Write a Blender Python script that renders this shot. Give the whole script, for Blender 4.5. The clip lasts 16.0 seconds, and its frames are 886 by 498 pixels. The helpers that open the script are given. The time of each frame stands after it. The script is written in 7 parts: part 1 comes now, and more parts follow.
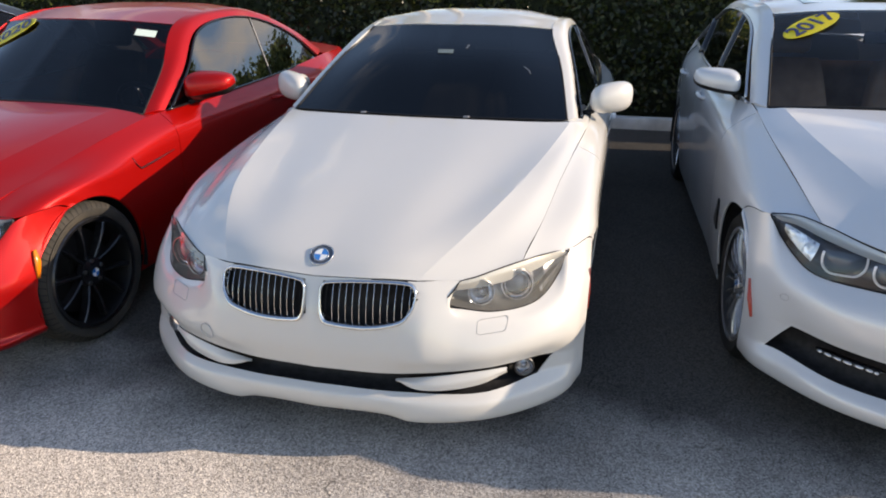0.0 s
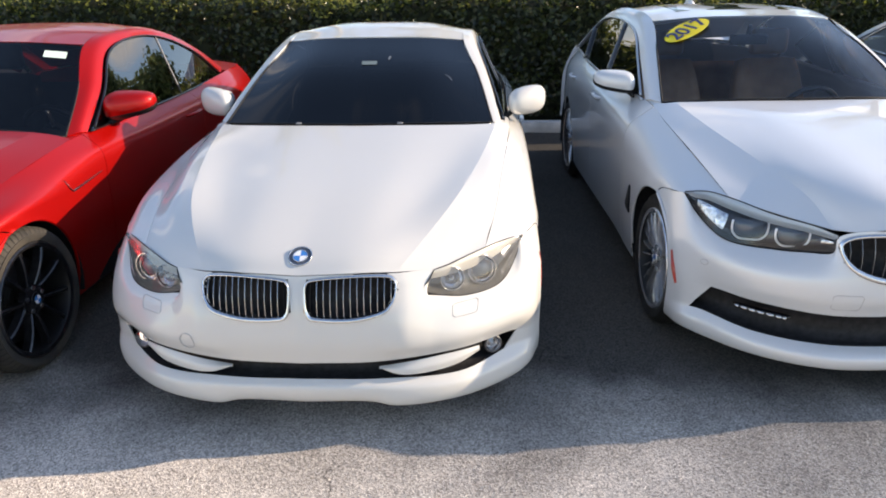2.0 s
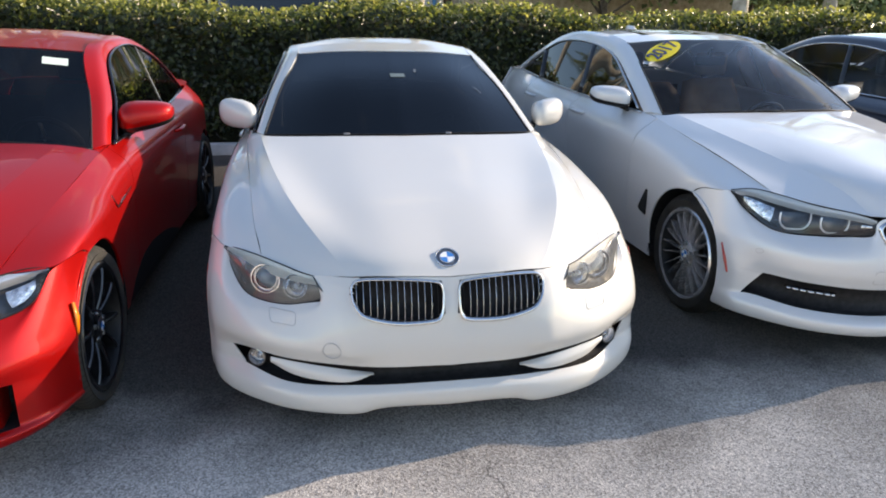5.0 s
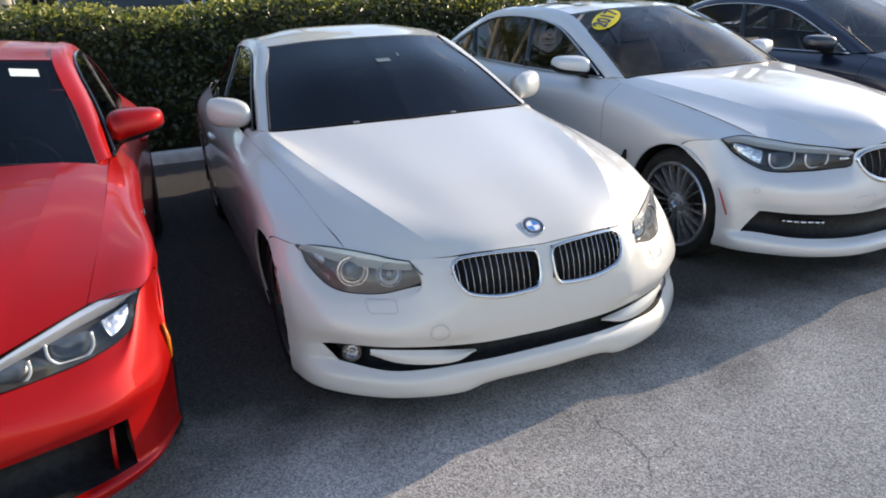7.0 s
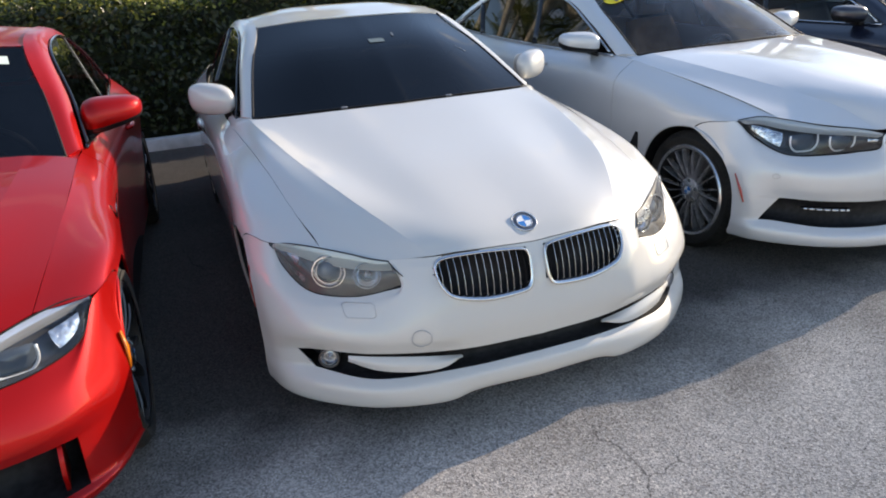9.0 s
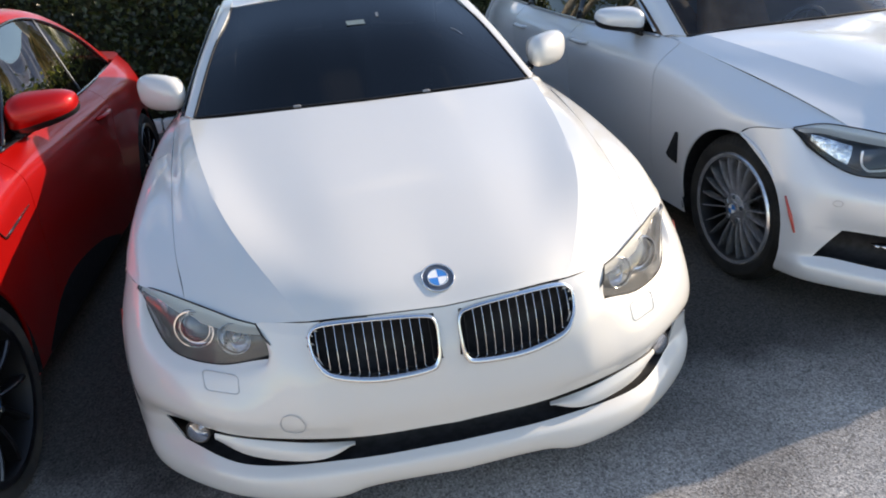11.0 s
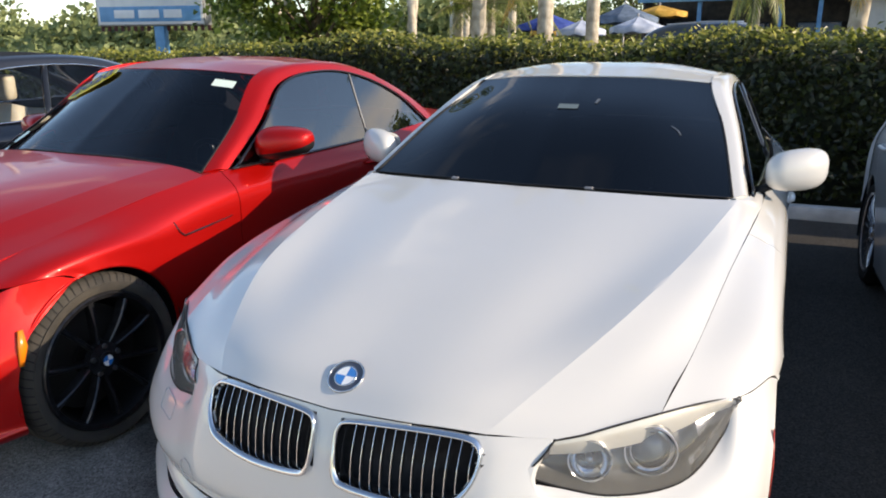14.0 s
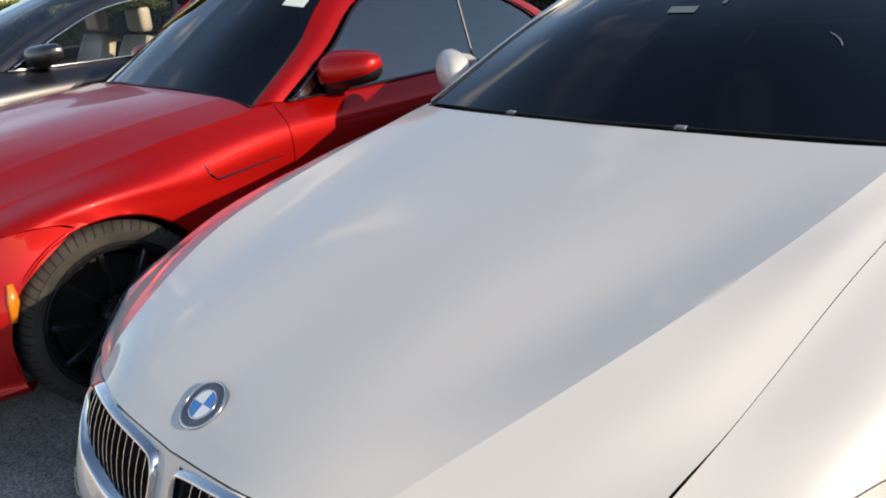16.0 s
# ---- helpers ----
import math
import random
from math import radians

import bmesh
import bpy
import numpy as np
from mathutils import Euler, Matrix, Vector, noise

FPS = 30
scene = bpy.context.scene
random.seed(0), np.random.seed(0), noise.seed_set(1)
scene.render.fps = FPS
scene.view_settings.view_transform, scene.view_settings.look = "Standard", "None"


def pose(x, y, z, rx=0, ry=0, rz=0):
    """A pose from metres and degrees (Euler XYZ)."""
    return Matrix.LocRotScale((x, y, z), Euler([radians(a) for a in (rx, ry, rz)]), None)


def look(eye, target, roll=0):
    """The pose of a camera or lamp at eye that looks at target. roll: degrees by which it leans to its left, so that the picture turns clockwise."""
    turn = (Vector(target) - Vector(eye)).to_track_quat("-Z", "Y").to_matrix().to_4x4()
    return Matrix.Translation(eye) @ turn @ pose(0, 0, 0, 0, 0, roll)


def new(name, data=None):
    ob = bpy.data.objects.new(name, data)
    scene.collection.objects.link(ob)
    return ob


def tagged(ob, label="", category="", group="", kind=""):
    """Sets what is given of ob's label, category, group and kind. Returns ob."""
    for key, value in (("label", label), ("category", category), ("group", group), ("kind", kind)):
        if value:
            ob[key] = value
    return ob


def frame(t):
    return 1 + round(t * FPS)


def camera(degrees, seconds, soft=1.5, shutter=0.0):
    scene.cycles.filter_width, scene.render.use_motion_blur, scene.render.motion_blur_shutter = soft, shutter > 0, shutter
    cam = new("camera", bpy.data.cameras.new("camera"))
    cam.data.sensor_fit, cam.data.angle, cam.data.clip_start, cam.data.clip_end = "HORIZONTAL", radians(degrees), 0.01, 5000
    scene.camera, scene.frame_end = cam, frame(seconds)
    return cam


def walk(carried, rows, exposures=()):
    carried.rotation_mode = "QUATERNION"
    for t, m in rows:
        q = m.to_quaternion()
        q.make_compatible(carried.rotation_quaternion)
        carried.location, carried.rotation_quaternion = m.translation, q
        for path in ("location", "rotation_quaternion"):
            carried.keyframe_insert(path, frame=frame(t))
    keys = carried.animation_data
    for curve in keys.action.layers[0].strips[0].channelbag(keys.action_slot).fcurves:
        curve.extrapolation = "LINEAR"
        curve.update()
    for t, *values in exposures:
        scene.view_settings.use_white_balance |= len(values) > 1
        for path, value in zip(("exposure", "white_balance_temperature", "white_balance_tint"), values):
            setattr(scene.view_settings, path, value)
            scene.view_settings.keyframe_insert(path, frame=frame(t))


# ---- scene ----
cam = camera(63.5, 16.0, soft=1.9)
PATH = [
    (0, (0.989, -2.048, 1.693), (0.539, -0.247, 0.948), -0.3),
    (0.5, (0.849, -2.068, 1.697), (0.496, -0.24, 0.965), -2.1),
    (1, (0.854, -2.201, 1.703), (0.519, -0.358, 1.002), -3.7),
    (1.5, (0.828, -2.304, 1.699), (0.507, -0.48, 0.944), -4.4),
    (2, (0.67, -2.33, 1.7), (0.567, -0.464, 0.987), -0.9),
    (2.5, (0.401, -2.321, 1.699), (0.31, -0.428, 1.06), -4.1),
    (3, (0.247, -2.367, 1.679), (0.23, -0.469, 1.047), -1.4),
    (3.2, (0.172, -2.414, 1.68), (0.173, -0.52, 1.036), -1.0),
    (5.3, (-0.638, -2.347, 1.611), (-0.185, -0.51, 0.962), -1.0),
    (5.5, (-0.736, -2.345, 1.609), (-0.221, -0.534, 0.933), -3.6),
    (6, (-0.929, -2.317, 1.596), (-0.325, -0.539, 0.908), -4.4),
    (6.5, (-1.165, -2.2, 1.586), (-0.417, -0.462, 0.937), -3.6),
    (7, (-1.326, -2.147, 1.58), (-0.6, -0.409, 0.91), -2.4),
    (7.5, (-1.351, -2.121, 1.569), (-0.613, -0.393, 0.883), -1.3),
    (8, (-1.342, -2.087, 1.571), (-0.603, -0.361, 0.881), -0.8),
    (8.5, (-1.288, -2.057, 1.562), (-0.539, -0.347, 0.846), -1.3),
    (9, (-1.105, -1.999, 1.567), (-0.452, -0.253, 0.844), -3.5),
    (9.2, (-1.004, -1.969, 1.581), (-0.37, -0.21, 0.873), -2.4),
    (11.3, (-0.146, -1.559, 1.569), (0.116, 0.248, 0.753), -4.2),
    (11.5, (-0.031, -1.551, 1.568), (0.179, 0.26, 0.745), -3.6),
    (12, (0.184, -1.487, 1.571), (0.304, 0.366, 0.828), -6.2),
    (12.5, (0.385, -1.36, 1.581), (0.348, 0.525, 0.913), -4.4),
    (13, (0.559, -1.296, 1.583), (0.229, 0.616, 1.098), -5.7),
    (13.5, (0.761, -1.254, 1.511), (0.112, 0.579, 1.042), 0.3),
    (14, (0.858, -1.171, 1.461), (0.043, 0.577, 0.932), -0.2),
    (14.5, (0.923, -0.977, 1.434), (0.118, 0.775, 0.903), 2.0),
    (15, (0.952, -0.821, 1.403), (0.012, 0.816, 0.743), -2.4),
    (15.5, (1.043, -0.546, 1.418), (-0.08, 0.985, 0.788), -3.6),
    (16, (1.011, -0.356, 1.374), (-0.254, 1.023, 0.667), -3.7),
]
walk(cam, [(t, look(eye, target, roll)) for t, eye, target, roll in PATH],
     exposures=[(0.0, 0.88, 7650, 16), (1.0, 1.12, 7650, 16), (3.0, 1.22, 7600, 16), (5.5, 1.14, 7400, 14), (7.0, 1.04, 7350, 14), (9.0, 1.0, 7350, 14), (11.5, 1.14, 7400, 14), (12.0, 1.12, 7350, 14), (12.5, 1.0, 7350, 14), (13, 0.98, 7350, 14), (14, 0.92, 7350, 14), (15, 0.74, 7400, 13), (16, 0.58, 7500, 13)])

# ---- world, sun ----
SUN_AZ = (0.98, 0.20, 0.385)        # towards the sun
sun_dir = Vector(SUN_AZ).normalized()
elev = math.asin(sun_dir.z)
world = bpy.data.worlds.new("world")
scene.world = world
world.use_nodes = True
wn = world.node_tree.nodes
wl = world.node_tree.links
bg = wn["Background"]
sky = wn.new("ShaderNodeTexSky")
sky.sky_type = "NISHITA"
sky.sun_disc = False
sky.sun_elevation = elev
sky.sun_rotation = math.atan2(sun_dir.x, sun_dir.y)
sky.air_density, sky.dust_density, sky.ozone_density = 1.0, 0.35, 2.6
# broken fair-weather clouds
wtc = wn.new("ShaderNodeTexCoord")
wmap = wn.new("ShaderNodeMapping")
wmap.inputs["Scale"].default_value = (1.0, 1.0, 2.6)
wmap.inputs["Location"].default_value = (1.58, 3.84, 5.19)
wno = wn.new("ShaderNodeTexNoise")
wno.inputs["Scale"].default_value = 4.2
wno.inputs["Detail"].default_value = 7
wramp = wn.new("ShaderNodeValToRGB")
wramp.color_ramp.elements[0].position, wramp.color_ramp.elements[1].position = 0.56, 0.70
wmix = wn.new("ShaderNodeMixRGB")
wmix.inputs["Color2"].default_value = (5.6, 5.6, 5.6, 1)
wl.new(wtc.outputs["Generated"], wmap.inputs["Vector"])
wl.new(wmap.outputs["Vector"], wno.inputs["Vector"])
wl.new(wno.outputs["Fac"], wramp.inputs["Fac"])
wsep = wn.new("ShaderNodeSeparateXYZ")
wl.new(wtc.outputs["Generated"], wsep.inputs["Vector"])
wlow = wn.new("ShaderNodeMapRange")     # the clouds stand low, clear above
wlow.inputs["From Min"].default_value, wlow.inputs["From Max"].default_value = 0.40, 0.70
wlow.inputs["To Min"].default_value, wlow.inputs["To Max"].default_value = 1.0, 0.1
wl.new(wsep.outputs["Z"], wlow.inputs["Value"])
wmul = wn.new("ShaderNodeMath")
wmul.operation = "MULTIPLY"
wl.new(wramp.outputs["Color"], wmul.inputs[0])
wl.new(wlow.outputs["Result"], wmul.inputs[1])
wl.new(wmul.outputs["Value"], wmix.inputs["Fac"])
wl.new(sky.outputs["Color"], wmix.inputs["Color1"])
wl.new(wmix.outputs["Color"], bg.inputs["Color"])
bg.inputs["Strength"].default_value = 0.15
sun = new("sun", bpy.data.lights.new("sun", "SUN"))
sun.data.energy, sun.data.angle, sun.data.color = 3.6, radians(0.6), (1.0, 0.90, 0.75)
sun.matrix_world = look(sun_dir * 60, (0, 0, 0))


# ---- materials ----
def material(name, color=(0.5, 0.5, 0.5), rough=0.5, metal=0.0, coat=0.0, emit=None, spec=0.5):
    m = bpy.data.materials.new(name)
    m.use_nodes = True
    b = m.node_tree.nodes["Principled BSDF"]
    b.inputs["Base Color"].default_value = (*color, 1)
    b.inputs["Roughness"].default_value = rough
    b.inputs["Metallic"].default_value = metal
    b.inputs["Coat Weight"].default_value = coat
    b.inputs["Coat Roughness"].default_value = 0.03
    b.inputs["Specular IOR Level"].default_value = spec
    if emit:
        b.inputs["Emission Color"].default_value = (*color, 1)
        b.inputs["Emission Strength"].default_value = emit
    return m


def nodes_of(m):
    nt = m.node_tree
    return nt, nt.nodes, nt.links, nt.nodes["Principled BSDF"]


def vary(m, dark, light, scale, detail=6, lo=0.35, hi=0.65, bump=0.0, bump_scale=None, rough=None):
    """Colour between two values by noise in object space, with fine relief."""
    nt, n, l, b = nodes_of(m)
    tc = n.new("ShaderNodeTexCoord")
    no = n.new("ShaderNodeTexNoise")
    no.inputs["Scale"].default_value, no.inputs["Detail"].default_value = scale, detail
    l.new(tc.outputs["Object"], no.inputs["Vector"])
    r = n.new("ShaderNodeValToRGB")
    r.color_ramp.elements[0].position, r.color_ramp.elements[1].position = lo, hi
    r.color_ramp.elements[0].color, r.color_ramp.elements[1].color = (*dark, 1), (*light, 1)
    l.new(no.outputs["Fac"], r.inputs["Fac"])
    l.new(r.outputs["Color"], b.inputs["Base Color"])
    if bump:
        nb = n.new("ShaderNodeTexNoise")
        nb.inputs["Scale"].default_value, nb.inputs["Detail"].default_value = bump_scale or scale * 4, 5
        l.new(tc.outputs["Object"], nb.inputs["Vector"])
        bp = n.new("ShaderNodeBump")
        bp.inputs["Strength"].default_value, bp.inputs["Distance"].default_value = bump, 0.01
        l.new(nb.outputs["Fac"], bp.inputs["Height"])
        l.new(bp.outputs["Normal"], b.inputs["Normal"])
    return m


def paint(name, color, metal=0.0, rough=0.35, dust=0.12, coat=1.0):
    """Clear-coated car paint with a light film of dust."""
    m = material(name, color, rough, metal, coat)
    nt, n, l, b = nodes_of(m)
    tc = n.new("ShaderNodeTexCoord")
    no = n.new("ShaderNodeTexNoise")
    no.inputs["Scale"].default_value, no.inputs["Detail"].default_value = 2.2, 9
    l.new(tc.outputs["Object"], no.inputs["Vector"])
    mr = n.new("ShaderNodeMapRange")
    mr.inputs["From Min"].default_value, mr.inputs["From Max"].default_value = 0.35, 0.75
    mr.inputs["To Min"].default_value, mr.inputs["To Max"].default_value = 0.02, dust
    l.new(no.outputs["Fac"], mr.inputs["Value"])
    l.new(mr.outputs["Result"], b.inputs["Coat Roughness"])
    return m


def tinted_glass(name, tint, ior=1.5, base=0.0):
    """A thin pane: dark tinted see-through with a mirror gloss that grows towards grazing."""
    m = bpy.data.materials.new(name)
    m.use_nodes = True
    nt = m.node_tree
    n, l = nt.nodes, nt.links
    n.remove(n["Principled BSDF"])
    tr = n.new("ShaderNodeBsdfTransparent")
    tr.inputs["Color"].default_value = (*tint, 1)
    gl = n.new("ShaderNodeBsdfGlossy")
    gl.inputs["Roughness"].default_value = 0.01
    gl.inputs["Color"].default_value = (0.95, 0.97, 1, 1)
    fr = n.new("ShaderNodeFresnel")
    fr.inputs["IOR"].default_value = ior
    mx = n.new("ShaderNodeMixShader")
    l.new(fr.outputs["Fac"], mx.inputs["Fac"])
    l.new(tr.outputs["BSDF"], mx.inputs[1])
    l.new(gl.outputs["BSDF"], mx.inputs[2])
    l.new(mx.outputs["Shader"], n["Material Output"].inputs["Surface"])
    return m


PEARL = paint("pearl_white_paint", (0.555, 0.548, 0.53), 0.0, 0.42, 0.07)
SILVERY = paint("mineral_white_paint", (0.60, 0.61, 0.625), 0.15, 0.4)
RED = paint("metallic_red_paint", (0.42, 0.004, 0.003), 0.5, 0.36, 0.03, 0.5)
RED.node_tree.nodes["Principled BSDF"].inputs["Specular IOR Level"].default_value = 0.2
BLACK = paint("black_paint", (0.012, 0.013, 0.018), 0.2, 0.35)
NAVY = paint("dark_blue_paint", (0.010, 0.014, 0.030), 0.2, 0.35)
CHROME = material("chrome", (0.62, 0.63, 0.65), 0.12, 1.0)
GREYTRIM = material("grey_trim", (0.20, 0.20, 0.21), 0.45)
SATIN = material("satin_metal", (0.55, 0.56, 0.58), 0.28, 1.0)
PLASTIC = vary(material("black_plastic", (0.012, 0.012, 0.013), 0.55, spec=0.22), (0.008, 0.008, 0.009), (0.018, 0.018, 0.02), 40)
GLOSSBLACK = material("gloss_black", (0.008, 0.008, 0.009), 0.12, 0.0, 0.6)
RUBBER = vary(material("tyre_rubber", (0.02, 0.02, 0.02), 0.8, spec=0.3), (0.011, 0.0105, 0.010), (0.026, 0.025, 0.023), 9, bump=0.15, bump_scale=180)
DUSTYRUBBER = vary(material("dusty_rubber", (0.05, 0.045, 0.04), 0.85), (0.020, 0.019, 0.018), (0.055, 0.047, 0.038), 7, bump=0.15, bump_scale=180)
SILVERALLOY = vary(material("silver_alloy", (0.65, 0.65, 0.67), 0.25, 0.8), (0.58, 0.58, 0.60), (0.74, 0.74, 0.76), 30)
BARMETAL = material("grille_bar_metal", (0.72, 0.72, 0.74), 0.22, 0.9)
ALLOY = vary(material("grey_alloy", (0.35, 0.35, 0.36), 0.3, 0.9), (0.28, 0.28, 0.29), (0.45, 0.45, 0.46), 30)
DARKALLOY = vary(material("black_alloy", (0.02, 0.02, 0.022), 0.28, 0.5, 0.6), (0.012, 0.012, 0.014), (0.03, 0.03, 0.034), 30)
GLASS_DARK = tinted_glass("dark_tinted_glass", (0.03, 0.034, 0.04), 1.42)
GLASS_MID = tinted_glass("tinted_glass", (0.86, 0.88, 0.90), 1.30)
GLASS_REAR = tinted_glass("sedan_side_glass", (0.05, 0.055, 0.06), 1.5)
GLASS_DIM = tinted_glass("dim_glass", (0.28, 0.29, 0.31), 1.42)
GLASS_SIDE = tinted_glass("side_window_glass", (0.08, 0.085, 0.09), 2.1)
LENS = tinted_glass("headlight_lens", (0.92, 0.93, 0.94), 1.45)
# aged, slightly hazed plastic lenses
HAZED = tinted_glass("hazed_headlight_lens", (0.92, 0.93, 0.94), 1.45)
nt = HAZED.node_tree
hz_ = nt.nodes.new("ShaderNodeBsdfDiffuse")
hz_.inputs["Color"].default_value = (0.85, 0.83, 0.78, 1)
hm_ = nt.nodes.new("ShaderNodeMixShader")
hm_.inputs["Fac"].default_value = 0.075
nt.links.new(nt.nodes["Mix Shader"].outputs["Shader"], hm_.inputs[1])
nt.links.new(hz_.outputs["BSDF"], hm_.inputs[2])
nt.links.new(hm_.outputs["Shader"], nt.nodes["Material Output"].inputs["Surface"])
HOUSING = vary(material("headlight_housing", (0.2, 0.2, 0.2), 0.4, 0.15), (0.05, 0.051, 0.053), (0.10, 0.10, 0.10), 12)
HOUSING_DARK = vary(material("dark_headlight_housing", (0.1, 0.1, 0.1), 0.3, 0.4), (0.03, 0.03, 0.033), (0.10, 0.102, 0.11), 10)
PEARLBROW = material("pearl_silver_brow", (0.66, 0.64, 0.58), 0.28, 0.3, 0.5)
BADGERING = material("badge_ring", (0.085, 0.095, 0.12), 0.3, 0.3, 0.6)
SIGNALBOWL = vary(material("turn_signal_bowl", (0.5, 0.5, 0.5), 0.16, 0.85), (0.34, 0.33, 0.33), (0.62, 0.60, 0.60), 30, bump=0.3, bump_scale=90)
DRL = material("light_guide", (0.80, 0.82, 0.85), 0.22, 0.2, 0.6)
FACET = vary(material("faceted_reflector", (0.7, 0.73, 0.78), 0.16, 0.9), (0.35, 0.37, 0.40), (0.85, 0.88, 0.92), 45, detail=2, bump=0.5, bump_scale=60)
BROW = material("silvered_brow", (0.62, 0.65, 0.70), 0.18, 0.6)
REFLECTOR = material("reflector_chrome", (0.85, 0.86, 0.88), 0.06, 1.0)
PROJECTOR = material("projector_glass", (0.06, 0.075, 0.095), 0.03, 0.0, 1.0)
AMBER = material("amber_plastic", (0.75, 0.19, 0.01), 0.25, 0.0, 0.5)
REDLENS = material("red_plastic", (0.45, 0.05, 0.03), 0.3, 0.0, 0.5)
ROUND_BLUE = material("badge_blue", (0.03, 0.20, 0.55), 0.25, 0.0, 0.8)
ROUND_WHITE = material("badge_white", (0.8, 0.8, 0.8), 0.3, 0.0, 0.8)
YELLOW = material("yellow_sticker", (0.86, 0.66, 0.02), 0.5)
INK = material("dark_blue_ink", (0.02, 0.03, 0.12), 0.5)
PAPER = material("pale_sticker", (0.62, 0.72, 0.66), 0.6)
# the glass's dimming is put into this colour; the sticker lies outside the tint
TINTPAPER = material("tint_dimmed_sticker", (0.13, 0.165, 0.165), 0.4)
DASH = vary(material("dashboard_plastic", (0.02, 0.02, 0.02), 0.6), (0.014, 0.014, 0.015), (0.03, 0.03, 0.03), 30, bump=0.2, bump_scale=400)
TAN = vary(material("tan_leather", (0.34, 0.19, 0.10), 0.5), (0.28, 0.15, 0.075), (0.42, 0.24, 0.13), 8, bump=0.1, bump_scale=200)
BEIGE = vary(material("beige_leather", (0.55, 0.47, 0.34), 0.5), (0.48, 0.41, 0.29), (0.62, 0.54, 0.40), 8, bump=0.1, bump_scale=200)
BLACKLEATHER = vary(material("black_leather", (0.02, 0.02, 0.02), 0.45), (0.014, 0.014, 0.015), (0.03, 0.03, 0.03), 8, bump=0.1, bump_scale=200)


# ---- mesh helpers ----
def spl(pts, n):
    """n points along a smooth curve through pts (Catmull-Rom, by chord length)."""
    p = np.array(pts, float)
    if len(p) == 1:
        return np.repeat(p, n, 0)
    d = np.maximum(np.linalg.norm(np.diff(p, axis=0), axis=1), 1e-6) ** 0.5
    k = np.concatenate([[0], np.cumsum(d)])
    if len(p) == 2:
        t = np.linspace(0, 1, n)[:, None]
        return p[0] * (1 - t) + p[1] * t
    tan = np.zeros_like(p)
    for i in range(len(p)):
        if i == 0:
            tan[i] = (p[1] - p[0]) / d[0]
        elif i == len(p) - 1:
            tan[i] = (p[-1] - p[-2]) / d[-1]
        else:
            a, b = (p[i] - p[i - 1]) / d[i - 1], (p[i + 1] - p[i]) / d[i]
            tan[i] = (a * d[i] + b * d[i - 1]) / (d[i] + d[i - 1])
    out = []
    for t in np.linspace(0, k[-1], n):
        i = min(max(int(np.searchsorted(k, t, "right")) - 1, 0), len(p) - 2)
        h = d[i]
        s = (t - k[i]) / h
        out.append((2 * s**3 - 3 * s**2 + 1) * p[i] + (s**3 - 2 * s**2 + s) * h * tan[i] + (-2 * s**3 + 3 * s**2) * p[i + 1] + (s**3 - s**2) * h * tan[i + 1])
    return np.array(out)


def loft(rows, n, m):
    """A grid [m][n] of points: rows are curves, smoothly joined across."""
    s = np.array([spl(r, n) for r in rows])
    return np.array([spl(s[:, j], m) for j in range(n)]).transpose(1, 0, 2)


FLIP = np.array([-1, 1, 1])


def whole(g, axis):
    """The half grid and its mirror image, joined at the middle line."""
    if axis == 1:
        return np.concatenate([(g * FLIP)[:, :0:-1], g], 1)
    return np.concatenate([(g * FLIP)[:0:-1], g], 0)


def trim(g, d):
    """Draws the border in by d, which leaves a gap between panels."""
    g = g.copy()
    for a, b in ((0, 1), (-1, -2)):
        for arr in (g, g.transpose(1, 0, 2)):
            v = arr[b] - arr[a]
            L = np.maximum(np.linalg.norm(v, axis=1, keepdims=True), 1e-6)
            arr[a] = arr[a] + v / L * np.minimum(d, L * 0.8)
    return g


def grid_bm(bm, g, keep=None, out=None):
    """Quads over the grid g; keep(centre) drops faces; out: a point inside, from which the faces look away."""
    m, n, _ = g.shape
    vs = [[bm.verts.new(g[i, j]) for j in range(n)] for i in range(m)]
    fs = []
    for i in range(m - 1):
        for j in range(n - 1):
            c = (g[i, j] + g[i + 1, j] + g[i, j + 1] + g[i + 1, j + 1]) / 4
            if keep is None or keep(c, i, j):
                try:
                    fs.append(bm.faces.new((vs[i][j], vs[i][j + 1], vs[i + 1][j + 1], vs[i + 1][j])))
                except ValueError:
                    pass
    if out is not None and fs:
        bm.normal_update()
        s = sum((f.calc_center_median() - Vector(out)).dot(f.normal) * f.calc_area() for f in fs)
        if s < 0:
            for f in fs:
                f.normal_flip()
    for row in vs:
        for v in row:
            if not v.link_faces:
                bm.verts.remove(v)
    return fs


def part(name, bm, mat, parent=None, label="", smooth=True, thick=0.0, edge=None):
    me = bpy.data.meshes.new(name)
    bm.normal_update()
    if thick:
        for e in bm.edges:      # panel borders keep their edge
            if len(e.link_faces) == 1:
                e.smooth = False
    bm.to_mesh(me)
    bm.free()
    for p in me.polygons:
        p.use_smooth = smooth
    for x in (mat if isinstance(mat, (list, tuple)) else [mat]):
        me.materials.append(x)
    if smooth and edge:
        me.set_sharp_from_angle(angle=radians(edge))
    ob = new(name, me)
    if parent is not None:
        ob.parent = parent
    if label:
        ob["label"] = label
    if thick:
        s = ob.modifiers.new("thickness", "SOLIDIFY")
        s.thickness, s.offset, s.use_even_offset = thick, -1, False
    return ob


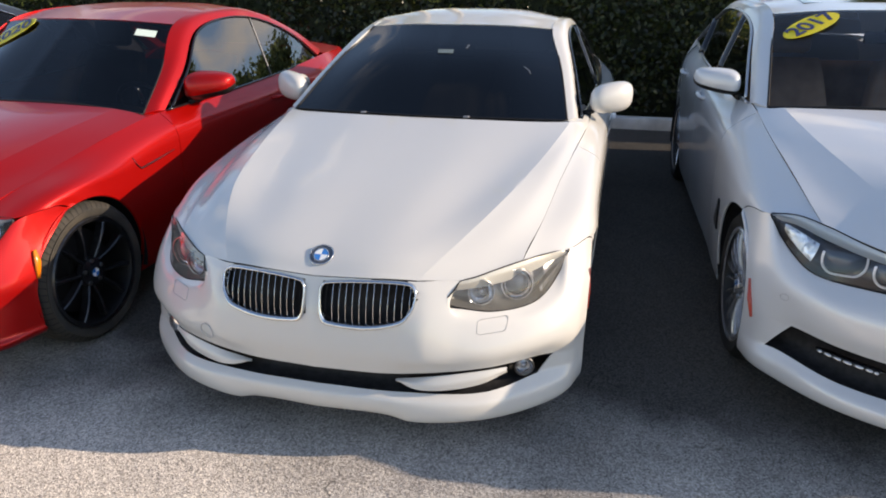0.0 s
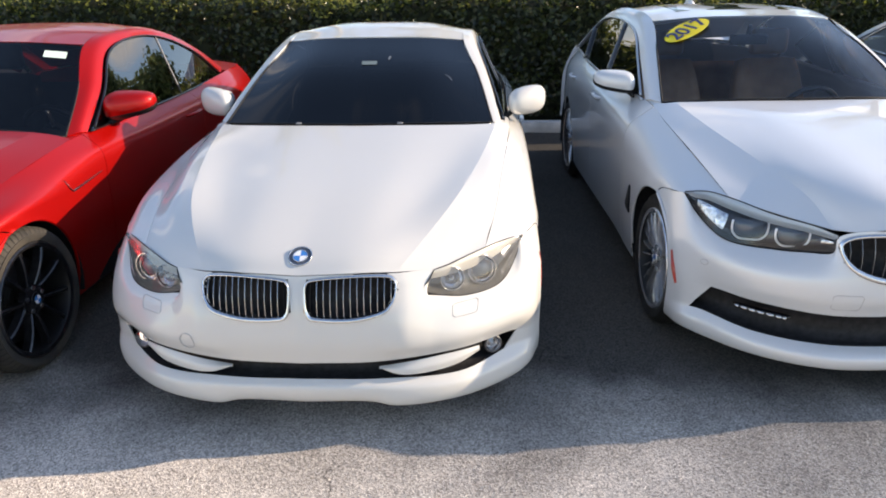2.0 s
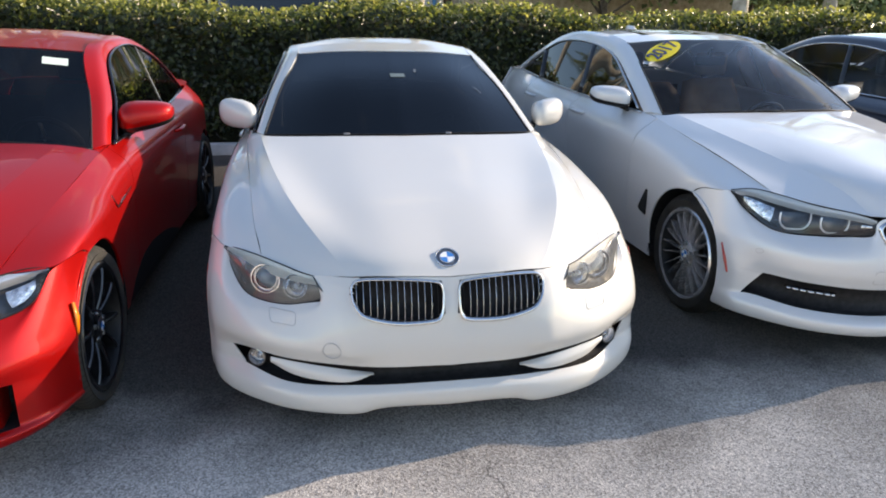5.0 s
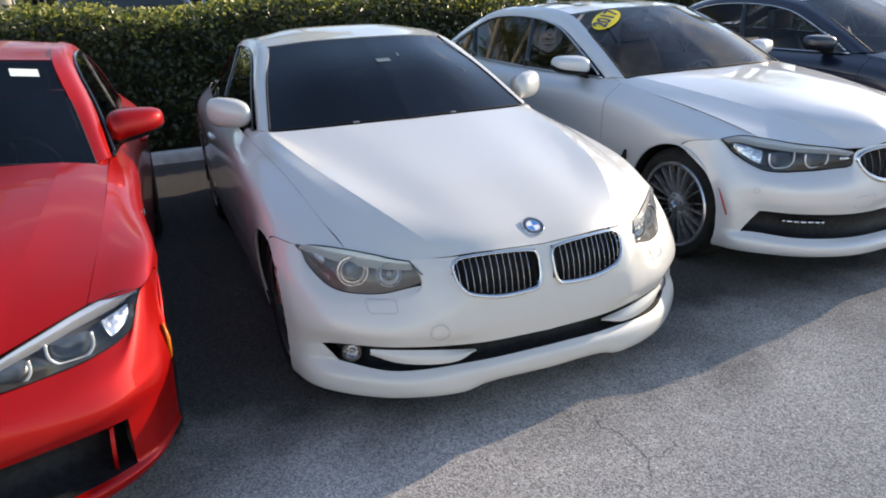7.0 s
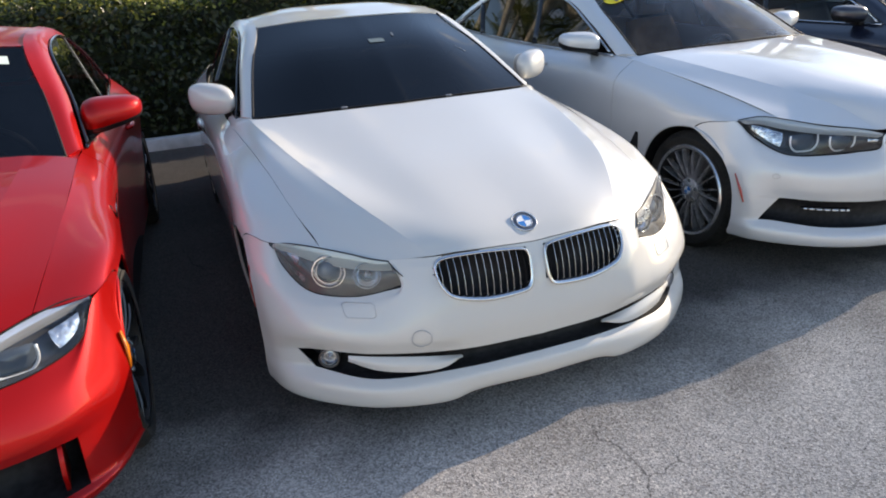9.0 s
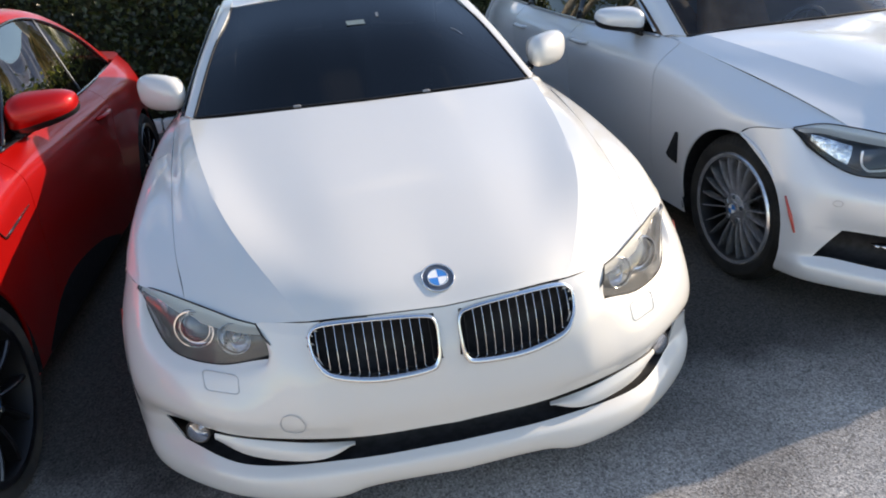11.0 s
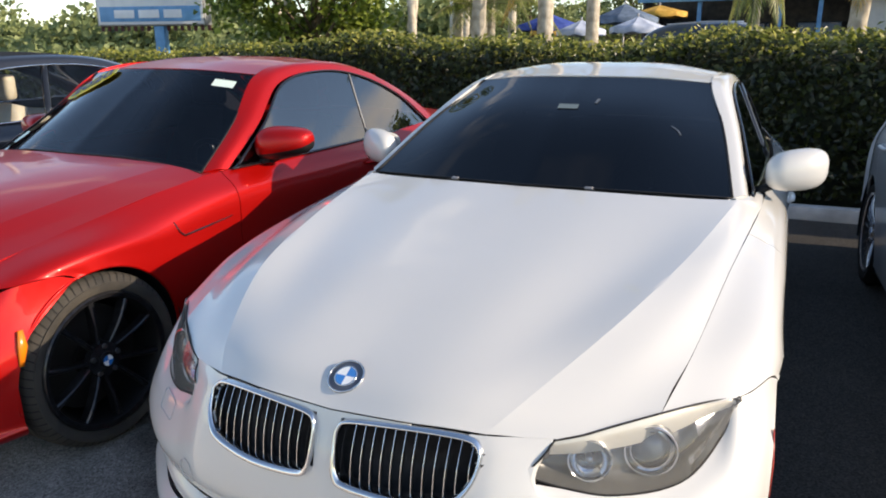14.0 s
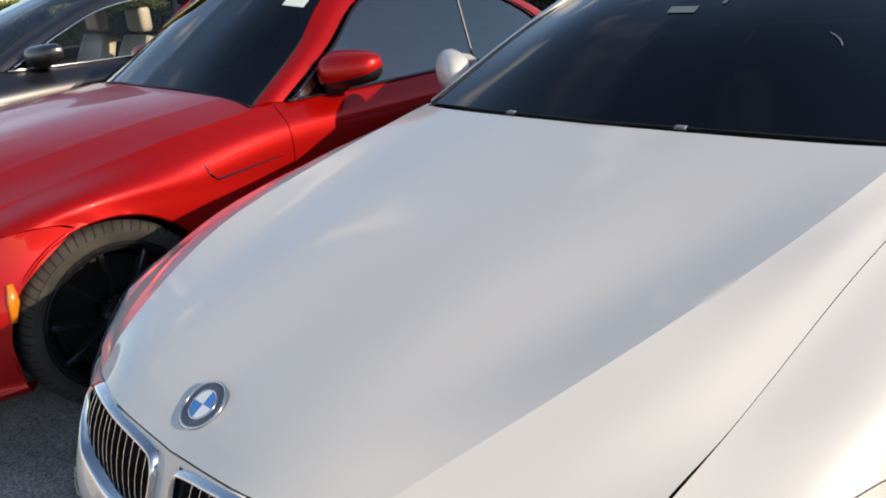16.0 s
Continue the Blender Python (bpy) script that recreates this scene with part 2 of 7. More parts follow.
def box(bm, lo, hi, bevel=0.0, seg=2):
    vs = bmesh.ops.create_cube(bm, size=1)["verts"]
    c = [(a + b) / 2 for a, b in zip(lo, hi)]
    s = [b - a for a, b in zip(lo, hi)]
    for v in vs:
        v.co = Vector([c[i] + v.co[i] * s[i] for i in range(3)])
    if bevel:
        es = list({e for v in vs for e in v.link_edges})
        bmesh.ops.bevel(bm, geom=es, offset=bevel, segments=seg, affect="EDGES", profile=0.6)
    return vs


def tube(bm, pts, radii, sides=8, closed=False, flat=1.0, cap=True):
    """A tube along pts; radii: one number or one per point; flat squashes it across its second axis."""
    pts = [Vector(p) for p in pts]
    n = len(pts)
    if not hasattr(radii, "__len__"):
        radii = [radii] * n
    rings = []
    up = None
    for i, p in enumerate(pts):
        a = pts[(i - 1) % n] if (closed or i) else p
        b = pts[(i + 1) % n] if (closed or i < n - 1) else p
        t = (b - a).normalized()
        if up is None:
            up = Vector((0, 0, 1)) if abs(t.z) < 0.9 else Vector((1, 0, 0))
        u = t.cross(up)
        if u.length < 1e-5:
            u = t.orthogonal()
        u.normalize()
        w = u.cross(t).normalized()
        up = w
        rings.append([bm.verts.new(p + (u * math.cos(k) + w * math.sin(k) * flat) * radii[i]) for k in (2 * math.pi * q / sides for q in range(sides))])
    for i in range(n if closed else n - 1):
        A, B = rings[i], rings[(i + 1) % n]
        for q in range(sides):
            bm.faces.new((A[q], A[(q + 1) % sides], B[(q + 1) % sides], B[q]))
    if cap and not closed:
        bm.faces.new(rings[0][::-1])
        bm.faces.new(rings[-1])


def lathe(bm, profile, seg=48, axis="x", centre=(0, 0, 0), closed=False):
    """Turns a profile of (along, radius) about an axis."""
    rows = []
    for a, r in profile:
        ring = []
        for k in range(seg):
            c, s = math.cos(2 * math.pi * k / seg) * r, math.sin(2 * math.pi * k / seg) * r
            p = {"x": (a, c, s), "y": (c, a, s), "z": (c, s, a)}[axis]
            ring.append(bm.verts.new(Vector(p) + Vector(centre)))
        rows.append(ring)
    for i in range(len(rows) if closed else len(rows) - 1):
        A, B = rows[i], rows[(i + 1) % len(rows)]
        for k in range(seg):
            bm.faces.new((A[k], A[(k + 1) % seg], B[(k + 1) % seg], B[k]))
    return rows


def inside(x, z, poly):
    hit = False
    j = len(poly) - 1
    for i in range(len(poly)):
        if (poly[i][1] > z) != (poly[j][1] > z) and x < (poly[j][0] - poly[i][0]) * (z - poly[i][1]) / (poly[j][1] - poly[i][1]) + poly[i][0]:
            hit = not hit
        j = i
    return hit


def closed_curve(pts, n):
    """n points round a closed smooth curve."""
    p = [np.array(q, float) for q in pts]
    k = len(p)
    out = []
    for q in range(n):
        f = q * k / n
        i = int(f)
        t = f - i
        a, b, c, d = (p[(i + o) % k] for o in (-1, 0, 1, 2))
        out.append(0.5 * (2 * b + (c - a) * t + (2 * a - 5 * b + 4 * c - d) * t**2 + (3 * b - a - 3 * c + d) * t**3))
    return np.array(out)


def depth_at(g, x, z):
    """y of the surface g at (x, z)."""
    f = g.reshape(-1, 3)
    d = (f[:, 0] - x) ** 2 + (f[:, 2] - z) ** 2
    k = np.argsort(d)[:4]
    w = 1 / (d[k] + 1e-6)
    return float((f[k, 1] * w).sum() / w.sum())


def side_at(g, y, z):
    f = g.reshape(-1, 3)
    d = (f[:, 1] - y) ** 2 + (f[:, 2] - z) ** 2
    k = np.argsort(d)[:4]
    w = 1 / (d[k] + 1e-6)
    return float((f[k, 0] * w).sum() / w.sum())


def sided(bm, s):
    if s < 0:
        for v in bm.verts:
            v.co.x = -v.co.x
        bmesh.ops.reverse_faces(bm, faces=bm.faces[:])
    return bm


# ---- wheels ----
def wheel(parent, s, x, y, r, rim_r, style, tyre_mat, rim_mat, width=0.235, z=None):
    """A wheel whose outer face lies at x. style: pairs of spokes or many thin ones."""
    z = r if z is None else z
    c = (0, y, z)
    w = width
    bm = bmesh.new()
    o = x
    prof = [(o - 0.035, rim_r + 0.004), (o - 0.012, rim_r + 0.012), (o - 0.002, rim_r + 0.03), (o, (r + rim_r) / 2 + 0.01), (o - 0.006, r - 0.03), (o - 0.022, r - 0.008), (o - 0.04, r),
            (o - 0.075, r + 0.002), (o - 0.078, r - 0.006), (o - 0.088, r - 0.006), (o - 0.091, r + 0.003), (o - w / 2 + 0.006, r + 0.004), (o - w / 2 + 0.004, r - 0.005), (o - w / 2 - 0.004, r - 0.005), (o - w / 2 - 0.006, r + 0.004),
            (o - w + 0.09, r + 0.002), (o - w + 0.04, r), (o - w + 0.01, r - 0.02), (o - w, r - 0.05), (o - w + 0.02, rim_r)]
    lathe(bm, prof, 72, "x", c, closed=True)
    bmesh.ops.recalc_face_normals(bm, faces=bm.faces[:])
    t = part("wheel", sided(bm, s), tyre_mat, parent, "", True, edge=35)
    # dark strips laid on the shoulder, painted as the shade in the tread's cuts
    bm = bmesh.new()
    for q in range(64):
        a = 2 * math.pi * q / 64
        m = Matrix.Translation(c) @ Matrix.Rotation(a, 4, "X")
        strip_ = [(o - 0.007, r - 0.030, -0.012), (o - 0.021, r - 0.008, -0.006), (o - 0.040, r + 0.0005, 0.0), (o - 0.074, r + 0.0025, 0.006)]
        V = [[bm.verts.new(m @ Vector((px + 0.0006, py + e, pr + 0.0008))) for e in (-0.0022, 0.0022)] for px, pr, py in strip_]
        for k in range(3):
            bm.faces.new((V[k][0], V[k][1], V[k + 1][1], V[k + 1][0]))
    tg = part("tread", sided(bm, s), material_once("tread_cut_shade", (0.006, 0.006, 0.006), 0.9), t, "", False)
    tagged(tg, kind="stuff")
    # barrel and lip
    bm = bmesh.new()
    lathe(bm, [(o - 0.012, rim_r + 0.010), (o - 0.004, rim_r + 0.004), (o - 0.010, rim_r - 0.012), (o - 0.03, rim_r - 0.02), (o - w + 0.03, rim_r - 0.03), (o - w + 0.03, rim_r + 0.01)], 72, "x", c, closed=True)
    bmesh.ops.recalc_face_normals(bm, faces=bm.faces[:])
    for f in bm.faces:
        f.material_index = int(f.calc_center_median().x < o - 0.018)
    part("rim", sided(bm, s), [rim_mat, material_once("rim_barrel", (0.018, 0.018, 0.019), 0.45, 0.6)], t, "", True, edge=35)
    # brake disc
    bm = bmesh.new()
    lathe(bm, [(o - 0.12, 0.02), (o - 0.105, 0.07), (o - 0.12, 0.075), (o - 0.12, rim_r - 0.055), (o - 0.145, rim_r - 0.055), (o - 0.145, 0.02)], 48, "x", c, closed=True)
    bmesh.ops.recalc_face_normals(bm, faces=bm.faces[:])
    part("brake_disc", sided(bm, s), material_once("brake_steel", (0.045, 0.042, 0.04), 0.45, 0.8), t, "", True, edge=30)
    # spokes
    n, half, lean_, fan_ = style

    def spoke(a, twist):
        b = bmesh.new()
        m = Matrix.Translation(c) @ Matrix.Rotation(a, 4, "X")
        rows = []
        for q in range(7):
            f = q / 6
            rr = 0.045 + (rim_r - 0.055) * f
            wd = half * (1.0 - 0.45 * f * (1 - f) * 2) * (0.9 + 0.35 * f)
            off = twist * f
            xx = o - 0.030 + 0.018 * math.sin(f * math.pi * 0.8) - 0.012 * (1 - f)
            rows.append([m @ Vector((xx - dx, off + dy * wd, rr)) for dx, dy in ((0.045, -0.7), (0.006, -1), (0, -0.55), (0, 0.55), (0.006, 1), (0.045, 0.7))])
        grid = [[b.verts.new(v) for v in row] for row in rows]
        for i in range(6):
            for j in range(6):
                b.faces.new((grid[i][j], grid[i][(j + 1) % 6], grid[i + 1][(j + 1) % 6], grid[i + 1][j]))
        b.faces.new(grid[0][::-1])
        b.faces.new(grid[-1])
        bmesh.ops.recalc_face_normals(b, faces=b.faces[:])
        part("spoke", sided(b, s), rim_mat, t, "", True, edge=30)

    for k in range(n):
        a = 2 * math.pi * (k + 0.35) / n
        for tw in (-1, 1):
            spoke(a + tw * lean_, -tw * fan_)
    bm = bmesh.new()
    lathe(bm, [(o - 0.06, 0.070), (o - 0.030, 0.068), (o - 0.024, 0.050), (o - 0.022, 0.034), (o - 0.018, 0.033), (o - 0.016, 0.0005)], 32, "x", c)
    bmesh.ops.recalc_face_normals(bm, faces=bm.faces[:])
    part("hub", sided(bm, s), rim_mat, t, "", True, edge=30)
    for q in range(4):
        bm = bmesh.new()
        cc = [bm.verts.new((o - 0.0135, y + 0.021 * math.cos(a), z + 0.021 * math.sin(a))) for a in np.linspace(q * math.pi / 2, (q + 1) * math.pi / 2, 8)]
        cc.append(bm.verts.new((o - 0.0135, y, z)))
        bm.faces.new(cc)
        part("cap_quarter", sided(bm, s), ROUND_BLUE if q % 2 else ROUND_WHITE, t, "", False, thick=0.001)
    for q in range(5):
        a = 2 * math.pi * q / 5 + 0.3
        bm = bmesh.new()
        lathe(bm, [(o - 0.035, 0.011), (o - 0.021, 0.010), (o - 0.020, 0.0005)], 10, "x", (0, y + 0.056 * math.cos(a), z + 0.056 * math.sin(a)))
        part("wheel_bolt", sided(bm, s), SATIN, t, "", True, edge=30)
    return t


ONCE = {}


def material_once(name, *a, **k):
    if name not in ONCE:
        ONCE[name] = material(name, *a, **k)
    return ONCE[name]


def roundel(parent, centre, normal, radius, name="badge"):
    """A round emblem: dark ring, chrome rim, blue and white quarters."""
    q = Vector(normal).to_track_quat("Z", "Y").to_matrix().to_4x4()
    m = Matrix.Translation(centre) @ q
    bm = bmesh.new()
    lathe(bm, [(-0.004, radius), (0.003, radius), (0.005, radius * 0.97), (0.005, radius * 0.93), (0.004, radius * 0.92), (0.004, radius * 0.62), (0.0055, radius * 0.61), (0.0055, radius * 0.57), (0.004, radius * 0.56), (0.004, 0.0005)], 40, "z")
    bmesh.ops.transform(bm, matrix=m, verts=bm.verts)
    bmesh.ops.recalc_face_normals(bm, faces=bm.faces[:])
    b = part(name, bm, [BADGERING], parent, "round emblem with blue and white quarters", True, edge=30)
    bm = bmesh.new()
    for rr in (radius * 0.965, radius * 0.59):
        tube(bm, [(rr * math.cos(a), rr * math.sin(a), 0.005) for a in np.linspace(0, 2 * math.pi, 40, endpoint=False)], 0.0022, 6, True)
    bmesh.ops.transform(bm, matrix=m, verts=bm.verts)
    part("badge_rim", bm, CHROME, b)
    for k in range(4):
        bm = bmesh.new()
        r = radius * 0.57
        a0 = k * math.pi / 2
        cc = [bm.verts.new((r * math.cos(a), r * math.sin(a), 0.0062)) for a in np.linspace(a0, a0 + math.pi / 2, 9)] + [bm.verts.new((0, 0, 0.0062))]
        f = bm.faces.new(cc)
        bmesh.ops.transform(bm, matrix=m, verts=bm.verts)
        part("badge_quarter", bm, ROUND_WHITE if k % 2 else ROUND_BLUE, b, "", False)
    return b


def seat(parent, x, y, z, mat, w=0.50, h=0.62, rear=False):
    """A car seat: cushion, bolstered back, head restraint."""
    bm = bmesh.new()
    box(bm, (x - w / 2, y - 0.45, z - 0.12), (x + w / 2, y + 0.08, z + 0.06), 0.05, 3)
    st = part("seat", bm, mat, parent)
    bm = bmesh.new()
    rows = []
    for i in range(9):
        f = i / 8
        hw = w / 2 * (1.0 - 0.28 * f ** 3)
        rows.append([(x + u * hw, y + 0.02 + 0.24 * f - 0.05 * abs(u) ** 3 * (1 - f * 0.5), z + h * f) for u in (-1, -0.8, -0.5, 0, 0.5, 0.8, 1)])
    grid_bm(bm, np.array(rows), out=(x, y + 2, z))
    bmesh.ops.solidify(bm, geom=bm.faces[:], thickness=0.10)
    part("backrest", bm, mat, st)
    if not rear:
        bm = bmesh.new()
        box(bm, (x - 0.13, y + 0.24, z + h + 0.02), (x + 0.13, y + 0.33, z + h + 0.20), 0.04, 3)
        part("headrest", bm, mat, st)
    return st


def steering_wheel(parent, x, y, z):
    m = Matrix.Translation((x, y, z)) @ Matrix.Rotation(radians(-68), 4, "X")
    bm = bmesh.new()
    tube(bm, [m @ Vector((0.185 * math.cos(a), 0.185 * math.sin(a), 0)) for a in np.linspace(0, 2 * math.pi, 40, endpoint=False)], 0.017, 8, True)
    st = part("steering_wheel", bm, BLACKLEATHER, parent)
    bm = bmesh.new()
    lathe(bm, [(0.03, 0.0005), (0.028, 0.05), (0.015, 0.075), (-0.03, 0.08)], 24, "z")
    bmesh.ops.transform(bm, matrix=m, verts=bm.verts)
    part("airbag_cover", bm, DASH, st)
    for a in (0.1, math.pi - 0.1, -math.pi / 2):
        bm = bmesh.new()
        tube(bm, [m @ Vector((r * math.cos(a), r * math.sin(a), 0.005)) for r in (0.06, 0.12, 0.18)], [0.02, 0.014, 0.018], 8, flat=0.5)
        part("wheel_spoke", bm, SATIN, st)


def door_mirror(parent, s, tip, size, skin, split, foot, taper=0.72, rise=0.012, under=1.0, blunt=(0.62, 0.55, 0.75), sweep=0.025):
    """An outside mirror: tapered shell, dark lower edge and foot, glass to the rear. tip: outermost point; size: width, depth, height."""
    w, d, h = size
    cx, cy, cz = tip[0] - w / 2, tip[1], tip[2]
    rows = []
    for i in range(15):
        f = i / 14
        ang = math.pi * f
        row = []
        for j in range(29):
            b = 2 * math.pi * j / 28
            px = math.copysign(abs(math.cos(ang)) ** blunt[0], math.cos(ang))
            ring = math.sin(ang) ** blunt[1]
            thin = (1 + taper) / 2 - (1 - taper) / 2 * px
            yy = math.copysign(abs(math.cos(b)) ** 0.8, math.cos(b)) * ring
            zz = math.copysign(abs(math.sin(b)) ** blunt[2], math.sin(b)) * ring * thin
            if zz < 0:
                zz *= under
            if yy > 0:
                yy *= 0.22
            row.append((cx + px * w / 2, cy + yy * d * (0.85 + 0.15 * -px) + px * sweep, cz + zz * h / 2 + rise * px))
        rows.append(row)
    g = np.array(rows)
    bm = bmesh.new()
    low = [math.sin(2 * math.pi * (j + 0.5) / 28) < -2 * split for j in range(28)]
    grid_bm(bm, g, keep=lambda c, i, j: not low[j], out=(cx, cy, cz))
    mir = part("door_mirror", sided(bm, s), skin, parent)
    bm = bmesh.new()
    grid_bm(bm, g * 1.0, keep=lambda c, i, j: low[j], out=(cx, cy, cz))
    part("lower_shell", sided(bm, s), PLASTIC, mir)
    bm = bmesh.new()
    vs = []
    for j in range(24):
        b = 2 * math.pi * j / 24
        vs.append(bm.verts.new((cx + math.copysign(abs(math.cos(b)) ** 0.6, math.cos(b)) * w * 0.43, cy + d * 0.225, cz + math.copysign(abs(math.sin(b)) ** 0.7, math.sin(b)) * h * 0.40 * (1 + taper) / 2 * (under if math.sin(b) < 0 else 1))))
    bm.faces.new(vs)
    part("mirror_glass", sided(bm, s), REFLECTOR, mir, "", False, thick=0.003)
    bm = bmesh.new()
    tube(bm, [(cx - w * 0.30, cy, cz - h * 0.38), (cx - w * 0.52, cy - 0.01, cz - h * 0.55), foot], [0.035, 0.03, 0.04], 10, flat=0.45)
    part("mirror_foot", sided(bm, s), PLASTIC, mir)
    return mir


def headlight(parent, s, top, bottom, lens_mat, housing_mat, lamps, brow, patches=(), brow_mat=None, ring_mat=None):
    """A headlight between its top and bottom outlines: lens, bowl, lamps (u, v, radius, ring) and a bright brow."""
    n, m = 30, 14
    g = loft([top, (np.array(spl(top, 7)) * 0.5 + np.array(spl(bottom, 7)) * 0.5) + np.array([0.006, -0.012, 0.0]), bottom], n, m)
    ctr = np.array([0, 1.2, 0.5])
    bm = bmesh.new()
    grid_bm(bm, g, out=ctr)
    hl = part("headlight", sided(bm, s), lens_mat, parent, "clear headlight lens over twin round lamps")
    hl.visible_shadow = False
    # bowl
    q = g.copy()
    du = np.gradient(g, axis=1)
    dv = np.gradient(g, axis=0)
    nr = np.cross(du, dv)
    nr /= np.maximum(np.linalg.norm(nr, axis=2, keepdims=True), 1e-6)
    if (nr * (g - ctr)).sum() < 0:
        nr = -nr
    for i in range(m):
        for j in range(n):
            e = min(i, m - 1 - i, j, n - 1 - j)
            q[i, j] = g[i, j] - nr[i, j] * (0.004 + 0.055 * min(1, e / 2.0))
    bm = bmesh.new()
    grid_bm(bm, q, out=ctr)
    part("headlight_housing", sided(bm, s), housing_mat, hl)
    # brow under the lens along the top edge
    if brow:
        bm = bmesh.new()
        b2 = np.array([g[0] - nr[0] * 0.003, g[1] - nr[1] * 0.004, g[2] - nr[2] * 0.008, g[brow] - nr[brow] * 0.03])
        grid_bm(bm, b2, out=ctr)
        part("brow", sided(bm, s), brow_mat, hl)
    rim_ = [p for p in list(g[0]) + list(g[1:, -1]) + list(g[-1, -2::-1]) + list(g[-2:0:-1, 0])]
    loop = [rim_[0]]
    for p in rim_[1:]:
        if np.linalg.norm(p - loop[-1]) > 0.006 and np.linalg.norm(p - loop[0]) > 0.004:
            loop.append(p)
    bm = bmesh.new()
    tube(bm, loop, 0.0024, 6, True)
    part("lens_seal", sided(bm, s), PLASTIC, hl)
    well = material_once("lamp_well", (0.10, 0.105, 0.115), 0.15, 0.8)
    for u, v, r, kind in lamps:
        i, j = int(v * (m - 1)), int(u * (n - 1))
        c = g[i, j] - nr[i, j] * 0.036
        ax = Vector((0.30, -0.93, 0.06)).normalized()
        M = Matrix.Translation(Vector(c)) @ ax.to_track_quat("Z", "Y").to_matrix().to_4x4()
        bm = bmesh.new()
        if kind == "guide":
            # open-topped light guide round a dark lens
            hw, hh = r * 1.22, r * 0.80
            U = [(-1, 0.75), (-1.02, 0.1), (-0.93, -0.45), (-0.6, -0.93), (-0.2, -1), (0.2, -1), (0.6, -0.93), (0.93, -0.45), (1.02, 0.1), (1, 0.75)]
            tube(bm, spl([(x * hw, y * hh, 0.010) for x, y in U], 30), 0.0048, 8, flat=0.8)
            bmesh.ops.transform(bm, matrix=M, verts=bm.verts)
            part("light_guide", sided(bm, s), ring_mat, hl)
            bm = bmesh.new()
            rows_ = []
            for f, dz in ((0.02, 0.006), (0.4, 0.005), (0.75, 0.0), (0.96, -0.012)):
                rows_.append([(x * hw * f, y * hh * f, dz) for x, y in U + [(0, 0.8), U[0]]])
            grid_bm(bm, np.array(rows_), out=(0, 0, -1))
            bmesh.ops.transform(bm, matrix=M, verts=bm.verts)
            part("projector", sided(bm, s), PROJECTOR, hl)
            continue
        if kind == "bowl":
            prof = [(-0.018, r * 0.99), (0.010, r), (0.013, r * 0.96), (0.010, r * 0.90), (0.002, r * 0.86), (-0.012, r * 0.62), (-0.019, r * 0.34), (-0.020, 0.0005)]
            lathe(bm, prof, 36, "z")
            for k, f in enumerate(bm.faces):
                f.material_index = 0 if k // 36 in (0, 1, 2, 4) else 1
        else:
            prof = [(-0.03, r * 0.98), (0.006, r * 1.0), (0.012, r * 0.97), (0.012, r * 0.91), (-0.004, r * 0.88), (-0.008, r * 0.76), (0.004, r * 0.74), (0.004, r * 0.70), (-0.006, r * 0.66)]
            lathe(bm, prof, 36, "z")
            for k, f in enumerate(bm.faces):
                f.material_index = 0 if k // 36 in (1, 2, 4, 5, 6) else 1
        bmesh.ops.transform(bm, matrix=M, verts=bm.verts)
        bmesh.ops.recalc_face_normals(bm, faces=bm.faces[:])
        part("lamp_ring", sided(bm, s), [ring_mat or material_once("light_ring", (0.8, 0.81, 0.83), 0.12, 0.9), well], hl, "", True, edge=40)
        bm = bmesh.new()
        if kind == "bowl":
            lathe(bm, [(0.006, 0.0005), (0.005, r * 0.13), (0.0, r * 0.17), (-0.019, r * 0.17)], 20, "z")
            bmesh.ops.transform(bm, matrix=M, verts=bm.verts)
            part("bulb_cap", sided(bm, s), SATIN, hl)
        else:
            lathe(bm, [(0.014, 0.0005), (0.012, r * 0.3), (0.004, r * 0.52), (-0.008, r * 0.68)], 32, "z")
            bmesh.ops.transform(bm, matrix=M, verts=bm.verts)
            part("projector", sided(bm, s), PROJECTOR, hl)
    for u0, u1, v0, v1, dep, mat, nm in patches:
        bm = bmesh.new()
        I0, I1, J0, J1 = int(v0 * (m - 1)), int(v1 * (m - 1)), int(u0 * (n - 1)), int(u1 * (n - 1))
        grid_bm(bm, (g - nr * dep)[I0:I1 + 1, J0:J1 + 1], out=ctr)
        part(nm, sided(bm, s), mat, hl)
    return hl


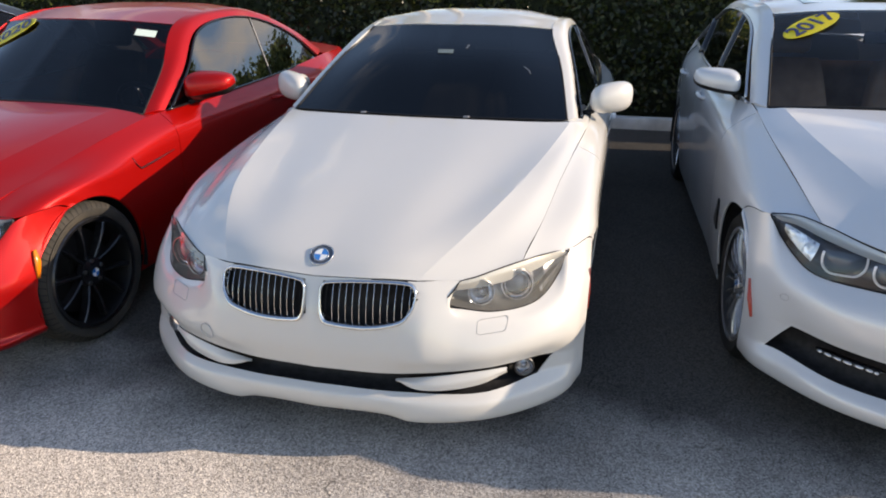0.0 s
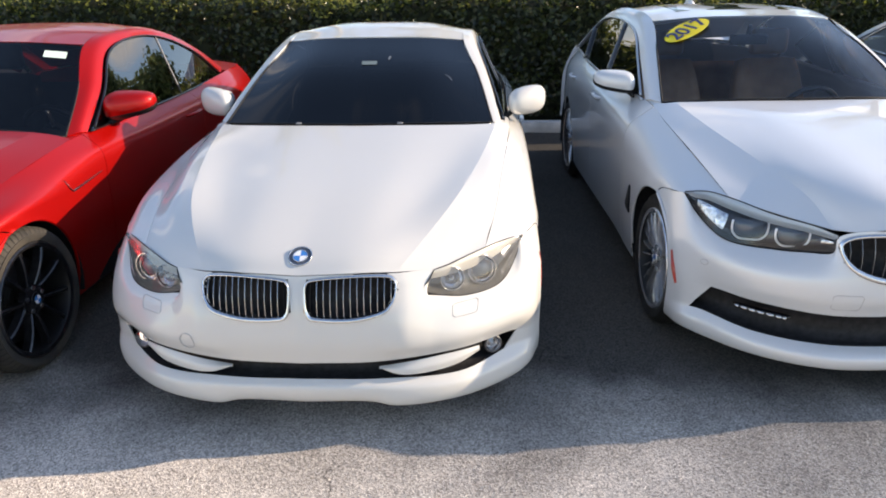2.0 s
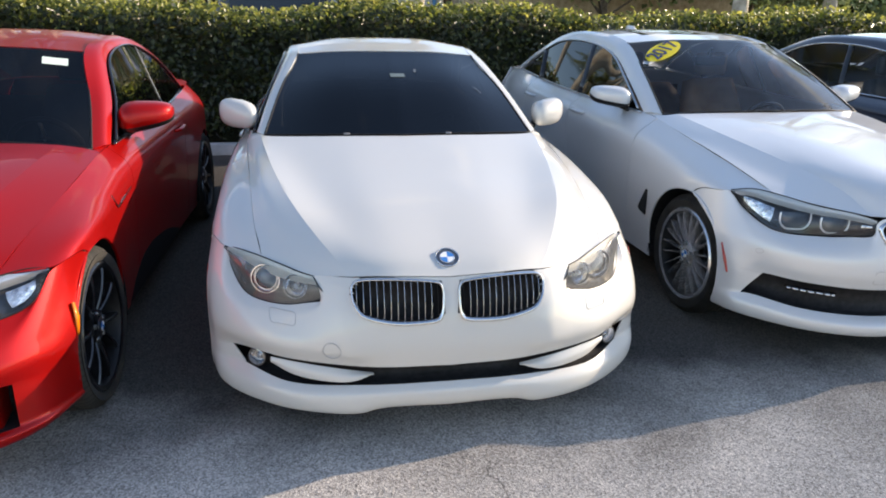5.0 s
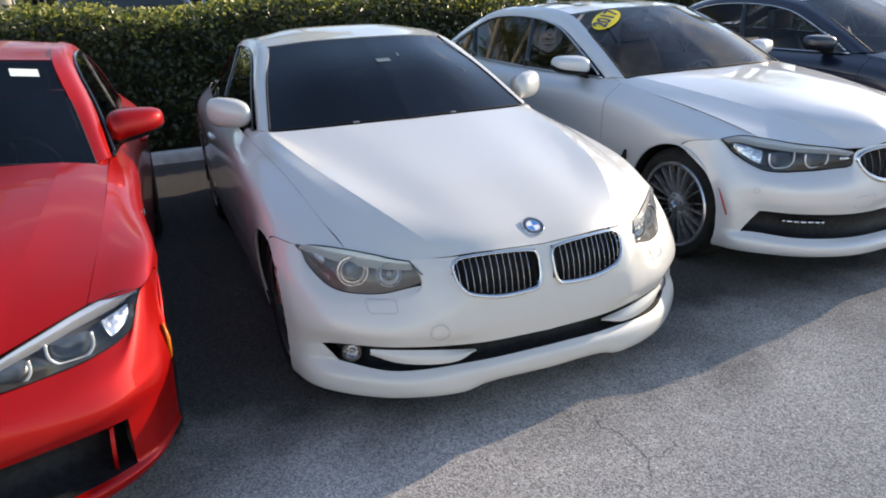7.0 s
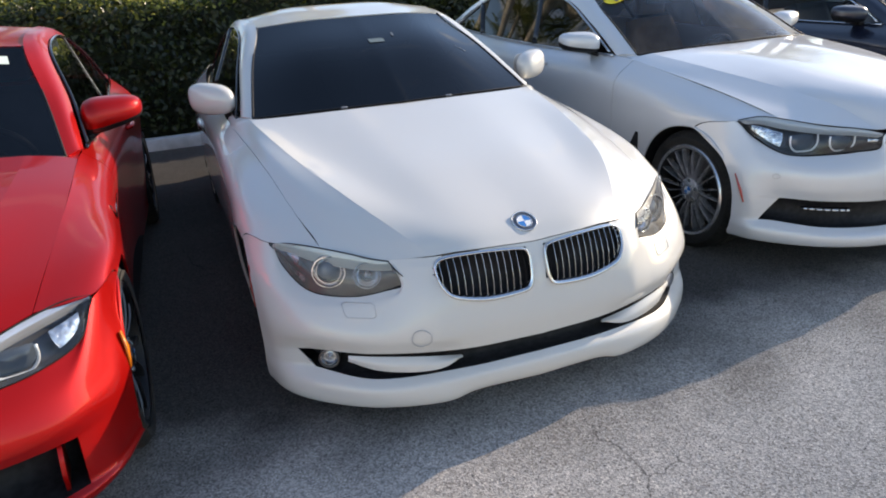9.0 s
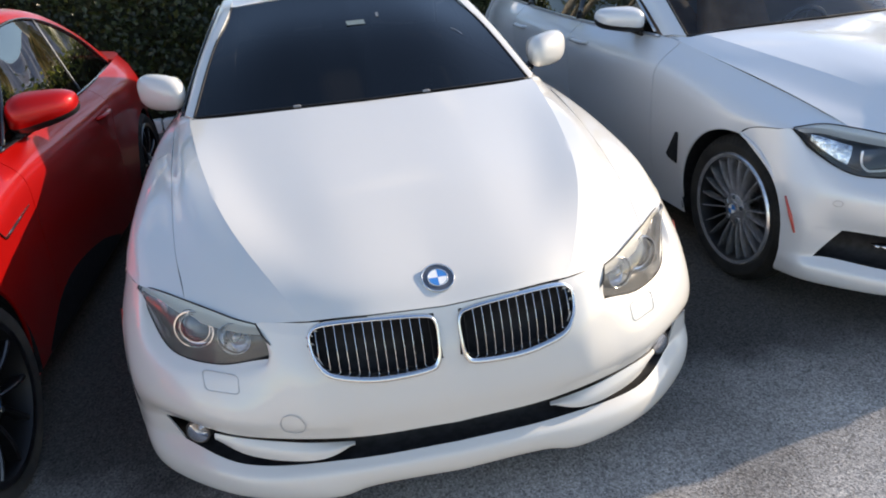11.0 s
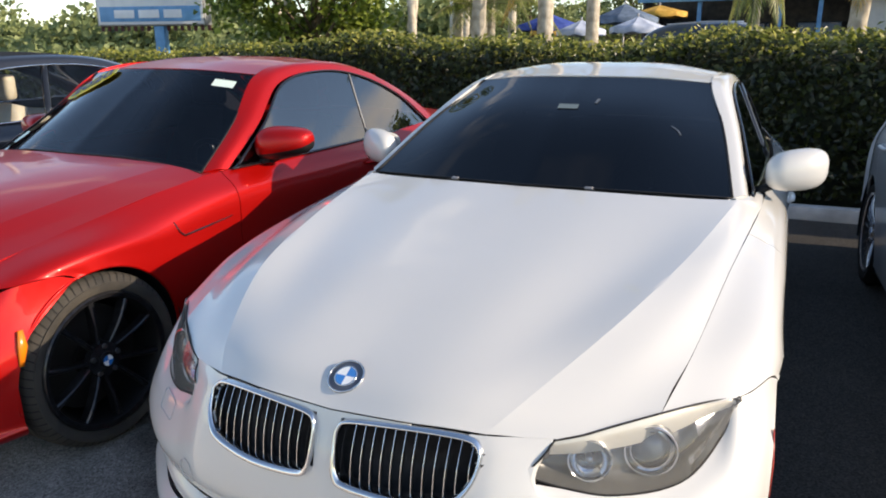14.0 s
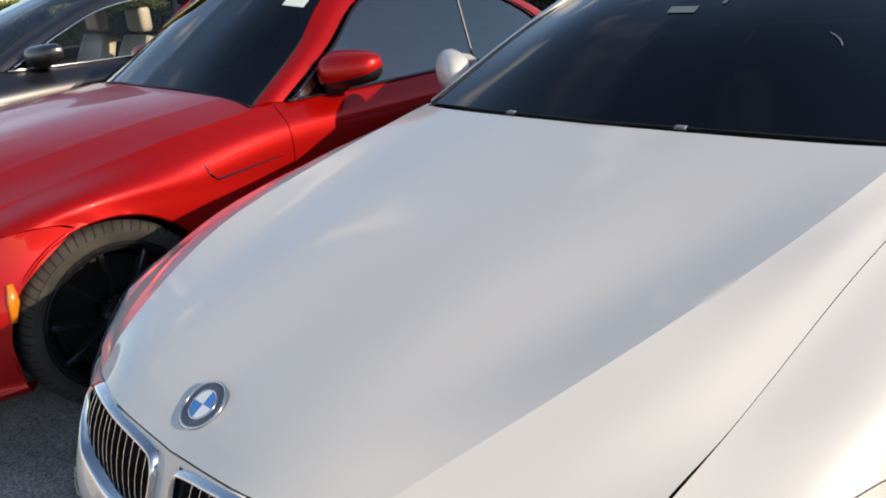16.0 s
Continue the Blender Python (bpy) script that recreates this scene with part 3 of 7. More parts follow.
def kidney(parent, s, outline, surf, bars, chrome=0.010, depth=0.045, bar_mat=None, lean=0.0):
    """One half of the grille: chrome frame, dark cavity, upright bars."""
    c = closed_curve([(x, 0, z) for x, z in outline], 72)
    pts = [Vector((p[0], depth_at(surf, p[0], p[2]) - 0.004, p[2])) for p in c]
    # smooth the depth along the loop
    for _ in range(3):
        ys = [p.y for p in pts]
        for i in range(len(pts)):
            pts[i].y = (ys[i - 1] + ys[i] + ys[(i + 1) % len(pts)]) / 3
    zc = sum(p.z for p in pts) / len(pts)
    zr = max(abs(p.z - zc) for p in pts)
    loops = []
    for i, p in enumerate(pts):
        t = (pts[(i + 1) % len(pts)] - pts[i - 1]).normalized()
        inn = Vector((t.z, 0, -t.x)).normalized()
        if inn.dot(Vector((sum(q.x for q in pts) / len(pts) - p.x, 0, zc - p.z))) < 0:
            inn = -inn
        w = chrome * (1.15 + 0.75 * max(0.0, (zc - p.z) / zr))
        loops.append([p - inn * chrome * 0.5 + Vector((0, dy, 0)) + inn * w * f for f, dy in ((0, 0.012), (0, -0.003), (0.12, -0.009), (0.45, -0.011), (0.85, -0.006), (1.0, 0.0), (1.0, 0.03))])
    bm = bmesh.new()
    V = [[bm.verts.new(v) for v in row] for row in loops]
    for i in range(len(V)):
        for j in range(6):
            bm.faces.new((V[i - 1][j], V[i][j], V[i][j + 1], V[i - 1][j + 1]))
    bmesh.ops.recalc_face_normals(bm, faces=bm.faces[:])
    fr = part("grille", sided(bm, s), CHROME, parent, "chrome-framed grille with upright bars")
    bm = bmesh.new()
    A = [bm.verts.new(p) for p in pts]
    B = [bm.verts.new(p + Vector((0, depth, 0))) for p in pts]
    for i in range(len(pts)):
        bm.faces.new((A[i], A[(i + 1) % len(pts)], B[(i + 1) % len(pts)], B[i]))
    bm.faces.new(B)
    bmesh.ops.recalc_face_normals(bm, faces=bm.faces[:])
    part("grille_cavity", sided(bm, s), PLASTIC, fr)
    xs = [p.x for p in pts]
    x0, x1 = min(xs), max(xs)
    for k in range(bars):
        x = x0 + (x1 - x0) * (k + 0.75) / (bars + 0.5)
        cut = [p for i, p in enumerate(pts) if (p.x - x) * (pts[(i + 1) % len(pts)].x - x) <= 0]
        if len(cut) < 2:
            continue
        hi, lo = max(cut, key=lambda p: p.z), min(cut, key=lambda p: p.z)
        if hi.z - lo.z < 0.03:
            continue
        b = bmesh.new()
        P = []
        for f in np.linspace(0.0, 1.0, 7):
            y = hi.y + (lo.y - hi.y) * f + 0.010 - 0.012 * math.sin(math.pi * f)
            P.append([(x - 0.0007 + lean * f, y, hi.z + (lo.z - hi.z) * f), (x + 0.0007 + lean * f, y, hi.z + (lo.z - hi.z) * f), (x + 0.0012 + lean * f, y + 0.011, hi.z + (lo.z - hi.z) * f), (x - 0.0012 + lean * f, y + 0.011, hi.z + (lo.z - hi.z) * f)])
        V = [[b.verts.new(v) for v in row] for row in P]
        for i in range(6):
            for j in range(4):
                b.faces.new((V[i][j], V[i][(j + 1) % 4], V[i + 1][(j + 1) % 4], V[i + 1][j]))
        bmesh.ops.recalc_face_normals(b, faces=b.faces[:])
        # bright front edge, dark sides
        for f in b.faces:
            f.material_index = 0 if f.normal.y < -0.5 else 1
        part("grille_bar", sided(b, s), [bar_mat or BARMETAL, PLASTIC], fr, "", False)
    return fr, [(p.x, p.z) for p in pts]


# ---- a car ----
def car(name, label, S, skin, at, turn, glass_front, seat_mat, detail=True):
    """A car from its lines: S holds curves of one half, nose at y = 0, x outwards."""
    root = new(name)
    tagged(root, label, "car")
    hub_y, hub_z, R = S["hub"]
    rear_y = hub_y + S["wheelbase"]
    mid = (0, 2.2, 0.45)
    # bumper
    # the bumper's upper edge meets the fender's front edge
    fr = loft(S["side"], 3, 61)[:, 0]
    k1 = int(np.argmin(np.linalg.norm(fr - np.array(S["side"][1][0]), axis=1)))
    k2 = int(np.argmin(np.linalg.norm(fr - np.array(S["side"][2][0]), axis=1)))
    tail = [tuple(fr[k1 + (k2 - k1) * q // 4] - np.array([0, 0.001, 0.003])) for q in (1, 2, 3, 4)]
    rows_up = [list(S["bumper_up"][0][:-2]) + tail] + list(S["bumper_up"][1:])
    up = loft(rows_up, 60, 30)
    if "ridge" in S:
        # upright fold in the bumper beside the grille
        rx_, rd_ = S["ridge"]
        w_ = np.clip((up[..., 2] - 0.36) / 0.04, 0, 1) * np.clip((0.67 - up[..., 2]) / 0.02, 0, 1)
        up[..., 1] -= rd_ * np.maximum(0, 1 - abs(up[..., 0] - rx_) / 0.11) * w_
    kid = S["kidney"]
    kpoly = [(p[0], p[2]) for p in closed_curve([(x, 0, z) for x, z in kid["outline"]], 60)]
    lo = loft(S["bumper_low"], 60, 20)
    a, b = up[-1], lo[0]
    e = S["intake_end"]
    gap_rows = np.array([a * (1 - f) + b * f for f in np.linspace(0, 1, 9)[1:-1]])
    skin_grid = np.concatenate([up, gap_rows, lo], 0)
    nu = up.shape[0]
    j_ = np.arange(60)
    for r in range(9):
        d = max(S["slant"] * r, -S["slant"] * (8 - r))
        at_ = np.where(j_ <= e, j_ * (e - d) / e, e - d + (j_ - e) * (59 - e + d) / (59 - e))
        row = skin_grid[nu - 1 + r]
        skin_grid[nu - 1 + r] = np.stack([np.interp(at_, j_, row[:, q]) for q in range(3)], 1)
    a, b = skin_grid[nu - 1], skin_grid[nu + 7]
    sw_ = whole(skin_grid, 1)
    mid_col = 59

    def bumper_keep(c, i, j):
        if inside(abs(c[0]), c[2], kpoly) and i < nu:
            return False
        col = j - mid_col if j >= mid_col else mid_col - 1 - j
        return not (nu - 1 <= i < nu + 7 and col < e)

    bm = bmesh.new()
    grid_bm(bm, sw_, keep=bumper_keep, out=(0, 1.5, 0.45))
    bumper = part("front_bumper", bm, skin, root, "", thick=0.005)
    for s in (-1, 1):
        kidney(root, s, kid["outline"], up, kid["bars"], kid.get("chrome", 0.010), 0.05, kid.get("mat"), lean=kid.get("lean", 0))
    back = np.array([0, S.get("intake_depth", 0.10), 0])
    sh = np.array([0.96, 1, 1])
    g = np.array([a[:e + 1], a[:e + 1] * sh + back, (a[:e + 1] + b[:e + 1]) / 2 * sh + back, b[:e + 1] * sh + back, b[:e + 1]])
    bm = bmesh.new()
    grid_bm(bm, whole(g, 1), out=(0, -3, 0.3))
    part("lower_intake", bm, PLASTIC, root, "black open lower intake")
    # hood
    # a sharp crease parts the middle of the hood from its flanks
    k_ = S["crease"]
    inner, outer = loft(S["hood"][:k_ + 1], 50, 38), loft(S["hood"][k_:], 50, 26)
    hg = np.concatenate([inner, outer], 0)
    mh_ = len(hg) - 1
    bm = bmesh.new()
    grid_bm(bm, trim(whole(hg, 0), 0.0005), keep=lambda c, i, j: i not in (mh_ + 37, mh_ - 38), out=(0, 1, 0))
    bmesh.ops.remove_doubles(bm, verts=bm.verts[:], dist=0.0001)
    bm.verts.ensure_lookup_table()
    fold = {tuple(round(float(c), 4) for c in p * f) for p in hg[37] for f in (1, FLIP)}
    on_fold = {v for v in bm.verts if tuple(round(c, 4) for c in v.co) in fold}
    for e_ in bm.edges:
        if e_.verts[0] in on_fold and e_.verts[1] in on_fold:
            e_.smooth = False
    part("hood", bm, skin, root, "", thick=0.003)
    # sides
    sg = loft(S["side"], 190, 44)
    fy, dy = S["door"]
    cuts_ = [fy, dy] + list(S.get("doors", []))
    ncol = [56] + [44] * (len(cuts_) - 1) + [60]
    new_rows = []
    for row in sg:
        ends = [row[0, 1]] + cuts_ + [row[-1, 1]]
        yy = np.concatenate([np.linspace(ends[q], ends[q + 1], ncol[q], endpoint=False) for q in range(len(ncol))] + [[ends[-1]]])
        k = np.argsort(row[:, 1])
        new_rows.append(np.stack([np.interp(yy, row[k, 1], row[k, 0]), yy, np.interp(yy, row[k, 1], row[k, 2])], 1))
    sg = np.array(new_rows)
    sg2 = sg.copy()
    mm_, nn_ = sg.shape[:2]
    fc = (sg[:-1, :-1] + sg[1:, :-1] + sg[:-1, 1:] + sg[1:, 1:]) / 4
    gone = np.zeros((mm_ - 1, nn_ - 1), bool)
    for cy in (hub_y, rear_y):
        gone |= np.hypot(fc[..., 1] - cy, fc[..., 2] - hub_z) < R - 0.004
    for i in range(mm_):
        for j in range(nn_):
            near = gone[max(i - 1, 0):i + 1, max(j - 1, 0):j + 1]
            if near.any() and not near.all():
                cy = hub_y if abs(sg[i, j, 1] - hub_y) < abs(sg[i, j, 1] - rear_y) else rear_y
                d = max(math.hypot(sg[i, j, 1] - cy, sg[i, j, 2] - hub_z), 1e-4)
                sg2[i, j, 1] = cy + (sg[i, j, 1] - cy) * R / d
                sg2[i, j, 2] = hub_z + (sg[i, j, 2] - hub_z) * R / d
    ycut = [-9, fy, dy] + list(S.get("doors", [])) + [9]
    names = ["fender", "door"] + ["rear_door"] * len(S.get("doors", [])) + ["quarter_panel"]
    for s in (-1, 1):
        for q in range(len(names)):
            ylo, yhi = ycut[q], ycut[q + 1]
            c0_ = sum(ncol[:q])
            cols = list(range(c0_, c0_ + ncol[q] + 1))
            sub = sg2[:, cols]
            bm = bmesh.new()
            gs = gone[:, cols[0]:cols[-1]]
            grid_bm(bm, trim(sub, S.get("seam", 0.0012)), keep=lambda c, i, j: not gs[i, j], out=mid)
            pn = part(names[q], sided(bm, s), skin, root, "", thick=0.003)
            if names[q] in ("door", "rear_door"):
                hy = (yhi - 0.16) if yhi < 8 else ylo + 0.9
                hz, ho = S["handle_z"], S.get("handle_out", 1.0)
                hx = side_at(sg, hy, hz)
                bm = bmesh.new()
                tube(bm, [(hx - 0.004, hy - 0.12, hz), (hx + 0.022 * ho, hy - 0.09, hz + 0.002), (hx + 0.027 * ho, hy, hz + 0.004), (hx + 0.022 * ho, hy + 0.07, hz + 0.004), (hx - 0.004, hy + 0.10, hz + 0.004)], [0.012, 0.015, 0.016, 0.015, 0.012], 10, flat=0.8)
                part("door_handle", sided(bm, s), skin, pn)
        # arch lips and liners
        for cy, nm in ((hub_y, "front"), (rear_y, "rear")):
            inward = S.get("rear_in", 0.0) if nm == "rear" else 0.0
            pts = []
            for t in np.linspace(-0.15, math.pi + 0.15, 40):
                py, pz = cy - R * math.cos(t), hub_z + R * math.sin(t)
                pts.append((side_at(sg, py, pz) - 0.007, py, pz))
            if cy == hub_y:
                for i, p in enumerate(pts):
                    if p[1] < S["side"][1][0][1] + 0.12 or p[2] < S["bumper_end_z"] and p[1] < cy:
                        pts[i] = (S["arch_x"] - 0.004 - 0.05 * max(0, (cy - R * 0.6 - p[1])), p[1], p[2])
            bm = bmesh.new()
            tube(bm, pts, 0.007, 8)
            part("wheel_arch", sided(bm, s), skin, root)
            bm = bmesh.new()
            gg = np.array([[(x, cy - (R + 0.004) * math.cos(t), hub_z + (R + 0.004) * math.sin(t)) for t in np.linspace(-0.3, math.pi + 0.3, 30)] for x in (S["arch_x"] - 0.02 - inward, S["arch_x"] - 0.33)] + [[(S["arch_x"] - 0.33, cy - 0.02 * math.cos(t), hub_z + 0.02 * math.sin(t)) for t in np.linspace(-0.3, math.pi + 0.3, 30)]])
            grid_bm(bm, gg, out=(0, cy, 3))
            part("arch_liner", sided(bm, s), PLASTIC, root, thick=0.004)
            wheel(root, s, S["wheel_x"] - inward, cy, S["tyre_r"], S["rim_r"], S["spokes"], S["tyre_mat"], S["rim_mat"], z=S["tyre_r"])
    # underbody
    bm = bmesh.new()
    box(bm, (-0.58, hub_y - 0.45, 0.19), (0.58, rear_y + 0.55, 0.50), 0.03)
    box(bm, (-S["arch_x"] + 0.06, hub_y + R + 0.02, 0.17), (S["arch_x"] - 0.06, rear_y - R - 0.02, 0.40), 0.03)
    part("underbody", bm, PLASTIC, root)
    # unseen box added under the hood; it stops sun leaking through the body gaps
    bm = bmesh.new()
    box(bm, (-0.56, hub_y - S.get("block", 0.44), 0.40), (0.56, hub_y + 0.52, 0.64), 0.04)
    part("light_block", bm, PLASTIC, root)
    # greenhouse
    ws = loft(S["windshield"], 24, 16)
    bm = bmesh.new()
    grid_bm(bm, whole(ws, 1), out=(0, 3, 0.3))
    wsh = part("windshield", bm, glass_front, root, S["glass_label"])
    for s in (-1, 1):
        bm = bmesh.new()
        grid_bm(bm, loft(S["pillar"], 50, 8), out=(0, 2.4, 0.7))
        part("roof_pillar", sided(bm, s), skin, root, thick=0.012)
    hc = hg[-1, -1]
    for s in (-1, 1):
        p_in, p_out = np.array(S["pillar"][0][0]), np.array(S["pillar"][2][0])
        j = int(np.argmin(abs(sg[0, :, 1] - p_out[1])))
        j0 = int(np.argmin(abs(sg[0, :, 1] - hc[1])))
        rowa = np.array([sg[0, j0 + (j - j0) * k // 6] for k in range(7)]) - np.array([0.003, 0, 0])
        rowb = np.array([p_in + (p_out - p_in) * k / 6 for k in range(7)])
        rowb[0] += np.array([-0.02, -0.02, -0.006])
        rowa[0] = hg[-3, -1] + np.array([0, 0.003, 0])
        bm = bmesh.new()
        grid_bm(bm, loft([rowa, (rowa + rowb) / 2, rowb], 10, 6), out=(0, 2.0, 0.5))
        part("pillar_foot", sided(bm, s), skin, root, thick=0.004)
    rg = loft(S["roof"], 40, 16)
    bm = bmesh.new()
    grid_bm(bm, trim(whole(rg, 0), 0.001), out=(0, 2.4, 0))
    part("roof", bm, S.get("roof_mat", skin), root, thick=0.012)
    rw = loft(S["rear_window"], 20, 10)
    bm = bmesh.new()
    grid_bm(bm, whole(rw, 1), out=(0, 2.4, 0.5))
    rwn = part("rear_window", bm, GLASS_SIDE, root)
    dk = loft(S["deck"], 24, 14)
    bm = bmesh.new()
    grid_bm(bm, whole(dk, 1), out=(0, 3.2, 0.2))
    part("trunk_lid", bm, skin, root, thick=0.006)
    tl = loft(S["tail"], 24, 12)
    bm = bmesh.new()
    grid_bm(bm, whole(tl, 1), out=(0, 3.0, 0.5))
    part("rear_bumper", bm, skin, root, thick=0.006)
    sw = S["side_window"]
    posts = S["posts"]
    gl = loft(sw, 60, 8)
    cuts = [-9] + posts + [9]
    for s in (-1, 1):
        for k in range(len(cuts) - 1):
            cols = [j for j in range(60) if cuts[k] <= gl[0, j, 1] < cuts[k + 1]]
            if k < len(cuts) - 2:
                cols.append(cols[-1] + 1)
            bm = bmesh.new()
            grid_bm(bm, gl[:, cols], out=(0, 2.4, 0.7))
            w = part("side_window", sided(bm, s), S.get("side_glass", GLASS_SIDE), root)
        for py in posts:
            j = int(np.argmin(abs(gl[0, :, 1] - py)))
            bm = bmesh.new()
            top_, foot_ = gl[0, min(j + 1, 59)] + np.array([0.004, 0, 0]), gl[7, j] + np.array([0.004, 0, 0])
            tube(bm, [top_ + (foot_ - top_) * q for q in np.linspace(0, 1, 6)], S["post_w"], 8, flat=0.35)
            part("window_post", sided(bm, s), S.get("post_mat", GLOSSBLACK), root)
        bm = bmesh.new()
        tube(bm, [p + np.array([0.003, 0, -0.004]) for p in spl(sw[-1], 40)], 0.009, 8, flat=0.8)
        part("belt_moulding", sided(bm, s), S["trim_mat"], root)
        bm = bmesh.new()
        tube(bm, [p + np.array([0.004, 0, 0.003]) for p in spl(sw[0], 50)], S.get("trim_r", 0.0085), 8, flat=0.7)
        part("window_trim", sided(bm, s), S["trim_mat"], root)
        m_ = S["mirror"]
        tip_x = m_["tip"][0] - (m_.get("left_in", 0.0) if s < 0 else 0.0)
        door_mirror(root, s, (tip_x, *m_["tip"][1:]), m_["size"], S.get("mirror_skin", skin), m_["split"], m_["foot"], m_.get("taper", 0.72), m_.get("rise", 0.012), m_.get("under", 1.0), m_.get("blunt", (0.62, 0.55, 0.75)), m_.get("sweep", 0.025))
    # black seal along the windshield's foot and sides
    bm = bmesh.new()
    base = spl(S["windshield"][-1], 24)
    edge = [r[-1] for r in S["windshield"]]
    tube(bm, list((base * FLIP)[::-1]) + list(base[1:]), S.get("seal", 0.008), 6, flat=0.6)
    part("cowl_seal", bm, PLASTIC, root)
    for s in (-1, 1):
        bm = bmesh.new()
        tube(bm, list(spl(edge, 20)), 0.006, 6)
        part("windshield_seal", sided(bm, s), PLASTIC, root)
    bm = bmesh.new()
    ad = np.array([0, 0.05, -0.012])
    g2 = np.array([base + ad, base + np.array([0, 0.30, -0.05]), base * np.array([0.95, 1, 1]) + np.array([0, 0.50, -0.13]), base * np.array([0.95, 1, 1]) + np.array([0, 0.52, -0.40])])
    grid_bm(bm, whole(g2, 1), out=(0, 1.6, -3))
    part("dashboard", bm, DASH, root, thick=0.01)
    # cabin
    cy0 = base[0][1]
    bm = bmesh.new()
    box(bm, (-0.74, cy0 + 0.45, 0.22), (0.74, S["cabin_end"], 0.34), 0.02)
    part("cabin_floor", bm, DASH, root)
    bm = bmesh.new()
    g3 = np.array([[(x, S["cabin_end"] - 0.02, z) for x in (-0.62, -0.3, 0, 0.3, 0.62)] for z in (0.30, 0.7, 0.98)])
    grid_bm(bm, g3, out=(0, 9, 0.5))
    part("rear_bulkhead", bm, DASH, root, thick=0.02)
    for x in (-0.37, 0.37):
        seat(root, x, cy0 + 1.05, 0.50, seat_mat)
    seat(root, 0, S["cabin_end"] - 0.45, 0.52, seat_mat, 1.15, 0.50, True)
    steering_wheel(root, 0.37, cy0 + 0.62, 0.84)
    bm = bmesh.new()
    tp = spl(S["windshield"][0], 5)[0]
    box(bm, (-0.12, tp[1] - 0.06, tp[2] - 0.175), (0.12, tp[1] - 0.03, tp[2] - 0.11), 0.012)
    rv = part("rear_view_mirror", bm, PLASTIC, root)
    bm = bmesh.new()
    tube(bm, [(0, tp[1] - 0.04, tp[2] - 0.14), (0, tp[1] - 0.03, tp[2] - 0.09), (0, tp[1] - 0.05, tp[2] - 0.055)], 0.014, 8)
    part("mirror_stalk", bm, PLASTIC, rv)
    # lamps
    for s in (-1, 1):
        headlight(root, s, S["hl_top"], S["hl_bottom"], S["lens"], S["housing"], S["lamps"], S["brow"], S.get("patches", ()), S.get("brow_mat", BROW), S.get("ring_mat"))
    bn = S["badge"]
    roundel(root, bn[0], bn[1], S.get("badge_r", 0.041))
    root.matrix_world = pose(at[0], at[1], at[2], 0, 0, turn)
    return root, {"up": up, "low": lo, "hood": hg, "side": sg, "ws": ws, "a": a, "b": b}


def on_windshield(ws, x, f, lift=0.009):
    """Point and axes on the windshield: x across, f from top (0) to foot (1)."""
    m = ws.shape[0]
    i = int(f * (m - 1))
    row = ws[i]
    j = int(np.argmin(abs(row[:, 0] - abs(x))))
    j = min(max(j, 1), row.shape[0] - 2)
    p = np.array([np.interp(abs(x), row[:, 0], row[:, k]) for k in range(3)])
    du = row[j + 1] - row[j - 1]
    dv = ws[max(i - 1, 0), j] - ws[min(i + 1, m - 1), j]
    p[0] = abs(x)
    if x < 0:
        p, du, dv = p * FLIP, -du * FLIP, dv * FLIP
    du, dv = Vector(du).normalized(), Vector(dv).normalized()
    nn = du.cross(dv).normalized()
    dv = nn.cross(du)
    M = Matrix.Identity(4)
    for k in range(3):
        M[k][0], M[k][1], M[k][2], M[k][3] = du[k], dv[k], nn[k], p[k] + nn[k] * lift
    return M


def oval_sticker(root, ws, x, f, word, roll, a=0.19, b=0.085):
    """A yellow oval with a year, stuck on the windshield."""
    M = on_windshield(ws, x, f) @ Matrix.Rotation(radians(roll), 4, "Z")
    bm = bmesh.new()
    vs = [bm.verts.new((a * math.cos(t), b * math.sin(t), -0.0035 * (math.cos(t) ** 2))) for t in np.linspace(0, 2 * math.pi, 48, endpoint=False)]
    c = bm.verts.new((0, 0, 0.001))
    for i in range(48):
        bm.faces.new((vs[i], vs[(i + 1) % 48], c))
    bmesh.ops.transform(bm, matrix=M, verts=bm.verts)
    st = part("year_sticker", bm, YELLOW, root, "yellow oval sticker with a dark blue year", False, thick=0.0008)
    cu = bpy.data.curves.new("year", "FONT")
    cu.body, cu.size, cu.align_x, cu.align_y, cu.extrude, cu.offset = word, b * 1.62, "CENTER", "CENTER", 0.0006, 0.003
    tmp = bpy.data.objects.new("year", cu)
    scene.collection.objects.link(tmp)
    dg = bpy.context.evaluated_depsgraph_get()
    me = bpy.data.meshes.new_from_object(tmp.evaluated_get(dg))
    bpy.data.objects.remove(tmp)
    me.transform(M @ Matrix.Translation((0, 0, 0.004)))
    me.materials.clear()
    me.materials.append(INK)
    o = new("lettering", me)
    o.parent = st
    return st


def plain_sticker(root, ws, x, f, w=0.10, h=0.05, roll=0, mat=None, name="paper_sticker"):
    M = on_windshield(ws, x, f, 0.003) @ Matrix.Rotation(radians(roll), 4, "Z")
    bm = bmesh.new()
    vs = [bm.verts.new(M @ Vector(v)) for v in ((-w / 2, -h / 2, 0), (w / 2, -h / 2, 0), (w / 2, h / 2, 0), (-w / 2, h / 2, 0))]
    bm.faces.new(vs)
    return part(name, bm, mat or PAPER, root, "small pale paper sticker", False, thick=0.0006)


# ---- the lines of the three makes of car ----
def rear_rows(x, y, z):
    """Lower side rows share one run of stations; z gives their height."""
    return [(a, b, z) for a, b in zip(x, y)]


def between(a, b, lift, n=7):
    a, b = spl(a, n), spl(b, n)
    return [tuple(p) for p in (a + b) / 2 + np.array(lift)]


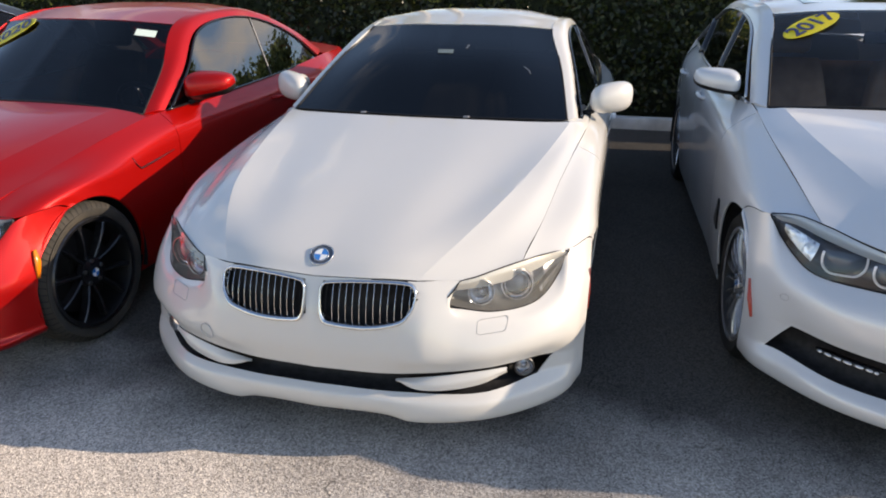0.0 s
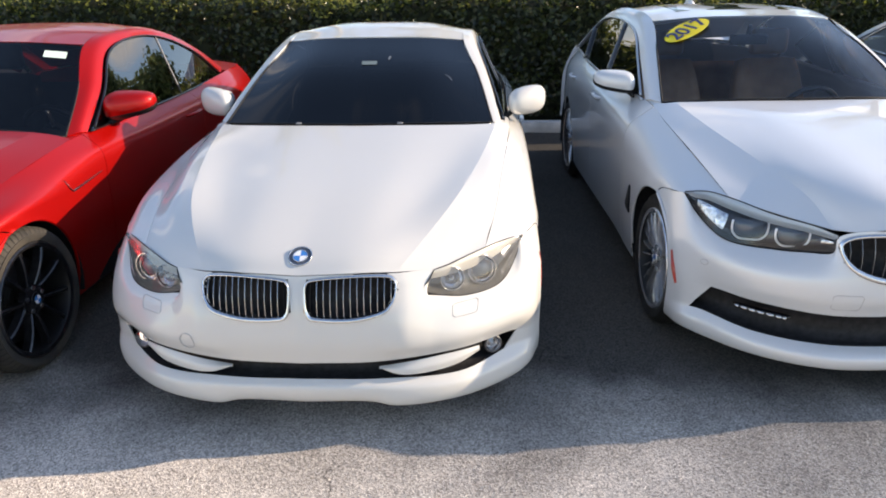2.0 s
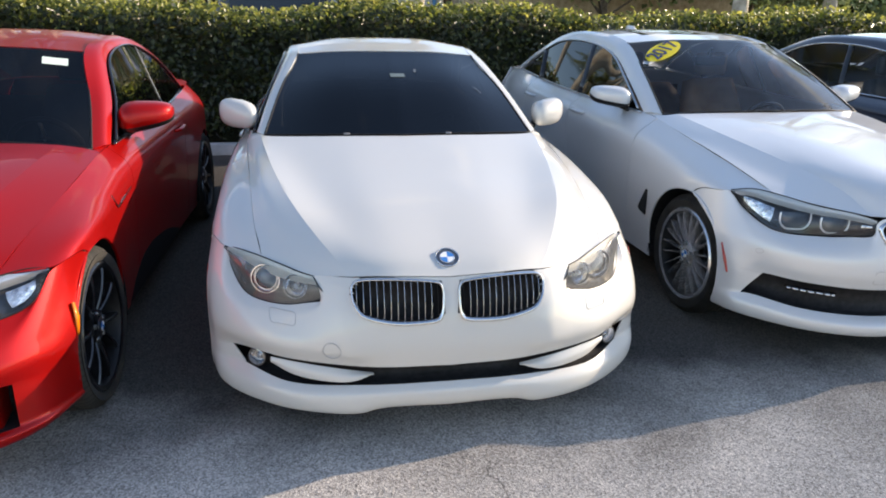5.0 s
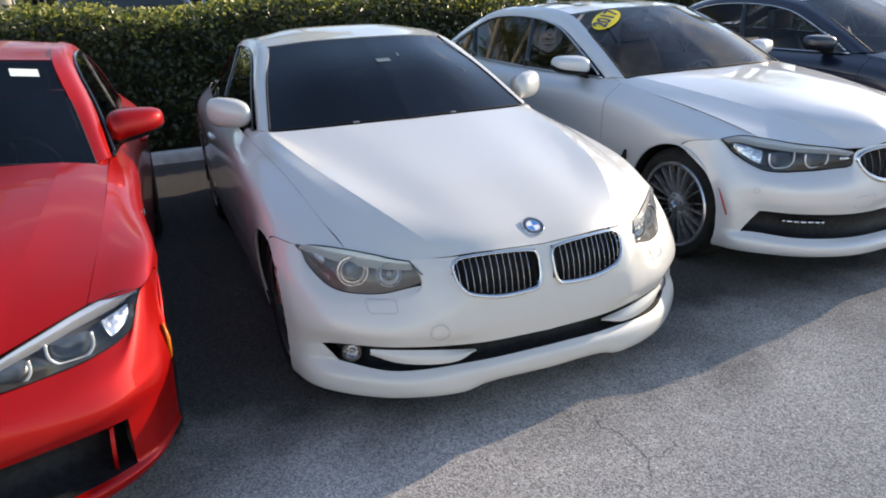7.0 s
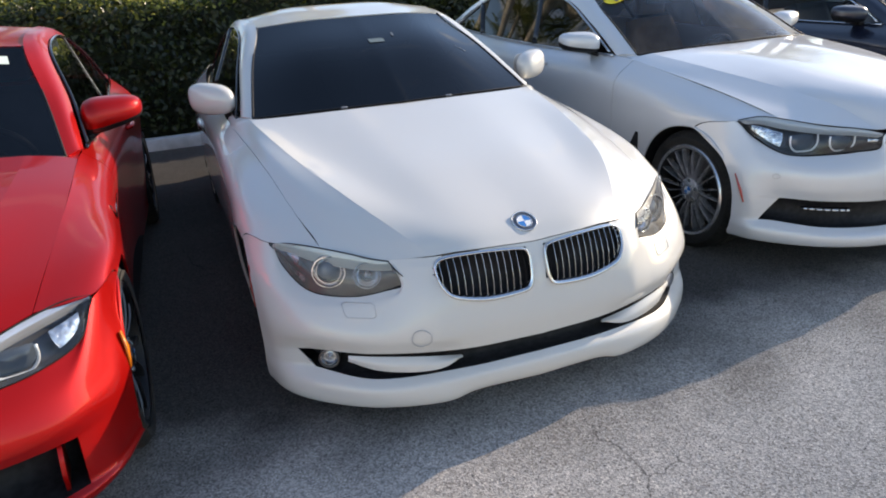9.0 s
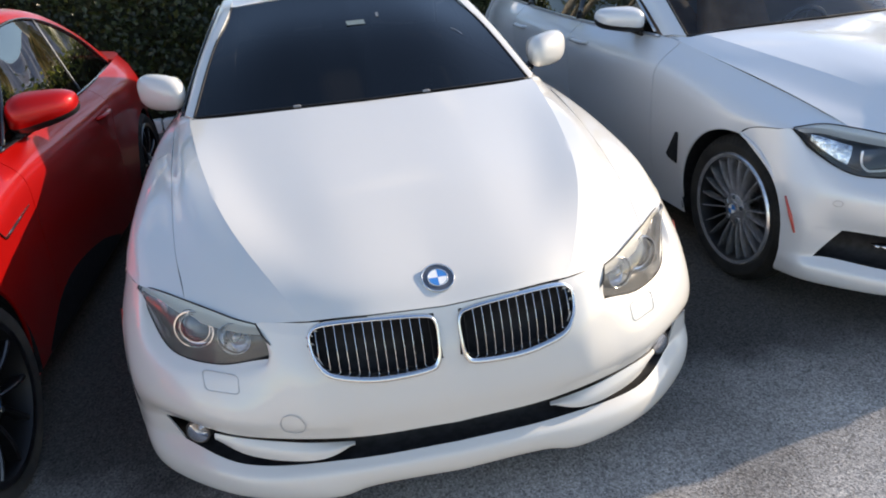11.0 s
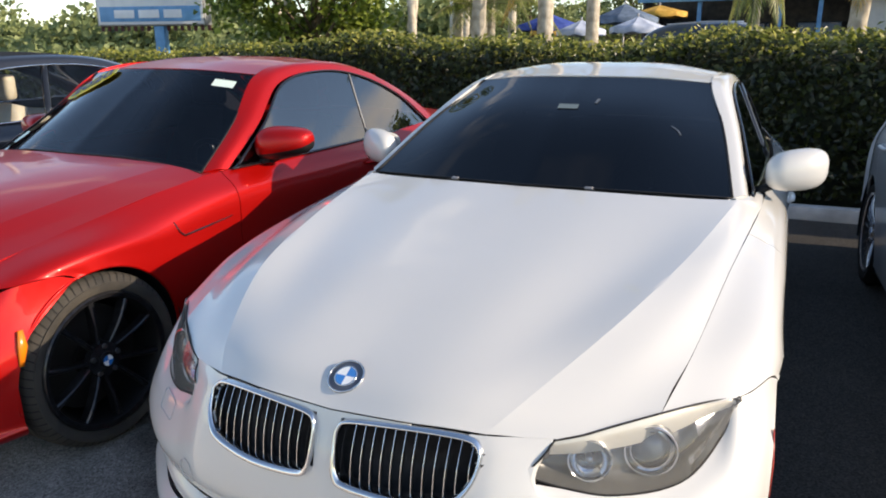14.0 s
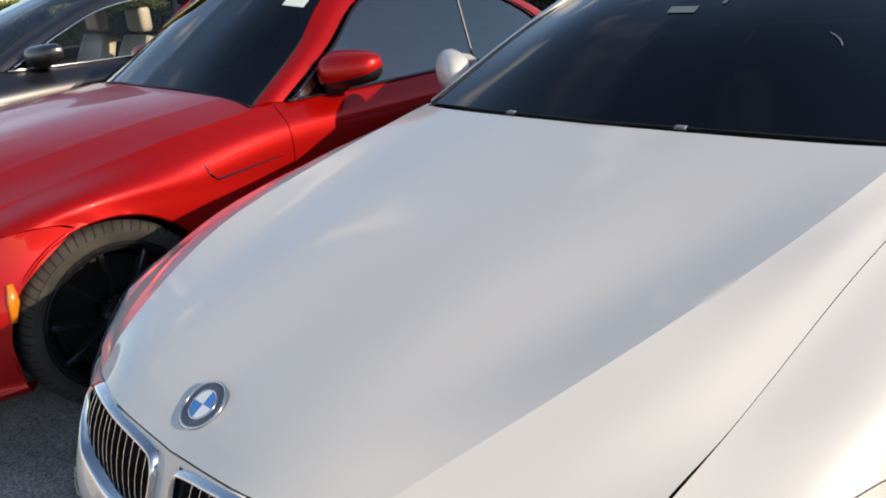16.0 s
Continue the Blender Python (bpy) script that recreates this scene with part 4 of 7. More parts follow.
def flat(v):
    """Triples from a flat run of numbers."""
    return [tuple(v[i:i + 3]) for i in range(0, len(v), 3)]


# white coupe-convertible
E_in = flat([.727, 1.515, .963, .648, 1.92, 1.158, .548, 2.31, 1.328, .555, 2.75, 1.362, .57, 3.15, 1.31, .62, 3.62, 1.10, .66, 3.85, 1.0])
E_out = flat([.775, 1.60, .955, .705, 2.0, 1.14, .635, 2.36, 1.285, .625, 2.75, 1.32, .65, 3.12, 1.26, .71, 3.45, 1.08, .745, 3.62, .985])
E = {
    "hub": (0.78, 0.325, 0.352), "wheelbase": 2.76, "tyre_r": 0.325, "rim_r": 0.222, "wheel_x": 0.895, "arch_x": 0.924,
    "spokes": (5, 0.016, 0.10, 0.034), "tyre_mat": RUBBER, "rim_mat": ALLOY, "bumper_end_z": 0.66,
    "bumper_up": [
        flat([0, .056, .678, .2, .062, .685, .36, .101, .676, .43, .134, .672, .495, .164, .666, .470, .134, .630, .440, .108, .597, .53, .146, .566, .62, .190, .548, .75, .30, .554, .814, .42, .616, .842, .487, .684, .884, .565, .680, .928, .68, .666]),
        flat([0, .012, .56, .35, .045, .56, .6, .145, .515, .79, .28, .515, .895, .41, .54, .935, .515, .56]),
        flat([0, -.008, .44, .35, .018, .43, .6, .100, .42, .805, .25, .42, .895, .35, .425, .935, .448, .44]),
        flat([0, .004, .345, .3, .028, .346, .6, .120, .358, .79, .29, .345, .885, .36, .335, .932, .436, .335])],
    "bumper_low": [
        flat([0, .012, .273, .3, .036, .266, .6, .120, .258, .79, .285, .280, .885, .355, .285, .932, .436, .285]),
        flat([0, -.012, .245, .33, .014, .236, .6, .088, .226, .80, .245, .228, .888, .33, .232, .933, .44, .24]),
        flat([0, .004, .178, .26, .020, .172, .35, .028, .151, .6, .105, .150, .80, .255, .155, .88, .345, .165, .92, .446, .175]),
        flat([0, .12, .180, .26, .135, .176, .35, .14, .158, .6, .20, .158, .78, .34, .162, .84, .42, .17, .86, .47, .18])],
    "crease": 3, "ridge": (.392, .013), "seal": 0.0045, "trim_r": 0.0055, "intake_end": 45, "slant": 0.55, "intake_depth": 0.07,
    "kidney": {"outline": [(.03, .60), (.034, .652), (.07, .669), (.2, .679), (.32, .673), (.357, .655), (.362, .625), (.350, .583), (.312, .546), (.20, .521), (.07, .525), (.036, .547)], "bars": 13, "chrome": 0.0085},
    "hood": [
        flat([0, .057, .681, 0, .13, .728, 0, .5, .828, 0, .95, .901, 0, 1.38, .973]),
        flat([.19, .064, .688, .20, .14, .735, .23, .5, .828, .27, .95, .899, .29, 1.39, .972]),
        flat([.28, .082, .686, .31, .16, .733, .42, .5, .814, .53, .95, .883, .61, 1.452, .963]),
        flat([.362, .105, .678, .410, .180, .720, .553, .51, .823, .657, .95, .890, .745, 1.497, .960]),
        flat([.53, .184, .668, .57, .30, .727, .645, .52, .797, .718, .95, .878, .790, 1.53, .938]),
        flat([.69, .325, .697, .700, .39, .722, .724, .52, .758, .768, .95, .855, .822, 1.60, .922])],
    "side": [
        flat([.69, .325, .697, .724, .52, .758, .768, .95, .855, .822, 1.60, .922, .825, 2.2, .935, .825, 3.1, .95, .74, 4.0, .98, .64, 4.42, .96]),
        flat([.845, .490, .691, .898, .75, .758, .912, 1.1, .812, .915, 1.6, .852, .920, 2.2, .84, .920, 3.1, .85, .86, 4.0, .86, .72, 4.48, .84]),
        flat([.928, .68, .670, .938, .80, .690, .932, 1.2, .66, .928, 1.6, .63, .928, 2.2, .62, .93, 3.1, .64, .89, 4.0, .66, .74, 4.53, .66]),
        rear_rows([.92, .93, .925, .92, .92, .925, .885, .74], [.64, .8, 1.2, 1.6, 2.2, 3.1, 4.0, 4.55], .42),
        rear_rows([.89, .90, .895, .89, .89, .89, .86, .72], [.64, .8, 1.2, 1.6, 2.2, 3.1, 4.0, 4.52], .20)],
    "door": (1.28, 2.70), "handle_z": 0.80, "handle_out": 0.3,
    "windshield": [
        flat([0, 2.20, 1.352, .3, 2.23, 1.347, .545, 2.31, 1.326]),
        flat([0, 1.80, 1.207, .35, 1.83, 1.20, .645, 1.92, 1.157]),
        flat([0, 1.385, .980, .4, 1.425, .977, .725, 1.515, .963])],
    "pillar": [E_in, between(E_in, E_out, (.012, -.004, .010)), E_out],
    "roof": [flat([0, 2.20, 1.358, 0, 2.6, 1.410, 0, 3.0, 1.395, 0, 3.25, 1.345]), flat([.3, 2.23, 1.352, .3, 2.6, 1.402, .3, 3.0, 1.387, .3, 3.25, 1.335]),
             flat([.548, 2.31, 1.328, .556, 2.6, 1.364, .565, 3.0, 1.335, .585, 3.25, 1.28])],
    "rear_window": [flat([0, 3.25, 1.342, .3, 3.25, 1.332, .585, 3.25, 1.275]), flat([0, 3.75, 1.06, .35, 3.75, 1.055, .65, 3.78, 1.03])],
    "deck": [flat([0, 3.76, 1.05, .35, 3.77, 1.045, .68, 3.82, 1.0]), flat([0, 4.2, 1.03, .35, 4.2, 1.025, .70, 4.15, .98]), flat([0, 4.5, 1.0, .35, 4.48, .99, .62, 4.42, .96])],
    "tail": [flat([0, 4.5, 1.0, .35, 4.48, .99, .62, 4.42, .96]), flat([0, 4.6, .75, .4, 4.58, .75, .71, 4.5, .75]), flat([0, 4.6, .35, .4, 4.58, .35, .72, 4.52, .35])],
    "side_window": [flat([.783, 1.66, .965, .712, 2.02, 1.135, .640, 2.37, 1.28, .630, 2.75, 1.315, .655, 3.10, 1.255, .712, 3.40, 1.09, .745, 3.56, .985]), flat([.783, 1.62, .957, .80, 2.2, .95, .795, 3.0, .962, .75, 3.58, .978])],
    "posts": [2.85], "post_w": 0.012, "trim_mat": GLOSSBLACK, "glass_label": "dark tinted windshield",
    "mirror": {"tip": (1.032, 1.83, 1.031), "size": (0.215, 0.110, 0.150), "split": 0.9, "foot": (.80, 1.76, .955), "taper": 1.12, "rise": 0.008, "left_in": 0.045, "sweep": 0.048, "blunt": (0.78, 0.66, 0.85)},
    "cabin_end": 3.3,
    "hl_top": flat([.497, .165, .665, .545, .195, .672, .61, .248, .685, .69, .322, .696, .77, .41, .698, .843, .490, .690]),
    "hl_bottom": flat([.440, .109, .598, .53, .148, .568, .62, .192, .550, .75, .302, .556, .814, .422, .618, .842, .487, .685]),
    "lens": HAZED, "housing": HOUSING, "lamps": [(0.26, 0.48, 0.049, "bowl"), (0.55, 0.50, 0.060, "lens")], "brow": 4, "patches": [(0.76, 0.97, 0.30, 0.80, 0.03, SIGNALBOWL, "turn_signal"), (0.66, 0.97, 0.80, 0.95, 0.012, FACET, "side_reflector")], "brow_mat": PEARLBROW,
    "badge": ((0, .130, .7270), (0, -.50, .86)), "badge_r": 0.0455,
}


def slim(v):
    """Draws the flanks in a little."""
    if isinstance(v, list):
        return [slim(q) for q in v]
    return (v[0] if v[0] < 0.8 else 0.8 + (v[0] - 0.8) * 0.92, v[1], v[2])


for key in ("bumper_up", "bumper_low", "side", "hl_top", "hl_bottom"):
    E[key] = slim(E[key])
E["wheel_x"], E["arch_x"] = 0.886, 0.914

# white four-door sedan
G_in = flat([.715, 1.65, 1.008, .65, 2.05, 1.22, .578, 2.48, 1.402, .575, 3.0, 1.455, .585, 3.6, 1.42, .64, 4.2, 1.21, .68, 4.42, 1.10])
G_out = flat([.775, 1.78, 1.003, .725, 2.15, 1.195, .672, 2.5, 1.328, .655, 3.0, 1.388, .668, 3.55, 1.36, .712, 4.0, 1.21, .742, 4.28, 1.085])
G = {
    "hub": (0.95, 0.335, 0.372), "wheelbase": 2.93, "tyre_r": 0.335, "rim_r": 0.250, "wheel_x": 0.905, "arch_x": 0.928, "rear_in": 0.035, "block": 0.57,
    "spokes": (10, 0.0034, 0.125, 0.004), "tyre_mat": RUBBER, "rim_mat": SILVERALLOY, "bumper_end_z": 0.70,
    "bumper_up": [
        flat([0, 0.11, 0.76, 0.2, 0.114, 0.76, 0.34, 0.164, 0.745, 0.405, 0.185, 0.715, 0.41, 0.19, 0.65, 0.48, 0.245, 0.63, 0.58, 0.32, 0.615, 0.744, 0.445, 0.618, 0.835, 0.585, 0.70, 0.868, 0.655, 0.766, 0.894, 0.77, 0.735, 0.92, 0.9, 0.705]),
        flat([0, 0.087, 0.57, 0.4, 0.124, 0.56, 0.65, 0.27, 0.55, 0.82, 0.44, 0.55, 0.905, 0.575, 0.56, 0.928, 0.662, 0.57]),
        flat([0, 0.082, 0.48, 0.4, 0.119, 0.475, 0.65, 0.26, 0.465, 0.82, 0.435, 0.465, 0.905, 0.535, 0.465, 0.93, 0.602, 0.47]),
        flat([0, 0.125, 0.4, 0.4, 0.149, 0.395, 0.65, 0.285, 0.4, 0.795, 0.42, 0.41, 0.885, 0.5, 0.4, 0.93, 0.584, 0.4])],
    "bumper_low": [
        flat([0, 0.125, 0.262, 0.4, 0.149, 0.262, 0.65, 0.27, 0.268, 0.82, 0.445, 0.29, 0.89, 0.505, 0.29, 0.93, 0.58, 0.3]),
        flat([0, 0.072, 0.232, 0.4, 0.094, 0.227, 0.65, 0.225, 0.228, 0.83, 0.415, 0.24, 0.9, 0.49, 0.245, 0.93, 0.588, 0.25]),
        flat([0, 0.09, 0.172, 0.4, 0.109, 0.172, 0.65, 0.24, 0.172, 0.83, 0.43, 0.178, 0.89, 0.51, 0.185, 0.918, 0.607, 0.19]),
        flat([0, 0.21, 0.175, 0.4, 0.2, 0.175, 0.65, 0.34, 0.175, 0.8, 0.5, 0.18, 0.86, 0.53, 0.185, 0.88, 0.54, 0.19])],
    "crease": 3, "intake_end": 47, "slant": -0.7, "intake_depth": 0.06,
    "kidney": {"outline": [(.025, .60), (.028, .70), (.06, .742), (.2, .746), (.33, .730), (.392, .700), (.392, .655), (.352, .600), (.26, .562), (.12, .548), (.04, .556)], "bars": 9, "chrome": 0.015, "mat": ALLOY},
    "hood": [
        flat([0, 0.14, 0.77, 0, 0.22, 0.85, 0, 0.65, 0.935, 0, 1.15, 1, 0, 1.525, 1.03]),
        flat([0.2, 0.132, 0.768, 0.22, 0.23, 0.85, 0.25, 0.66, 0.935, 0.28, 1.15, 1, 0.3, 1.53, 1.03]),
        flat([0.34, 0.169, 0.743, 0.36, 0.28, 0.822, 0.4, 0.68, 0.918, 0.42, 1.17, 0.99, 0.44, 1.545, 1.027]),
        flat([0.41, 0.225, 0.735, 0.435, 0.40, 0.815, 0.525, 0.72, 0.895, 0.605, 1.10, 0.958, 0.655, 1.59, 1.018]),
        flat([0.57, 0.375, 0.756, 0.605, 0.52, 0.806, 0.665, 0.83, 0.880, 0.70, 1.22, 0.949, 0.712, 1.625, 1.006]),
        flat([.715, .525, .782, .732, .65, .820, .752, .95, .885, .766, 1.35, .948, .763, 1.66, .993])],
    "side": [
        flat([.715, .525, .782, .742, .80, .850, .766, 1.35, .948, .765, 1.70, .998, .795, 2.4, 1.005, .785, 3.3, 1.035, .735, 4.1, 1.07, .64, 4.78, 1.05]),
        flat([.868, .655, .770, .89, .90, .800, .90, 1.4, .86, .905, 1.8, .89, .906, 2.4, .915, .895, 3.3, .93, .845, 4.1, .95, .70, 4.85, .92]),
        flat([.920, .90, .705, .930, 1.0, .722, .927, 1.45, .70, .918, 1.8, .68, .91, 2.4, .68, .905, 3.3, .70, .86, 4.2, .72, .72, 4.91, .70]),
        rear_rows([.92, .925, .922, .908, .90, .895, .85, .72], [.92, 1.0, 1.45, 1.8, 2.4, 3.3, 4.2, 4.93], .43),
        rear_rows([.89, .90, .90, .885, .88, .87, .83, .70], [.92, 1.0, 1.45, 1.8, 2.4, 3.3, 4.2, 4.89], .20)],
    "door": (1.62, 2.68), "doors": [3.72], "handle_z": 0.915,
    "windshield": [
        flat([0, 2.36, 1.432, .3, 2.39, 1.427, .575, 2.48, 1.40]),
        flat([0, 1.95, 1.265, .36, 1.98, 1.258, .648, 2.05, 1.22]),
        flat([0, 1.53, 1.038, .4, 1.56, 1.033, .713, 1.65, 1.008])],
    "pillar": [G_in, between(G_in, G_out, (.012, -.004, .010)), G_out],
    "roof": [flat([0, 2.36, 1.434, 0, 2.8, 1.475, 0, 3.3, 1.475, 0, 3.75, 1.43]), flat([.3, 2.39, 1.429, .3, 2.8, 1.470, .3, 3.3, 1.47, .3, 3.75, 1.425]),
             flat([.578, 2.48, 1.402, .575, 2.8, 1.442, .578, 3.3, 1.44, .593, 3.75, 1.385])],
    "rear_window": [flat([0, 3.75, 1.427, .3, 3.75, 1.422, .594, 3.75, 1.38]), flat([0, 4.36, 1.14, .35, 4.36, 1.135, .67, 4.36, 1.11])],
    "deck": [flat([0, 4.37, 1.135, .35, 4.37, 1.13, .72, 4.33, 1.075]), flat([0, 4.74, 1.12, .35, 4.74, 1.115, .72, 4.55, 1.06]), flat([0, 4.88, 1.1, .35, 4.86, 1.09, .68, 4.78, 1.05])],
    "tail": [flat([0, 4.88, 1.1, .35, 4.86, 1.09, .68, 4.78, 1.05]), flat([0, 4.95, .8, .4, 4.93, .8, .77, 4.87, .8]), flat([0, 4.96, .35, .4, 4.94, .35, .78, 4.91, .35])],
    "side_window": [flat([.783, 1.84, 1.02, .732, 2.17, 1.19, .677, 2.51, 1.323, .660, 3.0, 1.383, .673, 3.53, 1.354, .715, 3.95, 1.20, .740, 4.18, 1.09]), flat([.783, 1.80, 1.008, .80, 2.4, 1.012, .80, 3.3, 1.04, .748, 4.2, 1.08])],
    "seam": 0.0024, "posts": [2.78, 3.72], "side_glass": GLASS_REAR, "post_w": 0.024, "trim_mat": SATIN, "glass_label": "tinted windshield",
    "mirror": {"tip": (1.035, 2.02, 1.085), "size": (0.235, 0.13, 0.15), "split": 0.18, "foot": (.80, 1.95, 1.005)},
    "cabin_end": 3.75,
    "hl_top": flat([.40, .195, .722, .46, .262, .738, .58, .38, .752, .70, .51, .780, .79, .585, .794, .866, .650, .776]),
    "hl_bottom": flat([.40, .190, .650, .50, .262, .632, .60, .335, .620, .744, .443, .620, .82, .55, .685, .866, .645, .762]),
    "lens": LENS, "housing": HOUSING_DARK, "lamps": [(0.29, 0.60, 0.052, "guide"), (0.55, 0.58, 0.058, "guide")], "brow": 3, "brow_mat": SILVERY, "ring_mat": DRL, "patches": [(0.68, 0.93, 0.40, 0.90, 0.018, FACET, "side_reflector"), (0.04, 0.13, 0.45, 0.65, 0.02, FACET, "inner_reflector")],
    "badge": ((0, .165, .79), (0, -.75, .66)),
}

